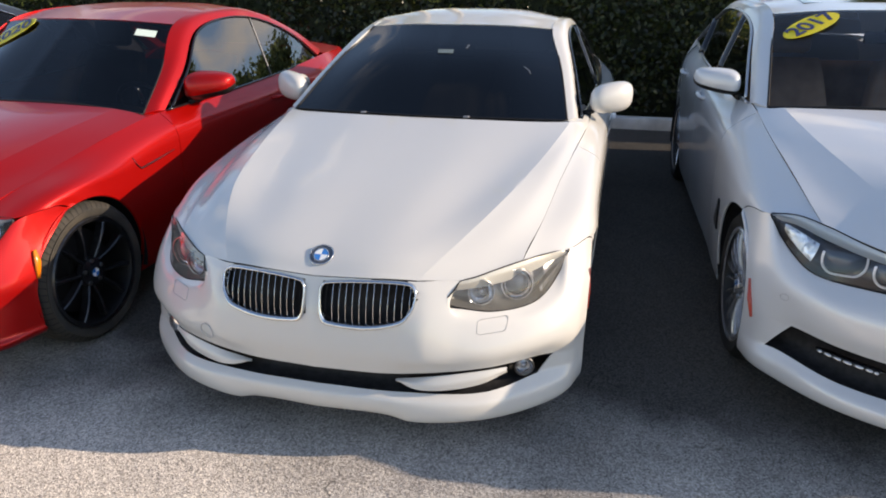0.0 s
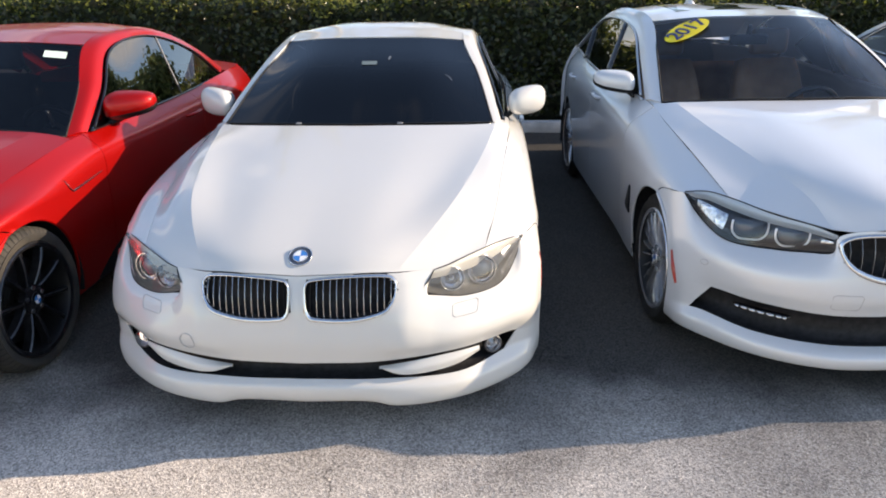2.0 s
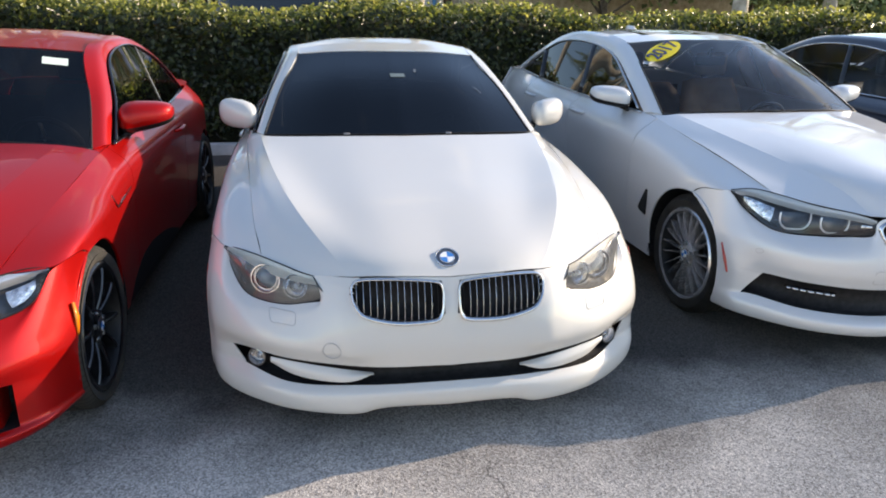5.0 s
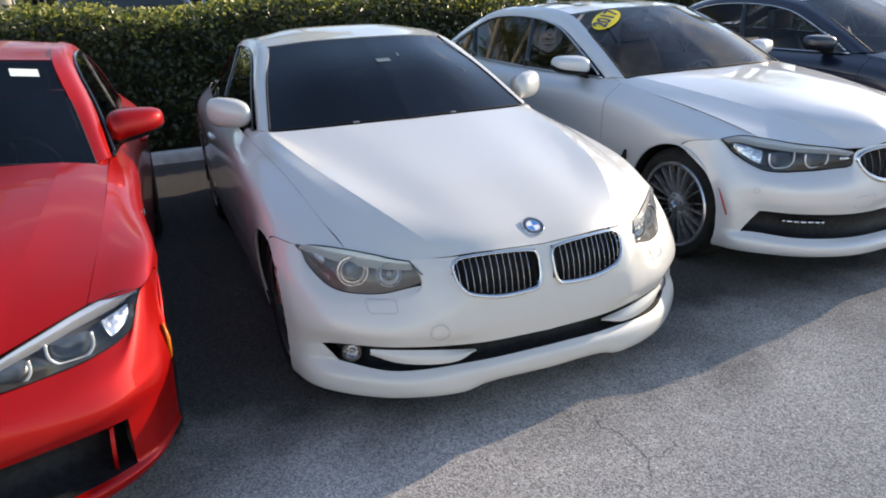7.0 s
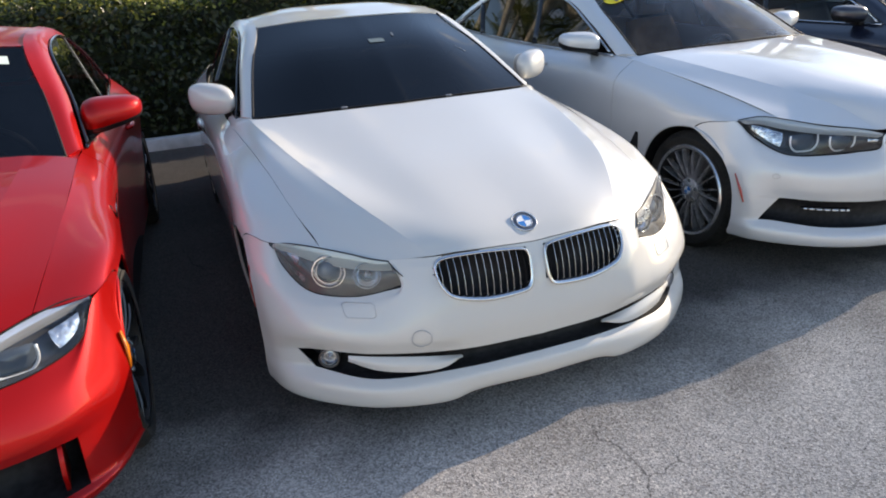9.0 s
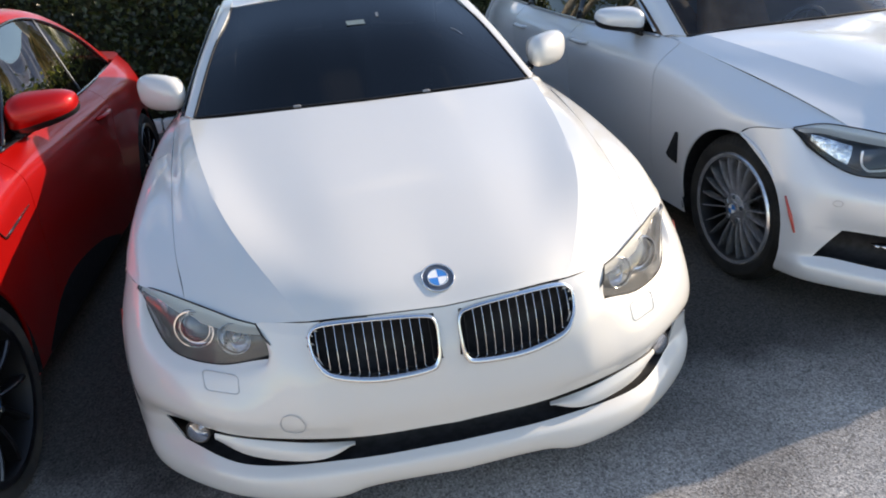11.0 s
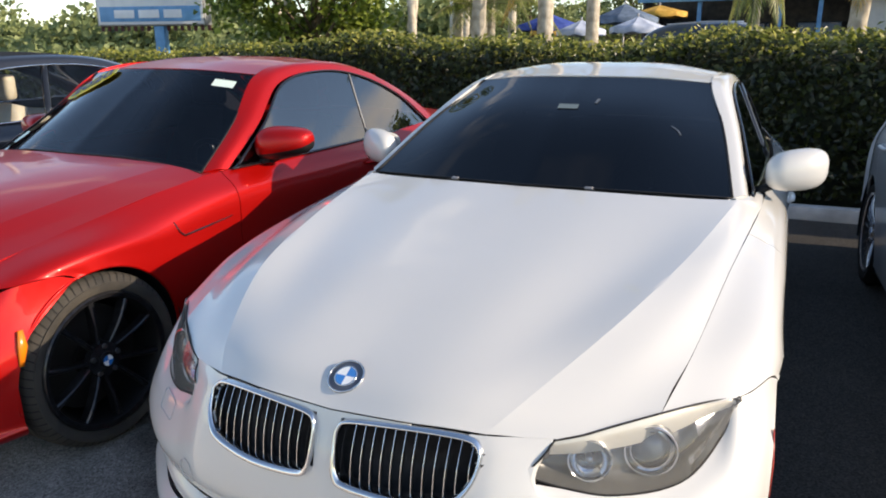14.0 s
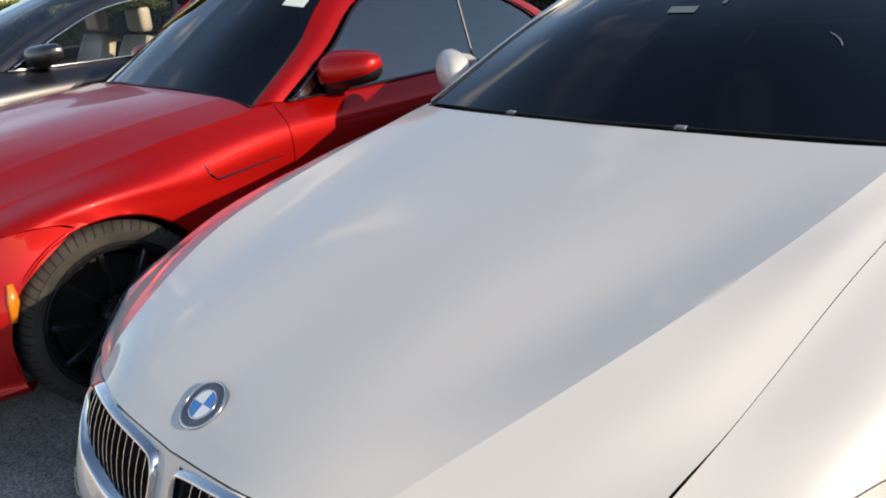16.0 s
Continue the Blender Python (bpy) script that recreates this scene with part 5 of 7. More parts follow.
# red coupe-convertible
R_in = flat([0.757, 1.55, 0.935, 0.69, 1.85, 1.13, 0.605, 2.14, 1.355, 0.6, 2.6, 1.415, 0.6, 3.05, 1.38, 0.66, 3.6, 1.19, 0.71, 3.92, 1.027])
R_out = flat([0.815, 1.66, 0.94, 0.765, 1.95, 1.122, 0.69, 2.22, 1.31, 0.675, 2.6, 1.368, 0.688, 3, 1.332, 0.735, 3.42, 1.19, 0.79, 3.72, 0.999])
R_ = {
    "hub": (0.82, 0.335, 0.368), "wheelbase": 2.812, "tyre_r": 0.335, "rim_r": 0.258, "wheel_x": 0.943, "arch_x": 0.950,
    "spokes": (5, 0.0095, 0.14, 0.040), "tyre_mat": DUSTYRUBBER, "rim_mat": DARKALLOY, "bumper_end_z": 0.68,
    "bumper_up": [
        flat([0, 0.03, 0.668, 0.2, 0.045, 0.675, 0.36, 0.095, 0.655, 0.41, 0.125, 0.615, 0.6, 0.212, 0.588, 0.75, 0.295, 0.592, 0.85, 0.385, 0.618, 0.89, 0.48, 0.7, 0.918, 0.6, 0.698, 0.948, 0.72, 0.692]),
        flat([0, 0, 0.55, 0.35, 0.04, 0.54, 0.62, 0.14, 0.52, 0.81, 0.25, 0.51, 0.91, 0.4, 0.52, 0.952, 0.515, 0.54]),
        flat([0, -0.01, 0.46, 0.35, 0.03, 0.45, 0.62, 0.12, 0.45, 0.8, 0.215, 0.45, 0.905, 0.35, 0.45, 0.953, 0.472, 0.45]),
        flat([0, 0.01, 0.41, 0.35, 0.05, 0.41, 0.6, 0.13, 0.405, 0.775, 0.215, 0.395, 0.875, 0.31, 0.385, 0.95, 0.456, 0.39])],
    "bumper_low": [
        flat([0, 0.03, 0.225, 0.35, 0.06, 0.225, 0.6, 0.13, 0.225, 0.775, 0.215, 0.23, 0.87, 0.29, 0.235, 0.945, 0.462, 0.24]),
        flat([0, -0.01, 0.21, 0.35, 0.025, 0.21, 0.6, 0.1, 0.21, 0.79, 0.2, 0.215, 0.885, 0.29, 0.22, 0.95, 0.466, 0.225]),
        flat([0, 0, 0.175, 0.35, 0.035, 0.175, 0.6, 0.11, 0.175, 0.78, 0.21, 0.18, 0.86, 0.31, 0.183, 0.915, 0.48, 0.19]),
        flat([0, 0.12, 0.18, 0.35, 0.15, 0.18, 0.6, 0.22, 0.18, 0.75, 0.33, 0.185, 0.82, 0.42, 0.188, 0.86, 0.52, 0.195])],
    "crease": 3, "intake_end": 42, "slant": 0.0, "intake_depth": 0.16,
    "kidney": {"outline": [(.03, .60), (.034, .645), (.07, .660), (.2, .664), (.31, .650), (.345, .625), (.335, .58), (.29, .535), (.18, .515), (.07, .52), (.036, .545)], "bars": 7, "chrome": 0.009, "mat": GLOSSBLACK},
    "hood": [
        flat([0, 0.06, 0.695, 0, 0.2, 0.785, 0, 0.6, 0.89, 0, 1.1, 0.96, 0, 1.455, 0.99]),
        flat([0.2, 0.07, 0.695, 0.22, 0.21, 0.782, 0.25, 0.6, 0.89, 0.27, 1.1, 0.96, 0.28, 1.46, 0.988]),
        flat([0.37, 0.115, 0.672, 0.4, 0.24, 0.75, 0.44, 0.6, 0.862, 0.48, 1.1, 0.943, 0.5, 1.475, 0.98]),
        flat([0.5, 0.2, 0.678, 0.53, 0.33, 0.742, 0.57, 0.65, 0.842, 0.61, 1.1, 0.925, 0.625, 1.495, 0.97]),
        flat([0.62, 0.3, 0.7, 0.65, 0.45, 0.758, 0.68, 0.75, 0.832, 0.715, 1.15, 0.905, 0.715, 1.515, 0.952]),
        flat([0.743, 0.41, 0.72, 0.76, 0.55, 0.765, 0.785, 0.85, 0.828, 0.8, 1.2, 0.89, 0.802, 1.52, .93])],
    "side": [
        flat([0.743, 0.41, 0.72, 0.768, 0.65, 0.788, 0.798, 1.15, 0.882, 0.803, 1.52, 0.93, 0.828, 2.2, 0.945, 0.83, 3, 0.966, 0.8, 3.8, 1.005, 0.66, 4.45, 0.988]),
        flat([0.89, 0.485, 0.716, 0.928, 0.75, 0.77, 0.905, 1.15, 0.805, 0.897, 1.6, 0.848, 0.907, 2.3, 0.85, 0.925, 3.1, 0.88, 0.93, 3.7, 0.88, 0.74, 4.5, 0.86]),
        flat([0.948, 0.72, 0.694, 0.954, 0.82, 0.708, 0.925, 1.25, 0.68, 0.907, 1.6, 0.66, 0.907, 2.3, 0.65, 0.93, 3.1, 0.68, 0.938, 3.75, 0.68, 0.76, 4.55, 0.66]),
        rear_rows([.945, .95, .925, .90, .90, .925, .93, .76], [.74, .82, 1.25, 1.6, 2.3, 3.1, 3.75, 4.57], .43),
        rear_rows([.90, .91, .895, .88, .88, .90, .90, .74], [.74, .82, 1.25, 1.6, 2.3, 3.1, 3.75, 4.54], .19)],
    "door": (1.62, 2.95), "handle_z": 0.84,
    "windshield": [
        flat([0, 2.03, 1.382, 0.3, 2.06, 1.377, 0.602, 2.14, 1.353]),
        flat([0, 1.75, 1.198, 0.36, 1.78, 1.19, 0.688, 1.85, 1.128]),
        flat([0, 1.46, 0.992, 0.4, 1.49, 0.985, 0.755, 1.55, 0.935])],
    "pillar": [R_in, between(R_in, R_out, (.012, -.004, .010)), R_out],
    "roof": [flat([0, 2.03, 1.386, 0, 2.5, 1.442, 0, 2.95, 1.435, 0, 3.3, 1.39]), flat([0.3, 2.06, 1.38, 0.3, 2.5, 1.436, 0.3, 2.95, 1.428, 0.3, 3.3, 1.382]),
             flat([0.605, 2.14, 1.355, 0.602, 2.5, 1.408, 0.602, 2.95, 1.392, 0.62, 3.3, 1.32])],
    "rear_window": [flat([0, 3.3, 1.387, 0.3, 3.3, 1.38, 0.62, 3.3, 1.315]), flat([0, 3.8, 1.072, 0.35, 3.8, 1.066, 0.7, 3.82, 1.038])],
    "deck": [flat([0, 3.81, 1.066, 0.35, 3.82, 1.061, 0.785, 3.84, 1.003]), flat([0, 4.2, 1.05, 0.35, 4.2, 1.044, 0.755, 4.15, 0.998]), flat([0, 4.55, 1.027, 0.35, 4.53, 1.016, 0.66, 4.45, 0.988])],
    "tail": [flat([0, 4.55, 1.027, 0.35, 4.53, 1.016, 0.66, 4.45, 0.988]), flat([0, 4.65, 0.75, 0.4, 4.63, 0.75, 0.75, 4.53, 0.75]), flat([0, 4.66, 0.35, 0.4, 4.64, 0.35, 0.76, 4.55, 0.35])],
    "side_window": [flat([0.822, 1.72, 0.952, 0.772, 1.98, 1.117, 0.695, 2.24, 1.302, 0.68, 2.6, 1.36, 0.693, 2.98, 1.324, 0.74, 3.38, 1.184, 0.795, 3.66, 0.996]), flat([0.822, 1.68, 0.945, 0.83, 2.2, 0.95, 0.828, 3, 0.969, 0.8, 3.68, 0.991])],
    "seam": 0.0022, "posts": [2.86], "post_w": 0.006, "post_mat": GREYTRIM, "trim_mat": GLOSSBLACK, "glass_label": "windshield with paper stickers",
    "mirror": {"tip": (1.065, 1.97, 1.035), "size": (0.265, 0.13, 0.20), "split": 0.17, "under": 0.86, "foot": (.83, 1.88, .955), "taper": 0.62, "rise": 0.014},
    "cabin_end": 3.25,
    "hl_top": flat([0.405, 0.122, 0.632, 0.5, 0.192, 0.668, 0.62, 0.292, 0.695, 0.743, 0.402, 0.716, 0.83, 0.46, 0.724, 0.887, 0.485, 0.716]),
    "hl_bottom": flat([0.405, 0.12, 0.612, 0.5, 0.158, 0.598, 0.62, 0.222, 0.59, 0.75, 0.293, 0.595, 0.85, 0.383, 0.622, 0.888, 0.472, 0.7]),
    "lens": LENS, "housing": HOUSING_DARK, "lamps": [(0.30, 0.58, 0.042, "guide"), (0.58, 0.56, 0.052, "guide")], "brow": 3, "ring_mat": DRL, "patches": [(0.74, 0.92, 0.45, 0.88, 0.018, FACET, "side_reflector")],
    "badge": ((0, .105, .735), (0, -.62, .78)),
}

white, WG = car("convertible", "white two-door convertible with hardtop up and tinted glass, parked", E, PEARL, (0, 0, 0), -0.35, GLASS_DARK, BLACKLEATHER)
sedan, SG = car("sedan", "silvery white four-door sedan with tan seats, parked on asphalt", G, SILVERY, (2.49, 0.22, 0), 2.6, GLASS_MID, TAN)
red, RG = car("convertible", "metallic red two-door car with black wheels, parked on asphalt", R_, RED, (-2.315, -0.22, 0), -1.6, GLASS_DIM, BLACKLEATHER)
GD = dict(G, trim_mat=CHROME, side_glass=GLASS_MID, posts=[2.95], doors=[], door=(1.62, 2.95))
FABRIC = vary(material("black_roof_fabric", (0.01, 0.01, 0.011), 0.85, spec=0.2), (0.007, 0.007, 0.008), (0.014, 0.014, 0.015), 60, bump=0.2, bump_scale=500)
dark_a, DA = car("sedan", "black car with matte fabric roof, chrome window trim and beige seats", dict(GD, roof_mat=FABRIC), BLACK, (-4.75, -0.55, 0), -1.5, GLASS_MID, BEIGE)
dark_b, DB = car("sedan", "dark blue four-door sedan parked beside the white sedan", GD, NAVY, (4.88, 0.25, 0), 2.0, GLASS_DIM, BLACKLEATHER)

# stickers
oval_sticker(sedan, SG["ws"], -0.42, 0.22, "2017", 48, 0.174, 0.088)
oval_sticker(red, RG["ws"], -0.42, 0.22, "2020", 40, 0.175, 0.088)
plain_sticker(white, WG["ws"], 0.02, 0.42, 0.085, 0.042, 0, TINTPAPER)
plain_sticker(red, RG["ws"], 0.49, 0.18, 0.12, 0.055)

# ---- ground ----
ASPHALT = material("asphalt", (0.06, 0.06, 0.06), 0.9, spec=0.25)
ASPHALT.node_tree.nodes["Principled BSDF"].inputs["Diffuse Roughness"].default_value = 1.0
nt, n, l, b = nodes_of(ASPHALT)
tc = n.new("ShaderNodeTexCoord")
vo = n.new("ShaderNodeTexVoronoi")
vo.inputs["Scale"].default_value = 150
vo.inputs["Randomness"].default_value = 1.0
no1 = n.new("ShaderNodeTexNoise")
no1.inputs["Scale"].default_value, no1.inputs["Detail"].default_value = 1.3, 8
no2 = n.new("ShaderNodeTexNoise")
no2.inputs["Scale"].default_value, no2.inputs["Detail"].default_value = 110, 6
for q in (vo, no1, no2):
    l.new(tc.outputs["Object"], q.inputs["Vector"])
r1 = n.new("ShaderNodeValToRGB")
r1.color_ramp.elements[0].color, r1.color_ramp.elements[1].color = (0.18, 0.165, 0.150, 1), (0.82, 0.77, 0.71, 1)
r1.color_ramp.elements[0].position, r1.color_ramp.elements[1].position = 0.0, 1.0
for pos, c in ((0.50, 0.47), (0.86, 0.66)):
    r1.color_ramp.elements.new(pos).color = (c, c * 0.92, c * 0.85, 1)
l.new(vo.outputs["Color"], r1.inputs["Fac"])
r2 = n.new("ShaderNodeValToRGB")
r2.color_ramp.elements[0].color, r2.color_ramp.elements[1].color = (0.90, 0.89, 0.88, 1), (1.20, 1.18, 1.15, 1)
r2.color_ramp.elements[0].position, r2.color_ramp.elements[1].position = 0.3, 0.7
l.new(no1.outputs["Fac"], r2.inputs["Fac"])
mm = n.new("ShaderNodeMixRGB")
mm.blend_type = "MULTIPLY"
mm.inputs["Fac"].default_value = 1
# shade between the parked cars is put into the colour: stalls darken behind the lane
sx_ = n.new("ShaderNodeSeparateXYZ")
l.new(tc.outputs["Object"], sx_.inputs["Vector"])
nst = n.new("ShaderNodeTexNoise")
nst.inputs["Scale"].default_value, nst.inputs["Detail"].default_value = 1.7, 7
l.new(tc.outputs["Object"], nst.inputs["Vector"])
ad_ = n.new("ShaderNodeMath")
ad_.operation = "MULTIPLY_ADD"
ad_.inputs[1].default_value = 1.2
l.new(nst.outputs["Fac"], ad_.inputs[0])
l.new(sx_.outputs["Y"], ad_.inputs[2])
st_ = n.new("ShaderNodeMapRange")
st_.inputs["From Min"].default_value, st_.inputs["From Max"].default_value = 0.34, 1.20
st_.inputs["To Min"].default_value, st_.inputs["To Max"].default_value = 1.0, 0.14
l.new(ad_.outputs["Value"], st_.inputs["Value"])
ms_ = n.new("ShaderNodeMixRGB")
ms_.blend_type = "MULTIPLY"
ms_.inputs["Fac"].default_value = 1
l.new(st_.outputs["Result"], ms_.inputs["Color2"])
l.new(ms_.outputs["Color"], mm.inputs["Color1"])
l.new(r2.outputs["Color"], mm.inputs["Color2"])
# thin wandering cracks, here and there
nw = n.new("ShaderNodeTexNoise")
nw.inputs["Scale"].default_value, nw.inputs["Detail"].default_value = 3.0, 6
l.new(tc.outputs["Object"], nw.inputs["Vector"])
wa = n.new("ShaderNodeMixRGB")
wa.blend_type = "ADD"
wa.inputs["Fac"].default_value = 0.35
l.new(tc.outputs["Object"], wa.inputs["Color1"])
l.new(nw.outputs["Color"], wa.inputs["Color2"])
ce = n.new("ShaderNodeTexVoronoi")
ce.feature = "DISTANCE_TO_EDGE"
ce.inputs["Scale"].default_value = 0.75
l.new(wa.outputs["Color"], ce.inputs["Vector"])
rc = n.new("ShaderNodeMapRange")
rc.inputs["From Min"].default_value, rc.inputs["From Max"].default_value = 0.0008, 0.0030
rc.inputs["To Min"].default_value, rc.inputs["To Max"].default_value = 0.40, 1.0
l.new(ce.outputs["Distance"], rc.inputs["Value"])
rm = n.new("ShaderNodeMapRange")
rm.inputs["From Min"].default_value, rm.inputs["From Max"].default_value = 0.54, 0.62
no3 = n.new("ShaderNodeTexNoise")
no3.inputs["Scale"].default_value, no3.inputs["Detail"].default_value = 1.1, 4
l.new(tc.outputs["Object"], no3.inputs["Vector"])
l.new(no3.outputs["Fac"], rm.inputs["Value"])
mc = n.new("ShaderNodeMixRGB")
mc.blend_type = "MULTIPLY"
l.new(rm.outputs["Result"], mc.inputs["Fac"])
vs_ = n.new("ShaderNodeTexVoronoi")
vs_.inputs["Scale"].default_value = 165
l.new(tc.outputs["Object"], vs_.inputs["Vector"])
sc_ = n.new("ShaderNodeSeparateColor")
l.new(vs_.outputs["Color"], sc_.inputs["Color"])
pick = n.new("ShaderNodeMath")
pick.operation = "GREATER_THAN"
pick.inputs[1].default_value = 0.95
l.new(sc_.outputs["Red"], pick.inputs[0])
near_ = n.new("ShaderNodeMath")
near_.operation = "LESS_THAN"
near_.inputs[1].default_value = 0.45
l.new(vs_.outputs["Distance"], near_.inputs[0])
both_ = n.new("ShaderNodeMath")
both_.operation = "MULTIPLY"
l.new(pick.outputs["Value"], both_.inputs[0])
l.new(near_.outputs["Value"], both_.inputs[1])
stone = n.new("ShaderNodeMixRGB")
stone.inputs["Color2"].default_value = (0.82, 0.77, 0.70, 1)
l.new(both_.outputs["Value"], stone.inputs["Fac"])
l.new(r1.outputs["Color"], stone.inputs["Color1"])
l.new(stone.outputs["Color"], ms_.inputs["Color1"])
l.new(mm.outputs["Color"], mc.inputs["Color1"])
l.new(rc.outputs["Result"], mc.inputs["Color2"])
l.new(mc.outputs["Color"], b.inputs["Base Color"])
bp = n.new("ShaderNodeBump")
bp.inputs["Strength"].default_value, bp.inputs["Distance"].default_value = 0.6, 0.003
mh = n.new("ShaderNodeMath")
l.new(vo.outputs["Distance"], mh.inputs[0])
l.new(no2.outputs["Fac"], mh.inputs[1])
l.new(mh.outputs["Value"], bp.inputs["Height"])
l.new(bp.outputs["Normal"], b.inputs["Normal"])
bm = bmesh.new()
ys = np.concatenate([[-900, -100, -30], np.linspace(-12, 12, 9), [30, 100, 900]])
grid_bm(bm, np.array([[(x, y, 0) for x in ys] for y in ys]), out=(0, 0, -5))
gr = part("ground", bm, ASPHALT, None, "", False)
# loose-topped aggregate, standing proud of the binder
# the copied colour carries the painted stall shade too
CHIPS = ASPHALT.copy()
CHIPS.name = "asphalt_aggregate"
nt, n, l, b = nodes_of(CHIPS)
ge = n.new("ShaderNodeNewGeometry")
cr = next(q for q in n if q.type == "VALTORGB" and any(k.from_node.type == "TEX_VORONOI" for k in q.inputs["Fac"].links))
l.new(ge.outputs["Random Per Island"], cr.inputs["Fac"])
for k in list(b.inputs["Normal"].links):
    l.remove(k)
crng = np.random.default_rng(23)
NC = 190000
cx_, cy_ = crng.uniform(-3.8, 4.8, NC), crng.uniform(-1.5, 0.6, NC)
cr_ = crng.uniform(0.0020, 0.0054, NC) * crng.uniform(0.7, 1.1, NC)
ang = crng.uniform(0, 2 * math.pi, (NC, 1)) + np.arange(5) * 2 * math.pi / 5 + crng.uniform(-0.3, 0.3, (NC, 5))
rad = cr_[:, None] * crng.uniform(0.7, 1.25, (NC, 5))
rim5 = np.stack([cx_[:, None] + np.cos(ang) * rad, cy_[:, None] + np.sin(ang) * rad, np.full((NC, 5), -0.0004)], 2)
tip_ = np.stack([cx_ + crng.normal(0, 0.4, NC) * cr_, cy_ + crng.normal(0, 0.4, NC) * cr_, cr_ * crng.uniform(0.25, 0.6, NC)], 1)
cv = np.concatenate([rim5, tip_[:, None]], 1).reshape(-1, 3)
i0 = (np.arange(NC) * 6)[:, None]
cf = np.stack([np.stack([i0[:, 0] + k, i0[:, 0] + (k + 1) % 5, i0[:, 0] + 5], 1) for k in range(5)], 1).reshape(-1, 3)
me = bpy.data.meshes.new("aggregate")
me.vertices.add(len(cv))
me.vertices.foreach_set("co", cv.ravel())
me.loops.add(len(cf) * 3)
me.loops.foreach_set("vertex_index", cf.ravel())
me.polygons.add(len(cf))
me.polygons.foreach_set("loop_start", np.arange(len(cf)) * 3)
me.update(calc_edges=True)
me.materials.append(CHIPS)
ag = new("aggregate", me)
ag.parent = gr
tagged(ag, kind="stuff")
tagged(gr, "grey worn asphalt with pale aggregate and thin cracks", "ground", "", "structure")

# ---- hedge and kerb ----
KERB = vary(material("white_kerb_paint", (0.6, 0.6, 0.58), 0.8), (0.45, 0.45, 0.44), (0.68, 0.67, 0.65), 5, bump=0.3, bump_scale=60)
bm = bmesh.new()
for k in range(9):
    box(bm, (-16 + k * 3.6, 5.88, -0.02), (-16 + k * 3.6 + 3.585, 6.03, 0.12), 0.02)
kb = part("kerb", bm, KERB, None, "", True, edge=40)
tagged(kb, "white painted concrete kerb at the hedge's foot", "kerb", "", "structure")

# ---- white convertible: small parts ----
for s in (-1, 1):
    top = flat([.286, .064, .303, .42, .064, .330, .60, .128, .343, .668, .172, .342])
    low = flat([.286, .060, .297, .36, .040, .284, .44, .052, .281, .58, .110, .292, .67, .176, .318])
    bm = bmesh.new()
    grid_bm(bm, loft([top, between(top, low, (0, -.008, 0), 5), low], 24, 8), out=(0, 1, .3))
    part("intake_blade", sided(bm, s), PEARL, white, "", thick=0.008)
    # fog lamp in its recess
    bm = bmesh.new()
    M = Matrix.Translation((.722, .238, .314)) @ Vector((.34, -.93, .05)).to_track_quat("Z", "Y").to_matrix().to_4x4()
    lathe(bm, [(-.03, .036), (.004, .038), (.009, .035), (.007, .031)], 32, "z")
    bmesh.ops.transform(bm, matrix=M, verts=bm.verts)
    bmesh.ops.recalc_face_normals(bm, faces=bm.faces[:])
    fl = part("fog_lamp", sided(bm, s), material_once("dark_ring", (0.10, 0.10, 0.105), 0.3, 0.8), white, "round clear fog lamp in a dark recess")
    bm = bmesh.new()
    lathe(bm, [(-.006, .0005), (-.010, .010), (-.020, .016), (-.016, .024), (-.002, .031)], 28, "z")
    bmesh.ops.transform(bm, matrix=M, verts=bm.verts)
    part("fog_reflector", sided(bm, s), material_once("fog_bowl", (0.42, 0.43, 0.45), 0.2, 0.9), fl)
    bm = bmesh.new()
    lathe(bm, [(.012, .0005), (.011, .016), (.007, .032)], 28, "z")
    bmesh.ops.transform(bm, matrix=M, verts=bm.verts)
    o = part("fog_lens", sided(bm, s), LENS, fl)
    o.visible_shadow = False
    # headlight washer cover: thin outline proud of the bumper
    bm = bmesh.new()
    sq = [(.575, .535), (.655, .535), (.665, .53), (.662, .497), (.655, .490), (.578, .490), (.568, .497), (.566, .53)]
    pts = [(x, depth_at(WG["up"], x, z) - 0.0015, z) for x, z in sq]
    tube(bm, pts, 0.0016, 5, True)
    part("washer_cover", sided(bm, s), material_once("panel_gap", (0.42, 0.42, 0.43), 0.7), white)
    # red side marker on the bumper's flank
    bm = bmesh.new()
    tube(bm, [(.921, .54, .60), (.927, .515, .53), (.927, .475, .46)], [.004, .006, .004], 6, flat=.5)
    part("side_marker", sided(bm, s), REDLENS, white)
bm = bmesh.new()
tube(bm, [(-.44 + .032 * math.cos(a), depth_at(WG["up"], .44 - .032 * math.cos(a), .418 + .032 * math.sin(a)) - .0035, .418 + .032 * math.sin(a)) for a in np.linspace(0, 2 * math.pi, 28, endpoint=False)], 0.0014, 5, True)
part("tow_hook_cover", bm, ONCE["panel_gap"], white)
# the sensor behind the glass, then a painted glint of the steering wheel trim
plain_sticker(white, WG["ws"], 0.13, 0.34, 0.012, 0.045, -8, material_once("sensor_grey", (0.12, 0.13, 0.14), 0.4), "rain_sensor")

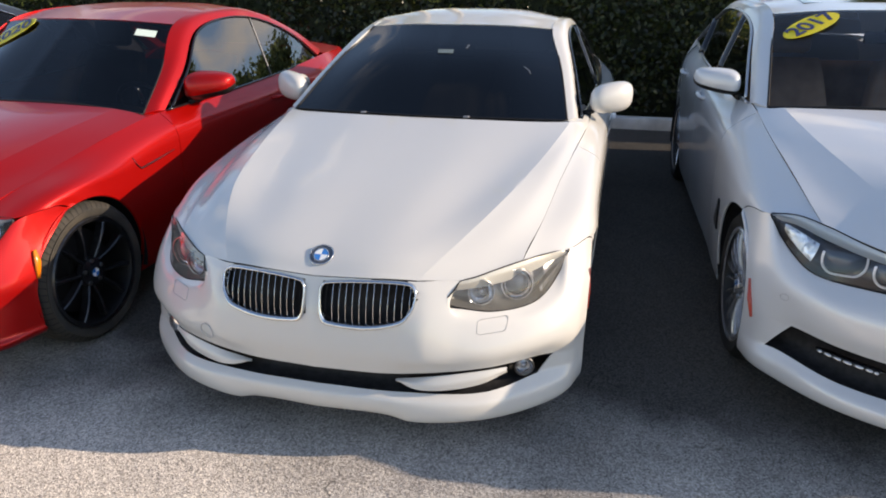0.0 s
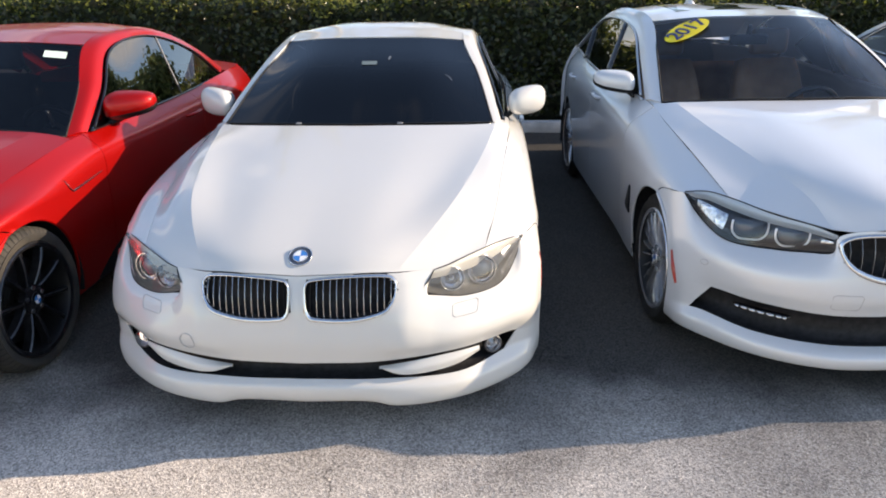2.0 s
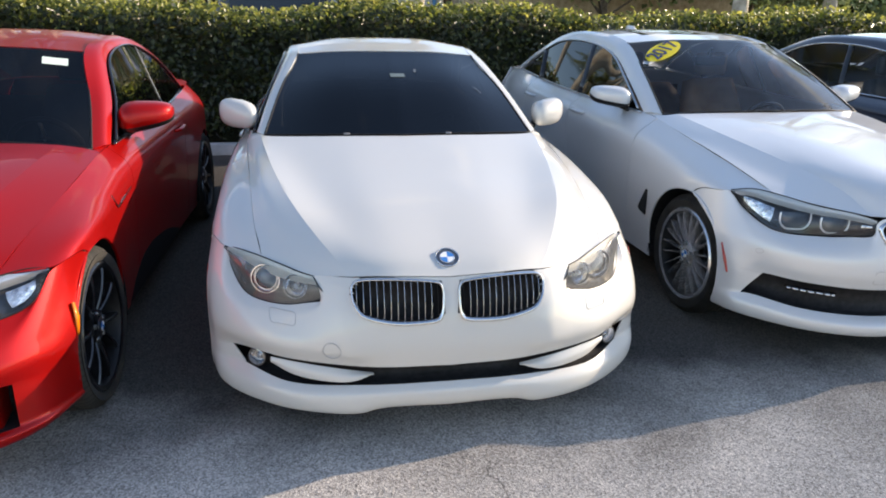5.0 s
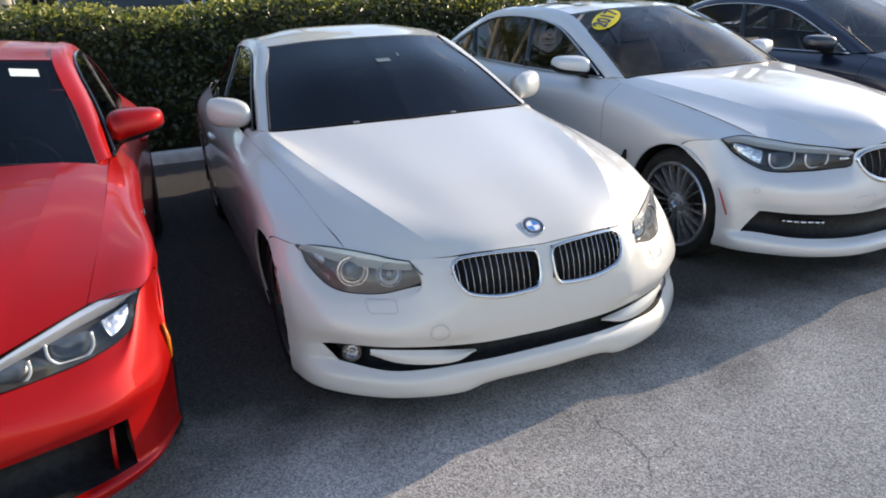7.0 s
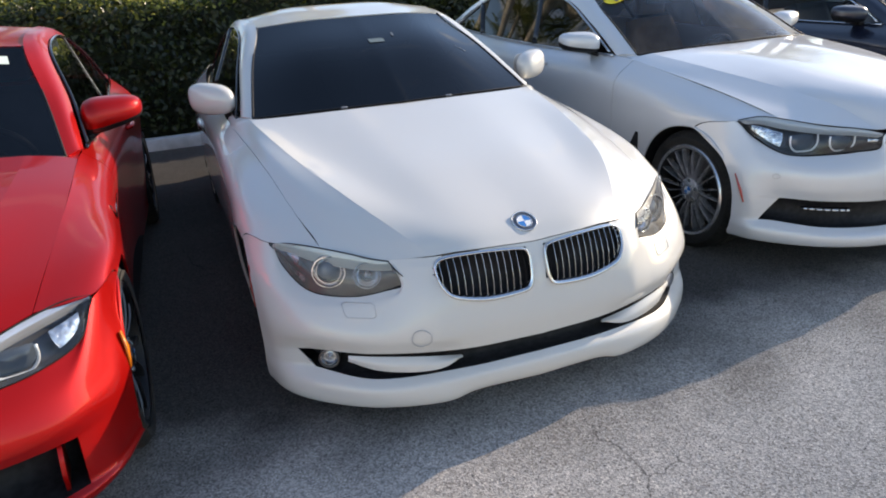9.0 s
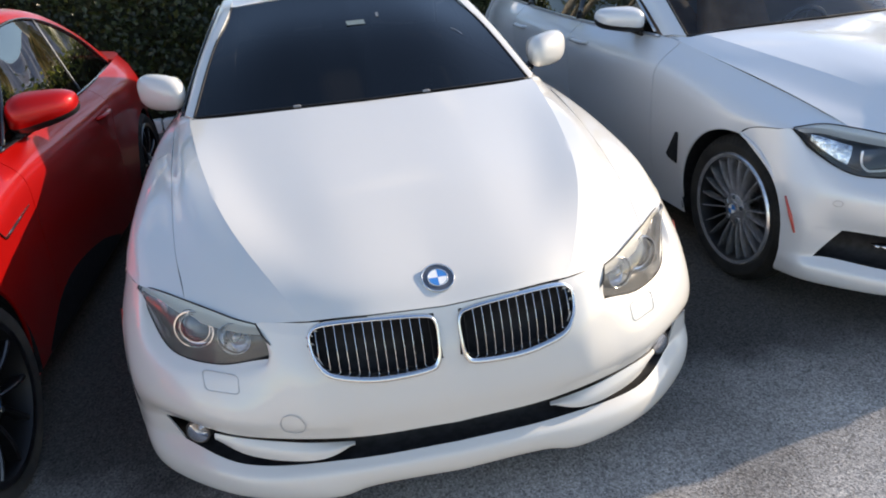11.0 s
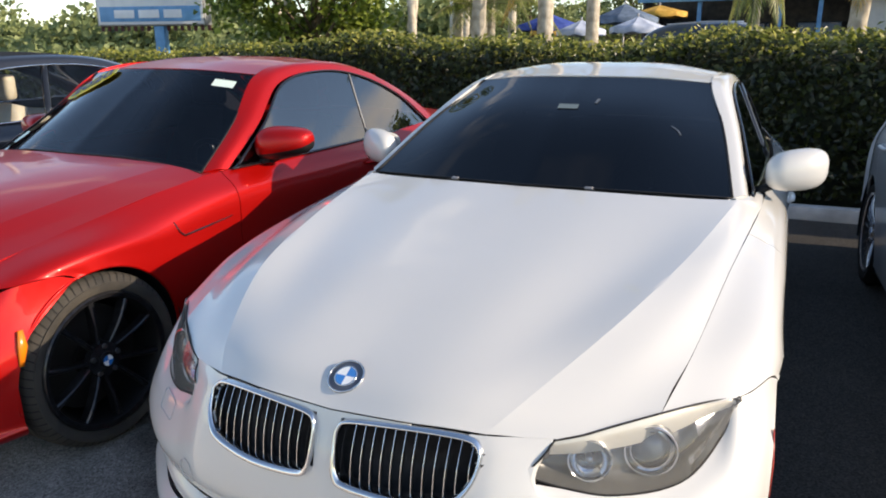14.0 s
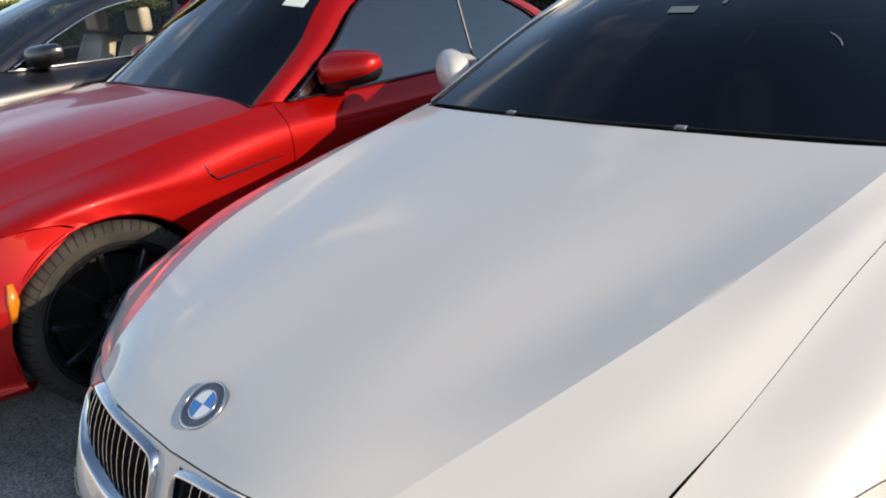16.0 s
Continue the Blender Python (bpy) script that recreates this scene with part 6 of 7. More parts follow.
# grey arc laid on the glass as a painted glint
bm = bmesh.new()
Mg = on_windshield(WG["ws"], 0.50, 0.60, 0.003)
tube(bm, [Mg @ Vector((0.075 * math.cos(a) - 0.075, 0.075 * math.sin(a), 0)) for a in np.linspace(0.05, 1.0, 12)], [0.0006] + [0.0022] * 10 + [0.0006], 6, flat=0.4)
part("glint_arc", bm, material_once("glint_grey", (0.22, 0.235, 0.25), 0.35, 0.4), white, "thin curved pale glint on the tinted glass")
for x in (-0.30, 0.24):
    bm = bmesh.new()
    yb, zb = np.interp(abs(x), [0, .4, .725], [1.385, 1.425, 1.515]), np.interp(abs(x), [0, .4, .725], [.980, .977, .963])
    box(bm, (x - 0.016, yb - 0.012, zb - 0.004), (x + 0.016, yb + 0.012, zb + 0.006), 0.004)
    part("washer_jet", bm, GREYTRIM, white)

# body-coloured foot of the windshield pillar, down to the hood and the shoulder
for s in (-1, 1):
    bm = bmesh.new()
    g = loft([flat([.742, 1.494, .957, .79, 1.525, .9365, .820, 1.60, .921, .823, 1.76, .926]), flat([.738, 1.503, .9615, .785, 1.548, .951, .807, 1.61, .940, .818, 1.75, .942]),
              flat([.724, 1.513, .963, .753, 1.558, .962, .779, 1.606, .957, .800, 1.73, .955])], 16, 8)
    grid_bm(bm, g, out=(.7, 1.6, .8))
    part("pillar_foot", sided(bm, s), PEARL, white, thick=.002)

# ---- white sedan: small parts ----
for s in (-1, 1):
    bm = bmesh.new()
    tube(bm, [(.922, .585, .52), (.918, .550, .45), (.908, .528, .38)], [.006, .011, .006], 6, flat=.4)
    part("side_marker", sided(bm, s), REDLENS, sedan, "narrow red side reflector")
    bm = bmesh.new()
    tube(bm, [(.835 + .012 * math.cos(a), depth_at(SG["up"], .80, .53) - .004 + .012 * math.cos(a), .53 + .012 * math.sin(a)) for a in np.linspace(0, 2 * math.pi, 20, endpoint=False)], .0015, 5, True)
    part("parking_sensor", sided(bm, s), ONCE["panel_gap"], sedan)
    # fog strip
    A = [(.56, .235, .356), (.64, .29, .358), (.71, .352, .362)]
    bm = bmesh.new()
    tube(bm, spl([(.52, .214, .356)] + A, 10), [.006, .016] + [.019] * 6 + [.016, .006], 8, flat=.5)
    fs = part("fog_lamp", sided(bm, s), GLOSSBLACK, sedan, "slim fog lamp with a row of facets")
    line = spl([(.54, .214, .358)] + A, 15)
    for k in range(1, 14, 2):
        bm = bmesh.new()
        a_, b_ = Vector(line[k]) + Vector((0, -.020, 0)), Vector(line[k + 1]) * 0.4 + Vector(line[min(k + 2, 14)]) * 0.6 + Vector((0, -.020, 0))
        tube(bm, [a_, (a_ + b_) / 2, b_], [.009, .010, .009], 6, flat=.7)
        part("facet", sided(bm, s), CHROME, fs)
    # front fender vent
    bm = bmesh.new()
    V = [(.932, 1.345, .605), (.932, 1.362, .608), (.932, 1.445, .480), (.932, 1.425, .462), (.932, 1.350, .450)]
    vs = [bm.verts.new((side_at(SG["side"], y, z) + .003, y, z)) for x, y, z in V]
    bm.faces.new(vs)
    part("fender_vent", sided(bm, s), PLASTIC, sedan, "", False, thick=.006)
bm = bmesh.new()
tube(bm, [(-x, depth_at(SG["up"], x, z) - 0.0015, z) for x, z in ((.315, .500), (.405, .497), (.415, .490), (.412, .435), (.402, .428), (.318, .430), (.310, .438), (.307, .492))], 0.0015, 5, True)
part("tow_hook_cover", bm, ONCE["panel_gap"], sedan)
# roof hatch glass and aerial
bm = bmesh.new()
g = loft([flat([0, 2.62, 1.466, 0, 2.9, 1.481, 0, 3.15, 1.481]), flat([.38, 2.64, 1.455, .38, 2.9, 1.472, .38, 3.13, 1.472])], 10, 8)
grid_bm(bm, whole(g, 0), out=(0, 2.8, 0))
part("sunroof", bm, GLOSSBLACK, sedan, thick=.004)
bm = bmesh.new()
tube(bm, [(0, 3.50, 1.445), (0, 3.55, 1.475), (0, 3.62, 1.49), (0, 3.64, 1.44)], [.03, .022, .012, .03], 8, flat=1)
part("aerial", bm, SILVERY, sedan)

# ---- red car: small parts ----
for s in (-1, 1):
    bm = bmesh.new()
    tube(bm, [(.944, .497, .575), (.953, .492, .52), (.954, .478, .455)], [.010, .019, .010], 6, flat=.4)
    part("side_marker", sided(bm, s), AMBER, red, "amber side reflector")
    # vent behind the front wheel
    bm = bmesh.new()
    pts = [(side_at(RG["side"], y, z) + .002, y, z) for y, z in ((1.215, .79), (1.235, .745), (1.26, .725), (1.40, .735), (1.56, .75))]
    tube(bm, pts, [.004, .006, .006, .005, .003], 6, flat=.6)
    part("fender_vent", sided(bm, s), GLOSSBLACK, red)
    bm = bmesh.new()
    g = np.array([[(.755, .235, .21), (.76, .215, .3), (.765, .222, .392)], [(.74, .36, .21), (.745, .34, .3), (.75, .34, .392)]])
    grid_bm(bm, g, out=(.2, .2, .3))
    part("intake_fin", sided(bm, s), RED, red, thick=.012)


# ---- leaves ----
def leaf_material(name, dark, light, gloss=0.35, trans=0.25):
    m = material(name, light, gloss)
    nt, n, l, b = nodes_of(m)
    ge = n.new("ShaderNodeNewGeometry")
    r = n.new("ShaderNodeValToRGB")
    r.color_ramp.elements[0].color, r.color_ramp.elements[1].color = (*dark, 1), (*light, 1)
    l.new(ge.outputs["Random Per Island"], r.inputs["Fac"])
    l.new(r.outputs["Color"], b.inputs["Base Color"])
    tl = n.new("ShaderNodeBsdfTranslucent")
    l.new(r.outputs["Color"], tl.inputs["Color"])
    mx = n.new("ShaderNodeMixShader")
    mx.inputs["Fac"].default_value = trans
    l.new(b.outputs["BSDF"], mx.inputs[1])
    l.new(tl.outputs["BSDF"], mx.inputs[2])
    l.new(mx.outputs["Shader"], n["Material Output"].inputs["Surface"])
    return m


rng = np.random.default_rng(7)


def leaves(name, pts, face, length, width, mat, parent=None, spread=0.8, droop=0.0):
    """Folded leaves at pts, that look roughly along face; each leaf is two triangles and more of its own."""
    n = len(pts)
    d = face + rng.normal(0, spread, (n, 3))
    d /= np.linalg.norm(d, axis=1, keepdims=True)
    up = rng.normal(0, 1, (n, 3))
    up[:, 2] -= droop
    a = np.cross(d, up)
    a /= np.linalg.norm(a, axis=1, keepdims=True)
    t = np.cross(a, d)
    L = length * rng.uniform(0.6, 1.25, (n, 1))
    W = width * rng.uniform(0.7, 1.2, (n, 1))
    base, tip = pts - t * L / 2, pts + t * L / 2 - d * L * 0.12
    s1, s2 = pts + a * W / 2 + d * W * 0.18 + t * L * 0.1, pts - a * W / 2 + d * W * 0.18 + t * L * 0.1
    v = np.stack([base, s1, tip, s2], 1).reshape(-1, 3)
    i = np.arange(n) * 4
    f = np.concatenate([np.stack([i, i + 1, i + 2], 1), np.stack([i, i + 2, i + 3], 1)])
    me = bpy.data.meshes.new(name)
    me.vertices.add(len(v))
    me.vertices.foreach_set("co", v.ravel())
    me.loops.add(len(f) * 3)
    me.loops.foreach_set("vertex_index", f.ravel())
    me.polygons.add(len(f))
    me.polygons.foreach_set("loop_start", np.arange(len(f)) * 3)
    me.update(calc_edges=True)
    me.materials.append(mat)
    ob = new(name, me)
    if parent is not None:
        ob.parent = parent
    return ob


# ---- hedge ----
# shade on the front and sun on the top are put into the leaf colours
SHADED_LEAF = leaf_material("shaded_hedge_leaf", (0.010, 0.017, 0.004), (0.056, 0.070, 0.015), 0.3, 0.4)
SUNLIT_LEAF = leaf_material("sunlit_hedge_leaf", (0.035, 0.055, 0.010), (0.155, 0.18, 0.036), 0.3, 0.45)
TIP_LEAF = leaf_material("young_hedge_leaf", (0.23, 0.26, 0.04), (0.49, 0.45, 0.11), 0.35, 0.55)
BARK = vary(material("bark", (0.12, 0.09, 0.06), 0.9), (0.07, 0.05, 0.035), (0.18, 0.14, 0.10), 14, bump=0.6, bump_scale=60)


def hedge_top(x):
    return 1.52 + 0.05 * math.sin(x * 1.3) + 0.04 * math.sin(x * 3.1 + 1) - 0.20 * max(0, min(1, (-5.2 - x) / 3))


hedge = new("hedge")
tagged(hedge, "clipped green hedge with yellowish young tips behind the kerb", "hedge")
# near-black sheet behind the leaves, painted as the shade inside the hedge
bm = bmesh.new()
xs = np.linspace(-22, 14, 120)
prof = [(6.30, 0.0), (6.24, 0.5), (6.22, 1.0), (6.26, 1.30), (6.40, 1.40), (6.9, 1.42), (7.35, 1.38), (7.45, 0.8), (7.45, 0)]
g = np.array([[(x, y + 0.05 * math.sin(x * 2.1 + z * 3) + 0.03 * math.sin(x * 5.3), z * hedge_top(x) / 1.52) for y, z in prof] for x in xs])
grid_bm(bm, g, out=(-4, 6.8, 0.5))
core = part("hedge_core", bm, vary(material("hedge_inner_shade", (0.012, 0.018, 0.006), 0.95), (0.006, 0.009, 0.003), (0.022, 0.03, 0.01), 12, bump=1.0, bump_scale=40), hedge)
NF, NT = 36000, 22000
px = rng.uniform(-20, 12, NF)
pz = rng.uniform(0.06, 1.0, NF) ** 0.8
hz = np.array([hedge_top(x) for x in px])
py = 6.10 + 0.07 * np.sin(px * 2.1 + pz * 3) + rng.uniform(-0.07, 0.14, NF) + 0.06 * np.sin(px * 7 + pz * 9)
o = leaves("hedge_leaves", np.stack([px, py, pz * hz], 1), np.array([0.1, -1, 0.45]), 0.075, 0.048, SHADED_LEAF, hedge, 0.65)
tagged(o, kind="stuff")
px = rng.uniform(-20, 12, NT)
py = rng.uniform(6.05, 7.5, NT)
hz = np.array([hedge_top(x) for x in px]) + rng.normal(0, 0.05, NT) - 0.10 * np.maximum(0, (6.25 - py) / 0.2)
o = leaves("hedge_top_leaves", np.stack([px, py, hz], 1), np.array([0.1, -0.4, 1.0]), 0.075, 0.048, SUNLIT_LEAF, hedge, 0.6)
tagged(o, kind="stuff")
NY = 13000
px = rng.uniform(-20, 12, NY)
py = rng.uniform(6.02, 7.3, NY)
hz = np.array([hedge_top(x) for x in px]) + rng.uniform(-0.10, 0.13, NY) - 0.12 * np.maximum(0, (6.2 - py) / 0.15)
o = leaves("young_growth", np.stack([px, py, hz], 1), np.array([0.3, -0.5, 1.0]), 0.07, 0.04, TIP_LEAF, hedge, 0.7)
tagged(o, kind="stuff")
bm = bmesh.new()
for x in np.arange(-20, 12, 0.42):
    y = 6.45 + 0.1 * math.sin(x * 9)
    tube(bm, [(x, y, 0), (x + 0.04 * math.sin(x * 5), y - 0.03, 0.35), (x + 0.12 * math.sin(x * 7), y - 0.12, 0.8)], [0.022, 0.016, 0.008], 6)
o = part("hedge_stems", bm, BARK, hedge)
tagged(o, kind="stuff")
MULCH = vary(material("mulch", (0.05, 0.035, 0.025), 0.95), (0.03, 0.02, 0.014), (0.09, 0.065, 0.045), 25, bump=1.0, bump_scale=60)
bm = bmesh.new()
grid_bm(bm, np.array([[(x, y, 0.05 + 0.03 * math.sin(x * 3 + y * 7)) for x in np.linspace(-22, 14, 90)] for y in (5.88, 6.2, 6.8, 7.6)]), out=(0, 6, -3))
o = part("planting_bed", bm, MULCH)
tagged(o, "brown mulch bed under the hedge", "planting bed", "", "structure")

# ---- palms ----
PALMBARK = vary(material("palm_bark", (0.42, 0.38, 0.31), 0.9), (0.36, 0.31, 0.24), (0.62, 0.56, 0.46), 6, bump=0.7, bump_scale=24)
FROND = leaf_material("palm_leaf", (0.10, 0.15, 0.03), (0.34, 0.35, 0.10), 0.4, 0.5)
DRYFROND = leaf_material("dry_palm_leaf", (0.30, 0.19, 0.06), (0.60, 0.42, 0.12), 0.6, 0.4)


def frond_mesh(origin, yaw, length, lift, sag, leaflets=34, blade=0.55, drop=0.5):
    """Leaflets of one arched frond and the points of its rib."""
    rib = []
    for k in range(12):
        f = k / 11
        out = length * (f * math.cos(lift) + 0.10 * f * f)
        up = length * (math.sin(lift) * f - sag * f * f)
        rib.append(np.array(origin) + np.array([math.cos(yaw) * out, math.sin(yaw) * out, up]))
    P = spl(rib, leaflets)
    quads = []
    side = np.array([-math.sin(yaw), math.cos(yaw), 0])
    for k in range(3, leaflets):
        f = k / leaflets
        ln = blade * math.sin(math.pi * min(1, 0.18 + f * 0.85)) * rng.uniform(0.85, 1.1)
        t = P[k] - P[k - 1]
        t /= np.linalg.norm(t)
        for sg in (-1, 1):
            d = side * sg * rng.uniform(0.8, 1.0) + t * 0.55 + np.array([0, 0, -drop * rng.uniform(0.6, 1.2)])
            d /= np.linalg.norm(d)
            w = np.cross(d, t)
            w = t * 0.022
            quads.append((P[k] - w, P[k] + d * ln * 0.5 - w * 1.1 + np.array([0, 0, 0.02]), P[k] + d * ln + np.array([0, 0, -0.05]), P[k] + d * ln * 0.5 + w * 1.1 + np.array([0, 0, 0.02])))
    return quads, rib


def quad_mesh(name, quads, mat, parent):
    v = np.array(quads).reshape(-1, 3)
    me = bpy.data.meshes.new(name)
    me.from_pydata([tuple(p) for p in v], [], [(i, i + 1, i + 2, i + 3) for i in range(0, len(v), 4)])
    me.materials.append(mat)
    o = new(name, me)
    o.parent = parent
    return o


def palm(x, y, h, r, lean=(0, 0), fronds=13, size=2.6, label="tall palm with a smooth pale trunk", dry=(), crown_mat=None):
    root = new("palm_tree")
    tagged(root, label, "palm tree", "palms behind the hedge")
    bm = bmesh.new()
    n = 26
    pts = [(lean[0] * (k / n) ** 1.5, lean[1] * (k / n) ** 1.5, h * k / n - 0.05) for k in range(n + 1)]
    rad = [r * (1.18 - 0.25 * k / n + 0.10 * math.exp(-k * 0.9) + (0.035 if k % 2 else 0)) for k in range(n + 1)]
    tube(bm, pts, rad, 14)
    part("trunk", bm, PALMBARK, root)
    qs = []
    bm = bmesh.new()
    top = np.array([lean[0], lean[1], h])
    for k in range(fronds):
        yaw = 2 * math.pi * k / fronds + rng.uniform(-0.2, 0.2)
        lift = radians(rng.uniform(5, 68))
        q, rib = frond_mesh(top, yaw, size * rng.uniform(0.85, 1.1), lift, rng.uniform(0.35, 0.7))
        qs += q
        tube(bm, rib, [0.03 - 0.0022 * i for i in range(12)], 5)
    o = quad_mesh("crown", qs, crown_mat or FROND, root)
    part("frond_ribs", bm, material_once("frond_rib", (0.20, 0.19, 0.07), 0.6), root)
    for yaw, length, lift, sag, z0, brown in dry:
        base = np.array([0, 0, z0])
        q, rib = frond_mesh(base, yaw, length, lift, sag, 44, 0.42, 0.9)
        d = quad_mesh("drooping_frond", q, DRYFROND if brown else FROND, root)
        bm = bmesh.new()
        tube(bm, rib, [0.028 - 0.002 * i for i in range(12)], 5)
        part("frond_rib", bm, material_once("frond_rib", (0.20, 0.19, 0.07), 0.6), d)
    root.matrix_world = pose(x, y, 0, 0, 0, 0)
    return root


palm(-4.14, 15.0, 7.5, 0.155, dry=[(2.7, 1.3, 0.2, 1.3, 3.5, True)])
palm(-3.56, 17.0, 8.0, 0.14)
palm(-5.80, 15.0, 7.0, 0.15, (0.3, 0), dry=[(0.2, 2.0, 0.15, 1.1, 3.4, False), (-0.5, 1.8, 0.3, 1.2, 3.5, False)])
palm(-6.35, 13.0, 6.2, 0.075, (-0.5, 0), 10, 2.0, "slender leaning palm with a thin pale trunk")
palm(-7.10, 14.0, 6.0, 0.10, (0.5, 0.2), 11, 2.2, "slender leaning palm with a thin pale trunk")
palm(-8.48, 20.0, 7.0, 0.15)
palm(-7.38, 20.0, 7.5, 0.11)
palm(-7.43, 22.0, 8.0, 0.12)
palm(-7.6, 19.0, 2.7, 0.13, (0.1, 0), 18, 1.9, "low bushy palm between the tall trunks")
palm(-11.6, 15.5, 4.4, 0.13, (0.2, 0), 16, 2.3, "low leafy palm with drooping fronds", dry=[(-0.4, 1.5, 0.2, 0.9, 3.4, False), (-1.6, 1.4, 0.2, 1.0, 3.3, False)])
palm(-13.2, 17.5, 5.2, 0.14, (-0.3, 0), 14, 2.4)
palm(-16.5, 24.0, 7.0, 0.18)
palm(-10.0, 26.0, 7.5, 0.18)
palm(-12.5, 30.0, 8.0, 0.2)
palm(-21.0, 28.0, 6.5, 0.2)
palm(1.79, 13.0, 5.2, 0.13, (0.25, 0), 12, 2.2, "palm with brown drooping dead fronds", dry=[(-0.9, 1.0, 0.3, 1.45, 3.0, True), (-0.2, 1.15, 0.35, 1.4, 3.05, True), (0.3, 1.1, 0.3, 1.4, 3.1, True), (-1.6, 0.8, 0.4, 1.8, 3.1, True), (0.9, 1.0, 0.35, 1.4, 3.2, True)])
palm(0.40, 10.2, 4.3, 0.045, (0, 0), 9, 1.7, "young palm with a hanging frond", dry=[(-1.7, 0.35, 0.6, 4.6, 3.1, False), (-0.6, 0.38, 0.6, 4.2, 3.1, False), (0.1, 0.42, 0.6, 3.9, 3.1, False), (3.0, 0.42, 0.6, 3.9, 3.1, False), (-2.4, 0.38, 0.6, 4.3, 3.2, False)])
palm(11.0, 16.0, 6.5, 0.18)
palm(16.0, 19.0, 7.5, 0.18)
palm(14.0, 12.5, 5.5, 0.16)
palm(23.0, 20.0, 8.0, 0.2)


# ---- broad-leaved tree and far woods ----
SEALEAF = leaf_material("broad_leaf", (0.06, 0.11, 0.02), (0.36, 0.44, 0.08), 0.35, 0.6)
WOODLEAF = leaf_material("woodland_leaf", (0.11, 0.15, 0.05), (0.34, 0.38, 0.15), 0.6, 0.4)


def tree(x, y, h, spread, n, leaf, mat, label, low=1.2):
    root = new("tree")
    tagged(root, label, "tree")
    bm = bmesh.new()
    tube(bm, [(0, 0, -0.05), (0.06, 0.02, h * 0.25), (0.0, 0.1, h * 0.55), (0.1, 0, h * 0.8)], [0.16, 0.12, 0.08, 0.03], 10)
    part("trunk", bm, BARK, root)
    cl = []
    for k in range(26):
        a, f = rng.uniform(0, 2 * math.pi), rng.uniform(0.15, 1.0) ** 0.6
        c = np.array([math.cos(a) * spread * f, math.sin(a) * spread * f, low + (h - low) * rng.uniform(0.05, 1.0)])
        cl.append(c)
        s0 = np.array([0, 0.05, max(0.5, c[2] - 1.2)])
        bm = bmesh.new()
        tube(bm, [s0, (s0 + c) / 2 + np.array([0, 0, 0.15]), c], [0.05, 0.03, 0.01], 6)
        part("limb", bm, BARK, root)
    pts = np.concatenate([c + rng.normal(0, 0.36, (n // 26, 3)) * np.array([1, 1, 0.75]) for c in cl])
    o = leaves("crown", pts, np.array([0, -0.4, 0.8]), leaf, leaf * 0.85, mat, root, 0.8, 0.4)
    root.matrix_world = pose(x, y, 0)
    return root


tree(-9.2, 13.3, 4.8, 1.7, 4400, 0.19, SEALEAF, "broad-leaved tree with large round sunlit leaves", 1.75)
tree(9.4, 21.5, 6.2, 2.3, 11000, 0.24, WOODLEAF, "tall round tree in front of the annex", 2.2)
tree(14.5, 21.0, 5.6, 2.6, 9000, 0.26, WOODLEAF, "tall round tree in front of the annex", 2.2)
tree(-5.4, 31.0, 5.0, 2.0, 2000, 0.22, WOODLEAF, "round green tree behind the parasols", 1.5)
tree(-10.5, 33.0, 5.5, 2.4, 2000, 0.22, WOODLEAF, "green tree among the palms", 1.5)
woods = new("woodland")
tagged(woods, "belt of dense green woodland in the distance", "woodland", "", "stuff")
NW = 42000
wx = rng.uniform(-110, 70, NW)
wy = rng.uniform(44, 58, NW)
crest = 4.3 + 1.3 * np.sin(wx * 0.21) + 0.9 * np.sin(wx * 0.53 + 1) + 0.5 * np.sin(wx * 1.3)
wz = rng.uniform(0, 1, NW) ** 0.7 * crest * (1 + (wy - 50) * 0.02)
o = leaves("woodland_leaves", np.stack([wx, wy, wz], 1), np.array([0.2, -1, 0.6]), 0.75, 0.6, WOODLEAF, woods, 0.7)
tagged(o, kind="stuff")
# dark slab among the leaves, coloured as the shade within the wood
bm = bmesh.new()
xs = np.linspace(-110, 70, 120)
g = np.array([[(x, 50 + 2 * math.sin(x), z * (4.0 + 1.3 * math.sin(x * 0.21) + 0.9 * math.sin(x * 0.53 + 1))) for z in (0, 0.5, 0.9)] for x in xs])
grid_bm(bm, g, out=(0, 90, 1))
o = part("woodland_shade", bm, material_once("wood_shade", (0.025, 0.035, 0.012), 0.95), woods, thick=0.5)
# scrub between the lot and the woods
NS = 16000
sx, sy = rng.uniform(-70, -9, NS), rng.uniform(15, 40, NS)
sz = rng.uniform(0, 1, NS) * (1.0 + 0.5 * np.sin(sx * 0.8) + 0.4 * np.sin(sy * 0.6)) * 1.2
scrub = leaves("scrub", np.stack([sx, sy, np.maximum(sz, 0.03)], 1), np.array([0.2, -0.8, 0.8]), 0.4, 0.28, WOODLEAF, None, 0.7)
tagged(scrub, "low scrub and grass beyond the hedge", "scrub", "", "stuff")

# ---- roadside sign ----
BLUE = vary(material("blue_paint", (0.10, 0.30, 0.55), 0.5), (0.08, 0.26, 0.48), (0.13, 0.34, 0.60), 4)
SIGNWHITE = vary(material("sign_white", (0.75, 0.78, 0.8), 0.5), (0.68, 0.71, 0.74), (0.80, 0.82, 0.83), 3)
GREYMETAL = vary(material("grey_metal", (0.4, 0.4, 0.4), 0.5, 0.4), (0.33, 0.33, 0.33), (0.46, 0.46, 0.46), 8)


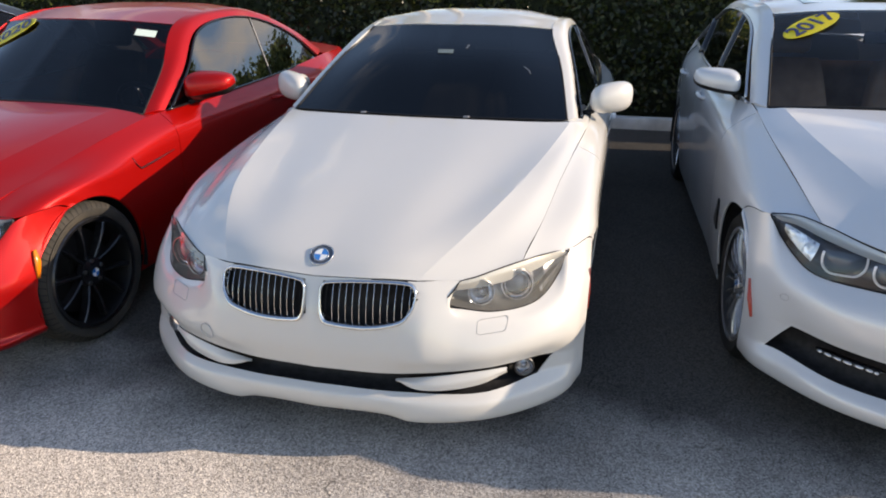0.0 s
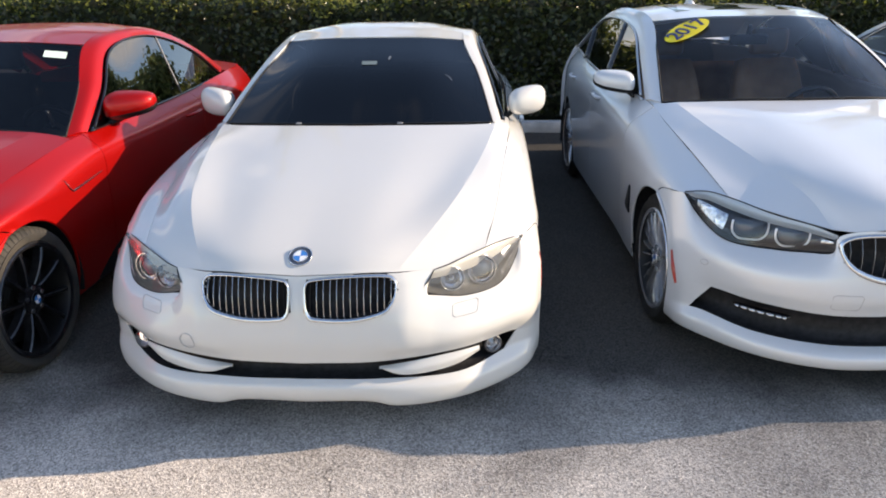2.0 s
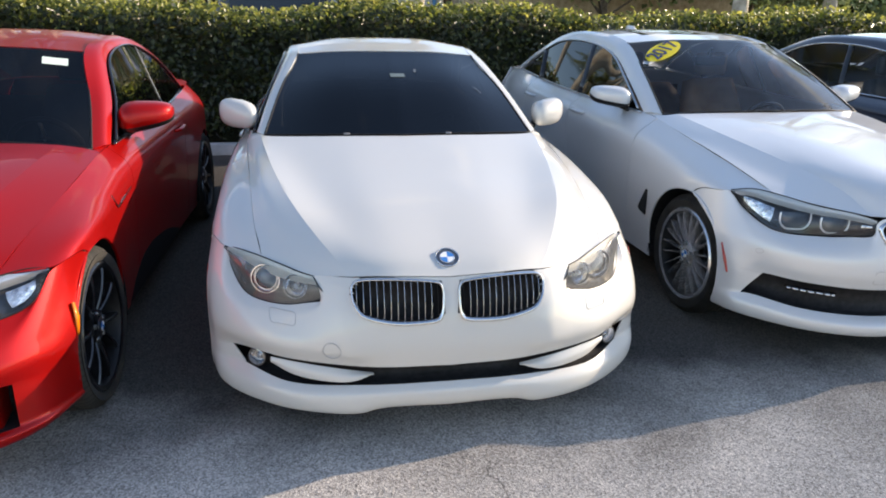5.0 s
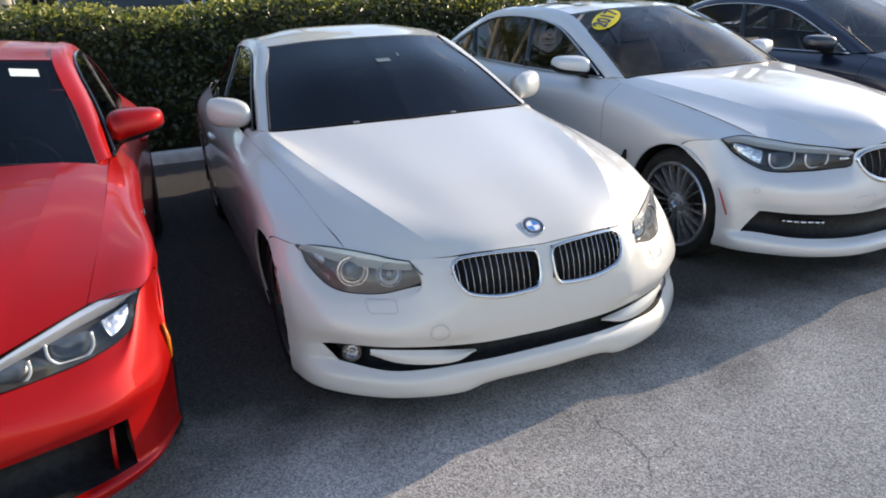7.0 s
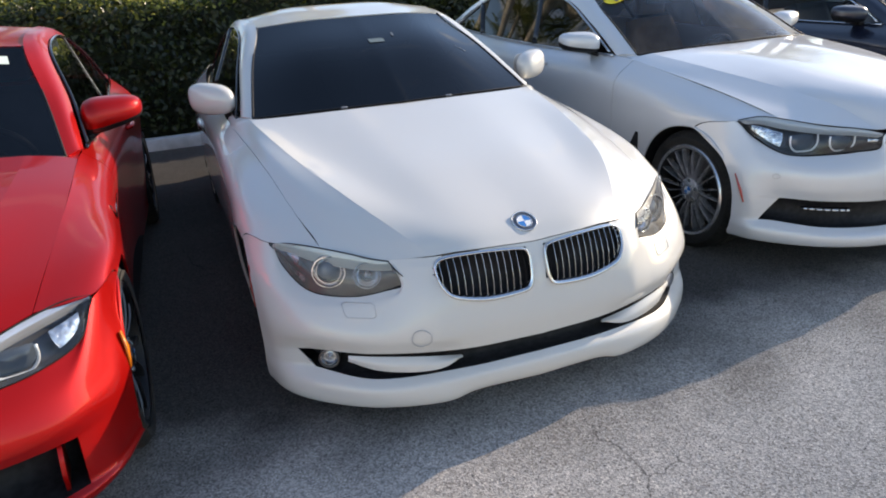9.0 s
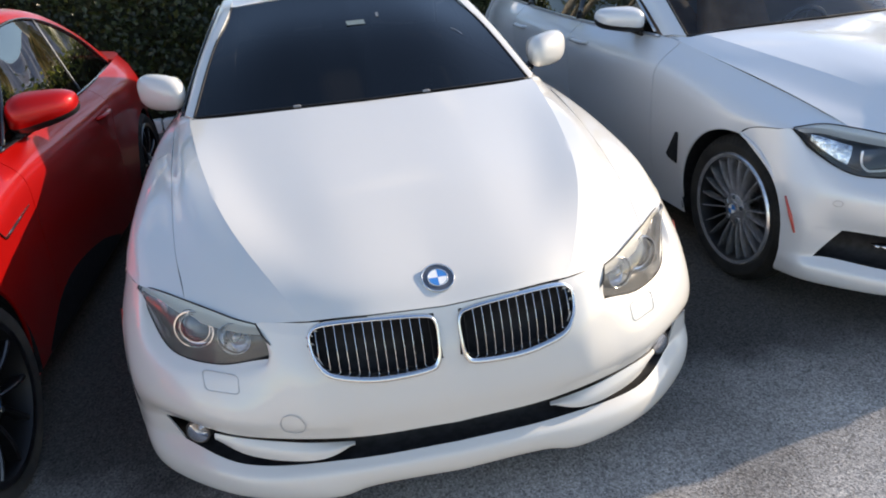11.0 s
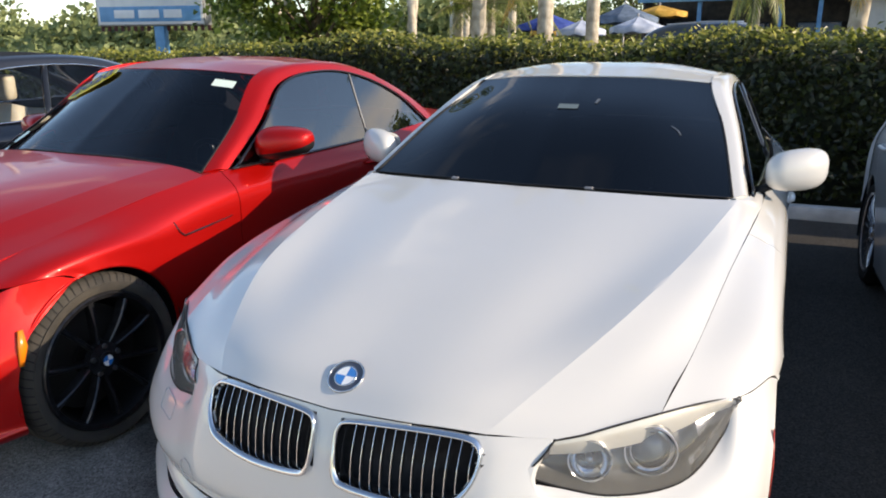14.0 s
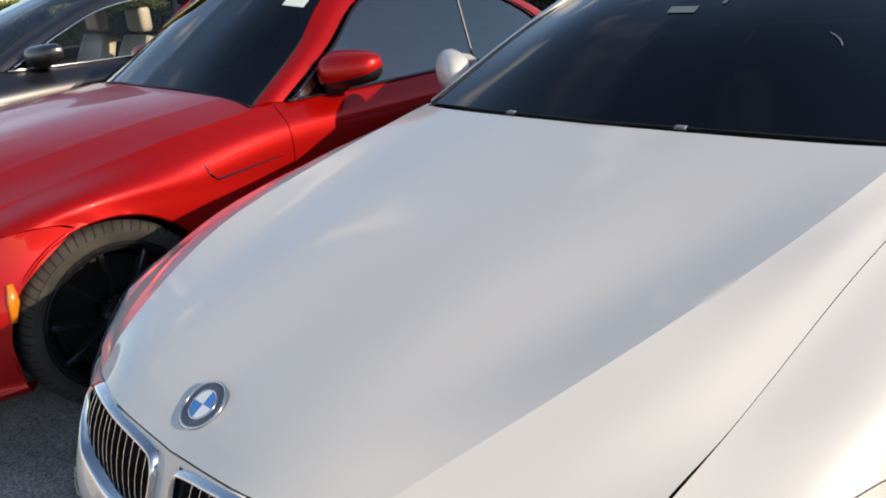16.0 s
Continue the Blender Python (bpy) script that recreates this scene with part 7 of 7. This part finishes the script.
def words(text, size, m, mat, parent, name="lettering", depth=0.01):
    cu = bpy.data.curves.new(name, "FONT")
    cu.body, cu.size, cu.align_x, cu.align_y, cu.extrude = text, size, "CENTER", "CENTER", depth
    tmp = bpy.data.objects.new(name, cu)
    scene.collection.objects.link(tmp)
    me = bpy.data.meshes.new_from_object(tmp.evaluated_get(bpy.context.evaluated_depsgraph_get()))
    bpy.data.objects.remove(tmp)
    me.transform(m)
    me.materials.clear()
    me.materials.append(mat)
    o = new(name, me)
    o.parent = parent
    return o


sign = new("roadside_sign")
tagged(sign, "white letter board with a blue strip on a blue post", "sign")
bm = bmesh.new()
box(bm, (-1.61, -0.16, 2.34), (1.61, 0.20, 5.6), 0.03)
part("cabinet", bm, GREYMETAL, sign)
bm = bmesh.new()
box(bm, (-1.56, -0.178, 2.38), (1.56, -0.158, 5.50), 0.004)
part("letter_board", bm, SIGNWHITE, sign)
bm = bmesh.new()
box(bm, (-1.49, -0.190, 2.45), (1.49, -0.174, 2.84), 0.004)
strip = part("blue_strip", bm, BLUE, sign)
for x0, x1 in ((-1.05, -0.45), (-0.32, 0.29), (0.43, 0.95)):
    bm = bmesh.new()
    box(bm, (x0, -0.198, 2.54), (x1, -0.188, 2.75), 0.003)
    part("lettering_bar", bm, SIGNWHITE, strip)
up = Matrix.Rotation(radians(90), 4, "X")
for x0, x1, z in ((-1.05, -0.86, 3.34), (-1.0, -0.40, 3.62), (-0.25, 0.30, 3.62), (0.45, 1.05, 3.62)):
    bm = bmesh.new()
    box(bm, (x0, -0.186, z), (x1, -0.176, z + 0.14), 0.003)
    part("lettering_bar", bm, PLASTIC, sign)
for k in range(17):                 # short tabs that hang under the cabinet
    bm = bmesh.new()
    box(bm, (-1.62 + 0.2 * k, -0.02, 2.21), (-1.53 + 0.2 * k, 0.02, 2.345), 0.008)
    part("pennant", bm, material_once("maroon_tab", (0.10, 0.03, 0.035), 0.7), sign)
words("SALTY BRING THE", 0.20, Matrix.Translation((0.10, -0.182, 3.41)) @ up, PLASTIC, sign)
words("TEQUILA", 0.20, Matrix.Translation((-0.12, -0.182, 3.15)) @ up, PLASTIC, sign)
bm = bmesh.new()
box(bm, (0.04, -0.10, -0.05), (0.33, 0.12, 2.36), 0.02)
part("post", bm, BLUE, sign)
sign.matrix_world = pose(-14.9, 14.05, -0.15, 0, 0, 14)

arrow = new("arrow_sign")
tagged(arrow, "small black and white arrow sign on a post", "sign")
bm = bmesh.new()
box(bm, (-0.46, -0.02, 1.80), (0.46, 0.0, 2.12), 0.004)
part("plate", bm, PLASTIC, arrow)
bm = bmesh.new()
vs = [bm.verts.new((x, -0.026, z)) for x, z in ((-0.42, 1.87), (0.12, 1.87), (0.12, 1.83), (0.42, 1.96), (0.12, 2.09), (0.12, 2.05), (-0.42, 2.05))]
bm.faces.new(vs)
part("arrow", bm, SIGNWHITE, arrow, "", False, thick=0.003)
bm = bmesh.new()
tube(bm, [(0, 0.03, -0.05), (0, 0.03, 1.0), (0, 0.03, 2.1)], 0.03, 8)
part("post", bm, GREYMETAL, arrow)
arrow.matrix_world = pose(-19.0, 10.2, 0, 0, 0, 40)
bm = bmesh.new()
tube(bm, [(0, 0, -0.05), (-0.02, 0, 2.0), (-0.12, 0, 5.5)], [0.14, 0.12, 0.1], 12)
wp = part("utility_pole", bm, SIGNWHITE)
tagged(wp, "pale round pole beside the road", "pole")
wp.matrix_world = pose(-17.6, 10.6, 0)

# ---- restaurant ----
ROOFMETAL = vary(material("pale_metal_roof", (0.62, 0.55, 0.55), 0.45, 0.3), (0.54, 0.47, 0.47), (0.68, 0.62, 0.62), 3)
STUCCO = vary(material("white_stucco", (0.70, 0.68, 0.64), 0.9), (0.62, 0.60, 0.56), (0.76, 0.74, 0.70), 3, bump=0.3, bump_scale=40)
SANDY = vary(material("sandy_wall", (0.48, 0.37, 0.24), 0.9), (0.38, 0.28, 0.17), (0.58, 0.46, 0.31), 5, bump=0.4, bump_scale=20)
# dark wall colour, painted for the gloom in the openings under the roof
GLOOM = vary(material("porch_gloom", (0.05, 0.045, 0.04), 0.8), (0.03, 0.028, 0.026), (0.08, 0.07, 0.06), 4)
house = new("restaurant")
tagged(house, "low restaurant with a pale metal roof and blue posts", "building")
bm = bmesh.new()
g = np.array([[(x, y, z) for x in np.linspace(-4.2, 11, 12)] for y, z in ((26.6, 3.32), (28.4, 4.75), (30.5, 6.4))])
grid_bm(bm, g, out=(0, 29, 0))
roof = part("roof", bm, ROOFMETAL, house, thick=0.08, smooth=False)
for x in np.arange(-4.1, 11, 0.62):
    bm = bmesh.new()
    tube(bm, [(x, 26.58, 3.36), (x, 28.4, 4.80), (x, 30.5, 6.45)], 0.035, 6)
    part("roof_seam", bm, SIGNWHITE, roof)
bm = bmesh.new()
box(bm, (-4.25, 26.48, 3.16), (11.0, 26.58, 3.36), 0.01)
part("fascia", bm, BLUE, house)
for x in (-2.14, 0.46, 1.67, 4.6, 7.6, 10.6):
    bm = bmesh.new()
    box(bm, (x - 0.07, 26.65, -0.05), (x + 0.07, 26.80, 3.2), 0.01)
    part("porch_post", bm, BLUE, house)
bm = bmesh.new()
box(bm, (-4.0, 29.0, -0.05), (11.0, 29.2, 4.6))
part("back_wall", bm, GLOOM, house)
bm = bmesh.new()
box(bm, (-4.1, 26.7, -0.05), (-3.9, 29.2, 3.2))
part("side_wall", bm, GLOOM, house)
bm = bmesh.new()
box(bm, (3.0, 27.0, -0.05), (5.0, 29.0, 3.18), 0.01)
part("front_wall", bm, STUCCO, house)
for x0, x1 in ((-3.6, -2.5), (-1.6, 0.1), (1.0, 2.6)):
    bm = bmesh.new()
    box(bm, (x0, 28.93, 1.1), (x1, 28.99, 2.5), 0.01)
    part("window", bm, GLOSSBLACK, house)
annex = new("annex")
tagged(annex, "sandy textured wall of a low annex", "building")
bm = bmesh.new()
box(bm, (5.2, 24.0, -0.05), (16, 26.3, 3.6), 0.02)
part("wall", bm, SANDY, annex)
bm = bmesh.new()
box(bm, (5.1, 23.9, 3.6), (16.1, 26.4, 3.75), 0.02)
part("parapet", bm, STUCCO, annex)


def parasol(x, y, z, r, drop, mat, label):
    root = new("parasol")
    tagged(root, label, "parasol", "parasols on the terrace")
    for k in range(8):
        bm = bmesh.new()
        a0, a1 = 2 * math.pi * k / 8, 2 * math.pi * (k + 1) / 8
        rows = []
        for f in (0.02, 0.35, 0.7, 1.0):
            rows.append([(r * f * math.cos(a), r * f * math.sin(a), z - drop * f ** 0.9 - 0.05 * f * math.sin(math.pi * (a - a0) / (a1 - a0))) for a in np.linspace(a0, a1, 5)])
        rows.append([(p[0], p[1], p[2] - 0.14) for p in rows[-1]])
        grid_bm(bm, np.array(rows), out=(0, 0, 0))
        part("canopy_panel", bm, mat, root, "", thick=0.006)
    bm = bmesh.new()
    tube(bm, [(0, 0, -0.05), (0, 0, z / 2), (0, 0, z + 0.08)], 0.03, 8)
    part("pole", bm, GREYMETAL, root)
    root.matrix_world = pose(x, y, 0)


CANVAS_BLUE = vary(material("blue_canvas", (0.02, 0.05, 0.28), 0.8), (0.015, 0.04, 0.22), (0.03, 0.07, 0.34), 6)
CANVAS_GREY = vary(material("slate_canvas", (0.10, 0.15, 0.22), 0.8), (0.08, 0.12, 0.18), (0.13, 0.18, 0.26), 6)
CANVAS_PALE = vary(material("pale_canvas", (0.45, 0.50, 0.62), 0.8), (0.38, 0.43, 0.55), (0.52, 0.57, 0.68), 6)
CANVAS_GOLD = vary(material("golden_canvas", (0.55, 0.30, 0.04), 0.8), (0.45, 0.24, 0.03), (0.62, 0.36, 0.06), 6)
parasol(-6.8, 24.0, 2.78, 1.15, 0.42, CANVAS_BLUE, "dark blue parasol on the terrace")
parasol(-4.0, 23.0, 2.95, 1.05, 0.45, CANVAS_GREY, "slate blue parasol on the terrace")
parasol(-3.2, 21.0, 2.46, 0.80, 0.30, CANVAS_PALE, "pale blue parasol on the terrace")
parasol(-5.0, 21.5, 2.42, 0.75, 0.30, CANVAS_PALE, "pale blue parasol on the terrace")
parasol(-3.4, 26.0, 3.05, 0.95, 0.25, CANVAS_GOLD, "golden yellow parasol on the terrace")
parasol(-7.3, 26.5, 2.5, 0.95, 0.25, CANVAS_GOLD, "golden yellow parasol on the terrace")

# parked van behind the hedge
van = new("van")
tagged(van, "dark grey van parked across the hedge", "car")
secs = [(-2.2, 1.20, 0.82), (-1.95, 1.80, 0.80), (-1.5, 2.06, 0.74), (-0.5, 2.13, 0.72), (0.3, 2.10, 0.72), (0.75, 1.95, 0.74), (1.35, 1.45, 0.80), (2.2, 1.28, 0.84), (2.5, 0.95, 0.82)]
rows = []
for x, z, w in secs:
    rows.append([(x, -0.92, 0.35), (x, -0.95, 0.9), (x, -w - 0.06, z - 0.18), (x, -w + 0.12, z), (x, 0, z + 0.03), (x, w - 0.12, z), (x, w + 0.06, z - 0.18), (x, 0.95, 0.9), (x, 0.92, 0.35)])
bm = bmesh.new()
g = loft(rows, 30, 40)
grid_bm(bm, g, out=(0, 0, 0.8))
part("body", bm, paint("van_grey_paint", (0.06, 0.075, 0.09), 0.4, 0.35), van, thick=0.01)
for s in (-1, 1):
    bm = bmesh.new()
    rowsw = [[(-1.7, s * 0.90, 1.75), (-0.5, s * 0.86, 1.92), (0.5, s * 0.86, 1.90), (0.95, s * 0.90, 1.62)], [(-1.9, s * 0.985, 1.30), (-0.5, s * 0.985, 1.30), (0.5, s * 0.985, 1.28), (1.2, s * 0.985, 1.26)]]
    grid_bm(bm, loft(rowsw, 20, 6), out=(0, 0, 1.5))
    part("side_window", bm, GLOSSBLACK, van, thick=0.01)
    bm = bmesh.new()
    tube(bm, [(-1.4, s * 0.62, 2.12), (-0.4, s * 0.62, 2.18), (0.4, s * 0.62, 2.16)], 0.02, 8)
    part("roof_rail", bm, SATIN, van)
    for x in (-1.4, 1.5):
        bm = bmesh.new()
        lathe(bm, [(s * 0.72, 0.05), (s * 0.72, 0.34), (s * 0.92, 0.34), (s * 0.93, 0.24), (s * 0.91, 0.05)], 32, "y", (x, 0, 0.34), closed=True)
        bmesh.ops.recalc_face_normals(bm, faces=bm.faces[:])
        part("wheel", bm, RUBBER, van, edge=30)
van.matrix_world = pose(-0.6, 19.0, 0)

# lamp post
bm = bmesh.new()
tube(bm, [(0, 0, -0.05), (0, 0, 4), (0, 0, 8.0), (0.25, -0.1, 8.3), (1.0, -0.3, 8.4)], [0.09, 0.075, 0.06, 0.05, 0.05], 10)
lp = part("street_lamp", bm, SIGNWHITE)
tagged(lp, "slim white lamp post between the palms", "lamp post")
lp.matrix_world = pose(-9.57, 22.0, 0)
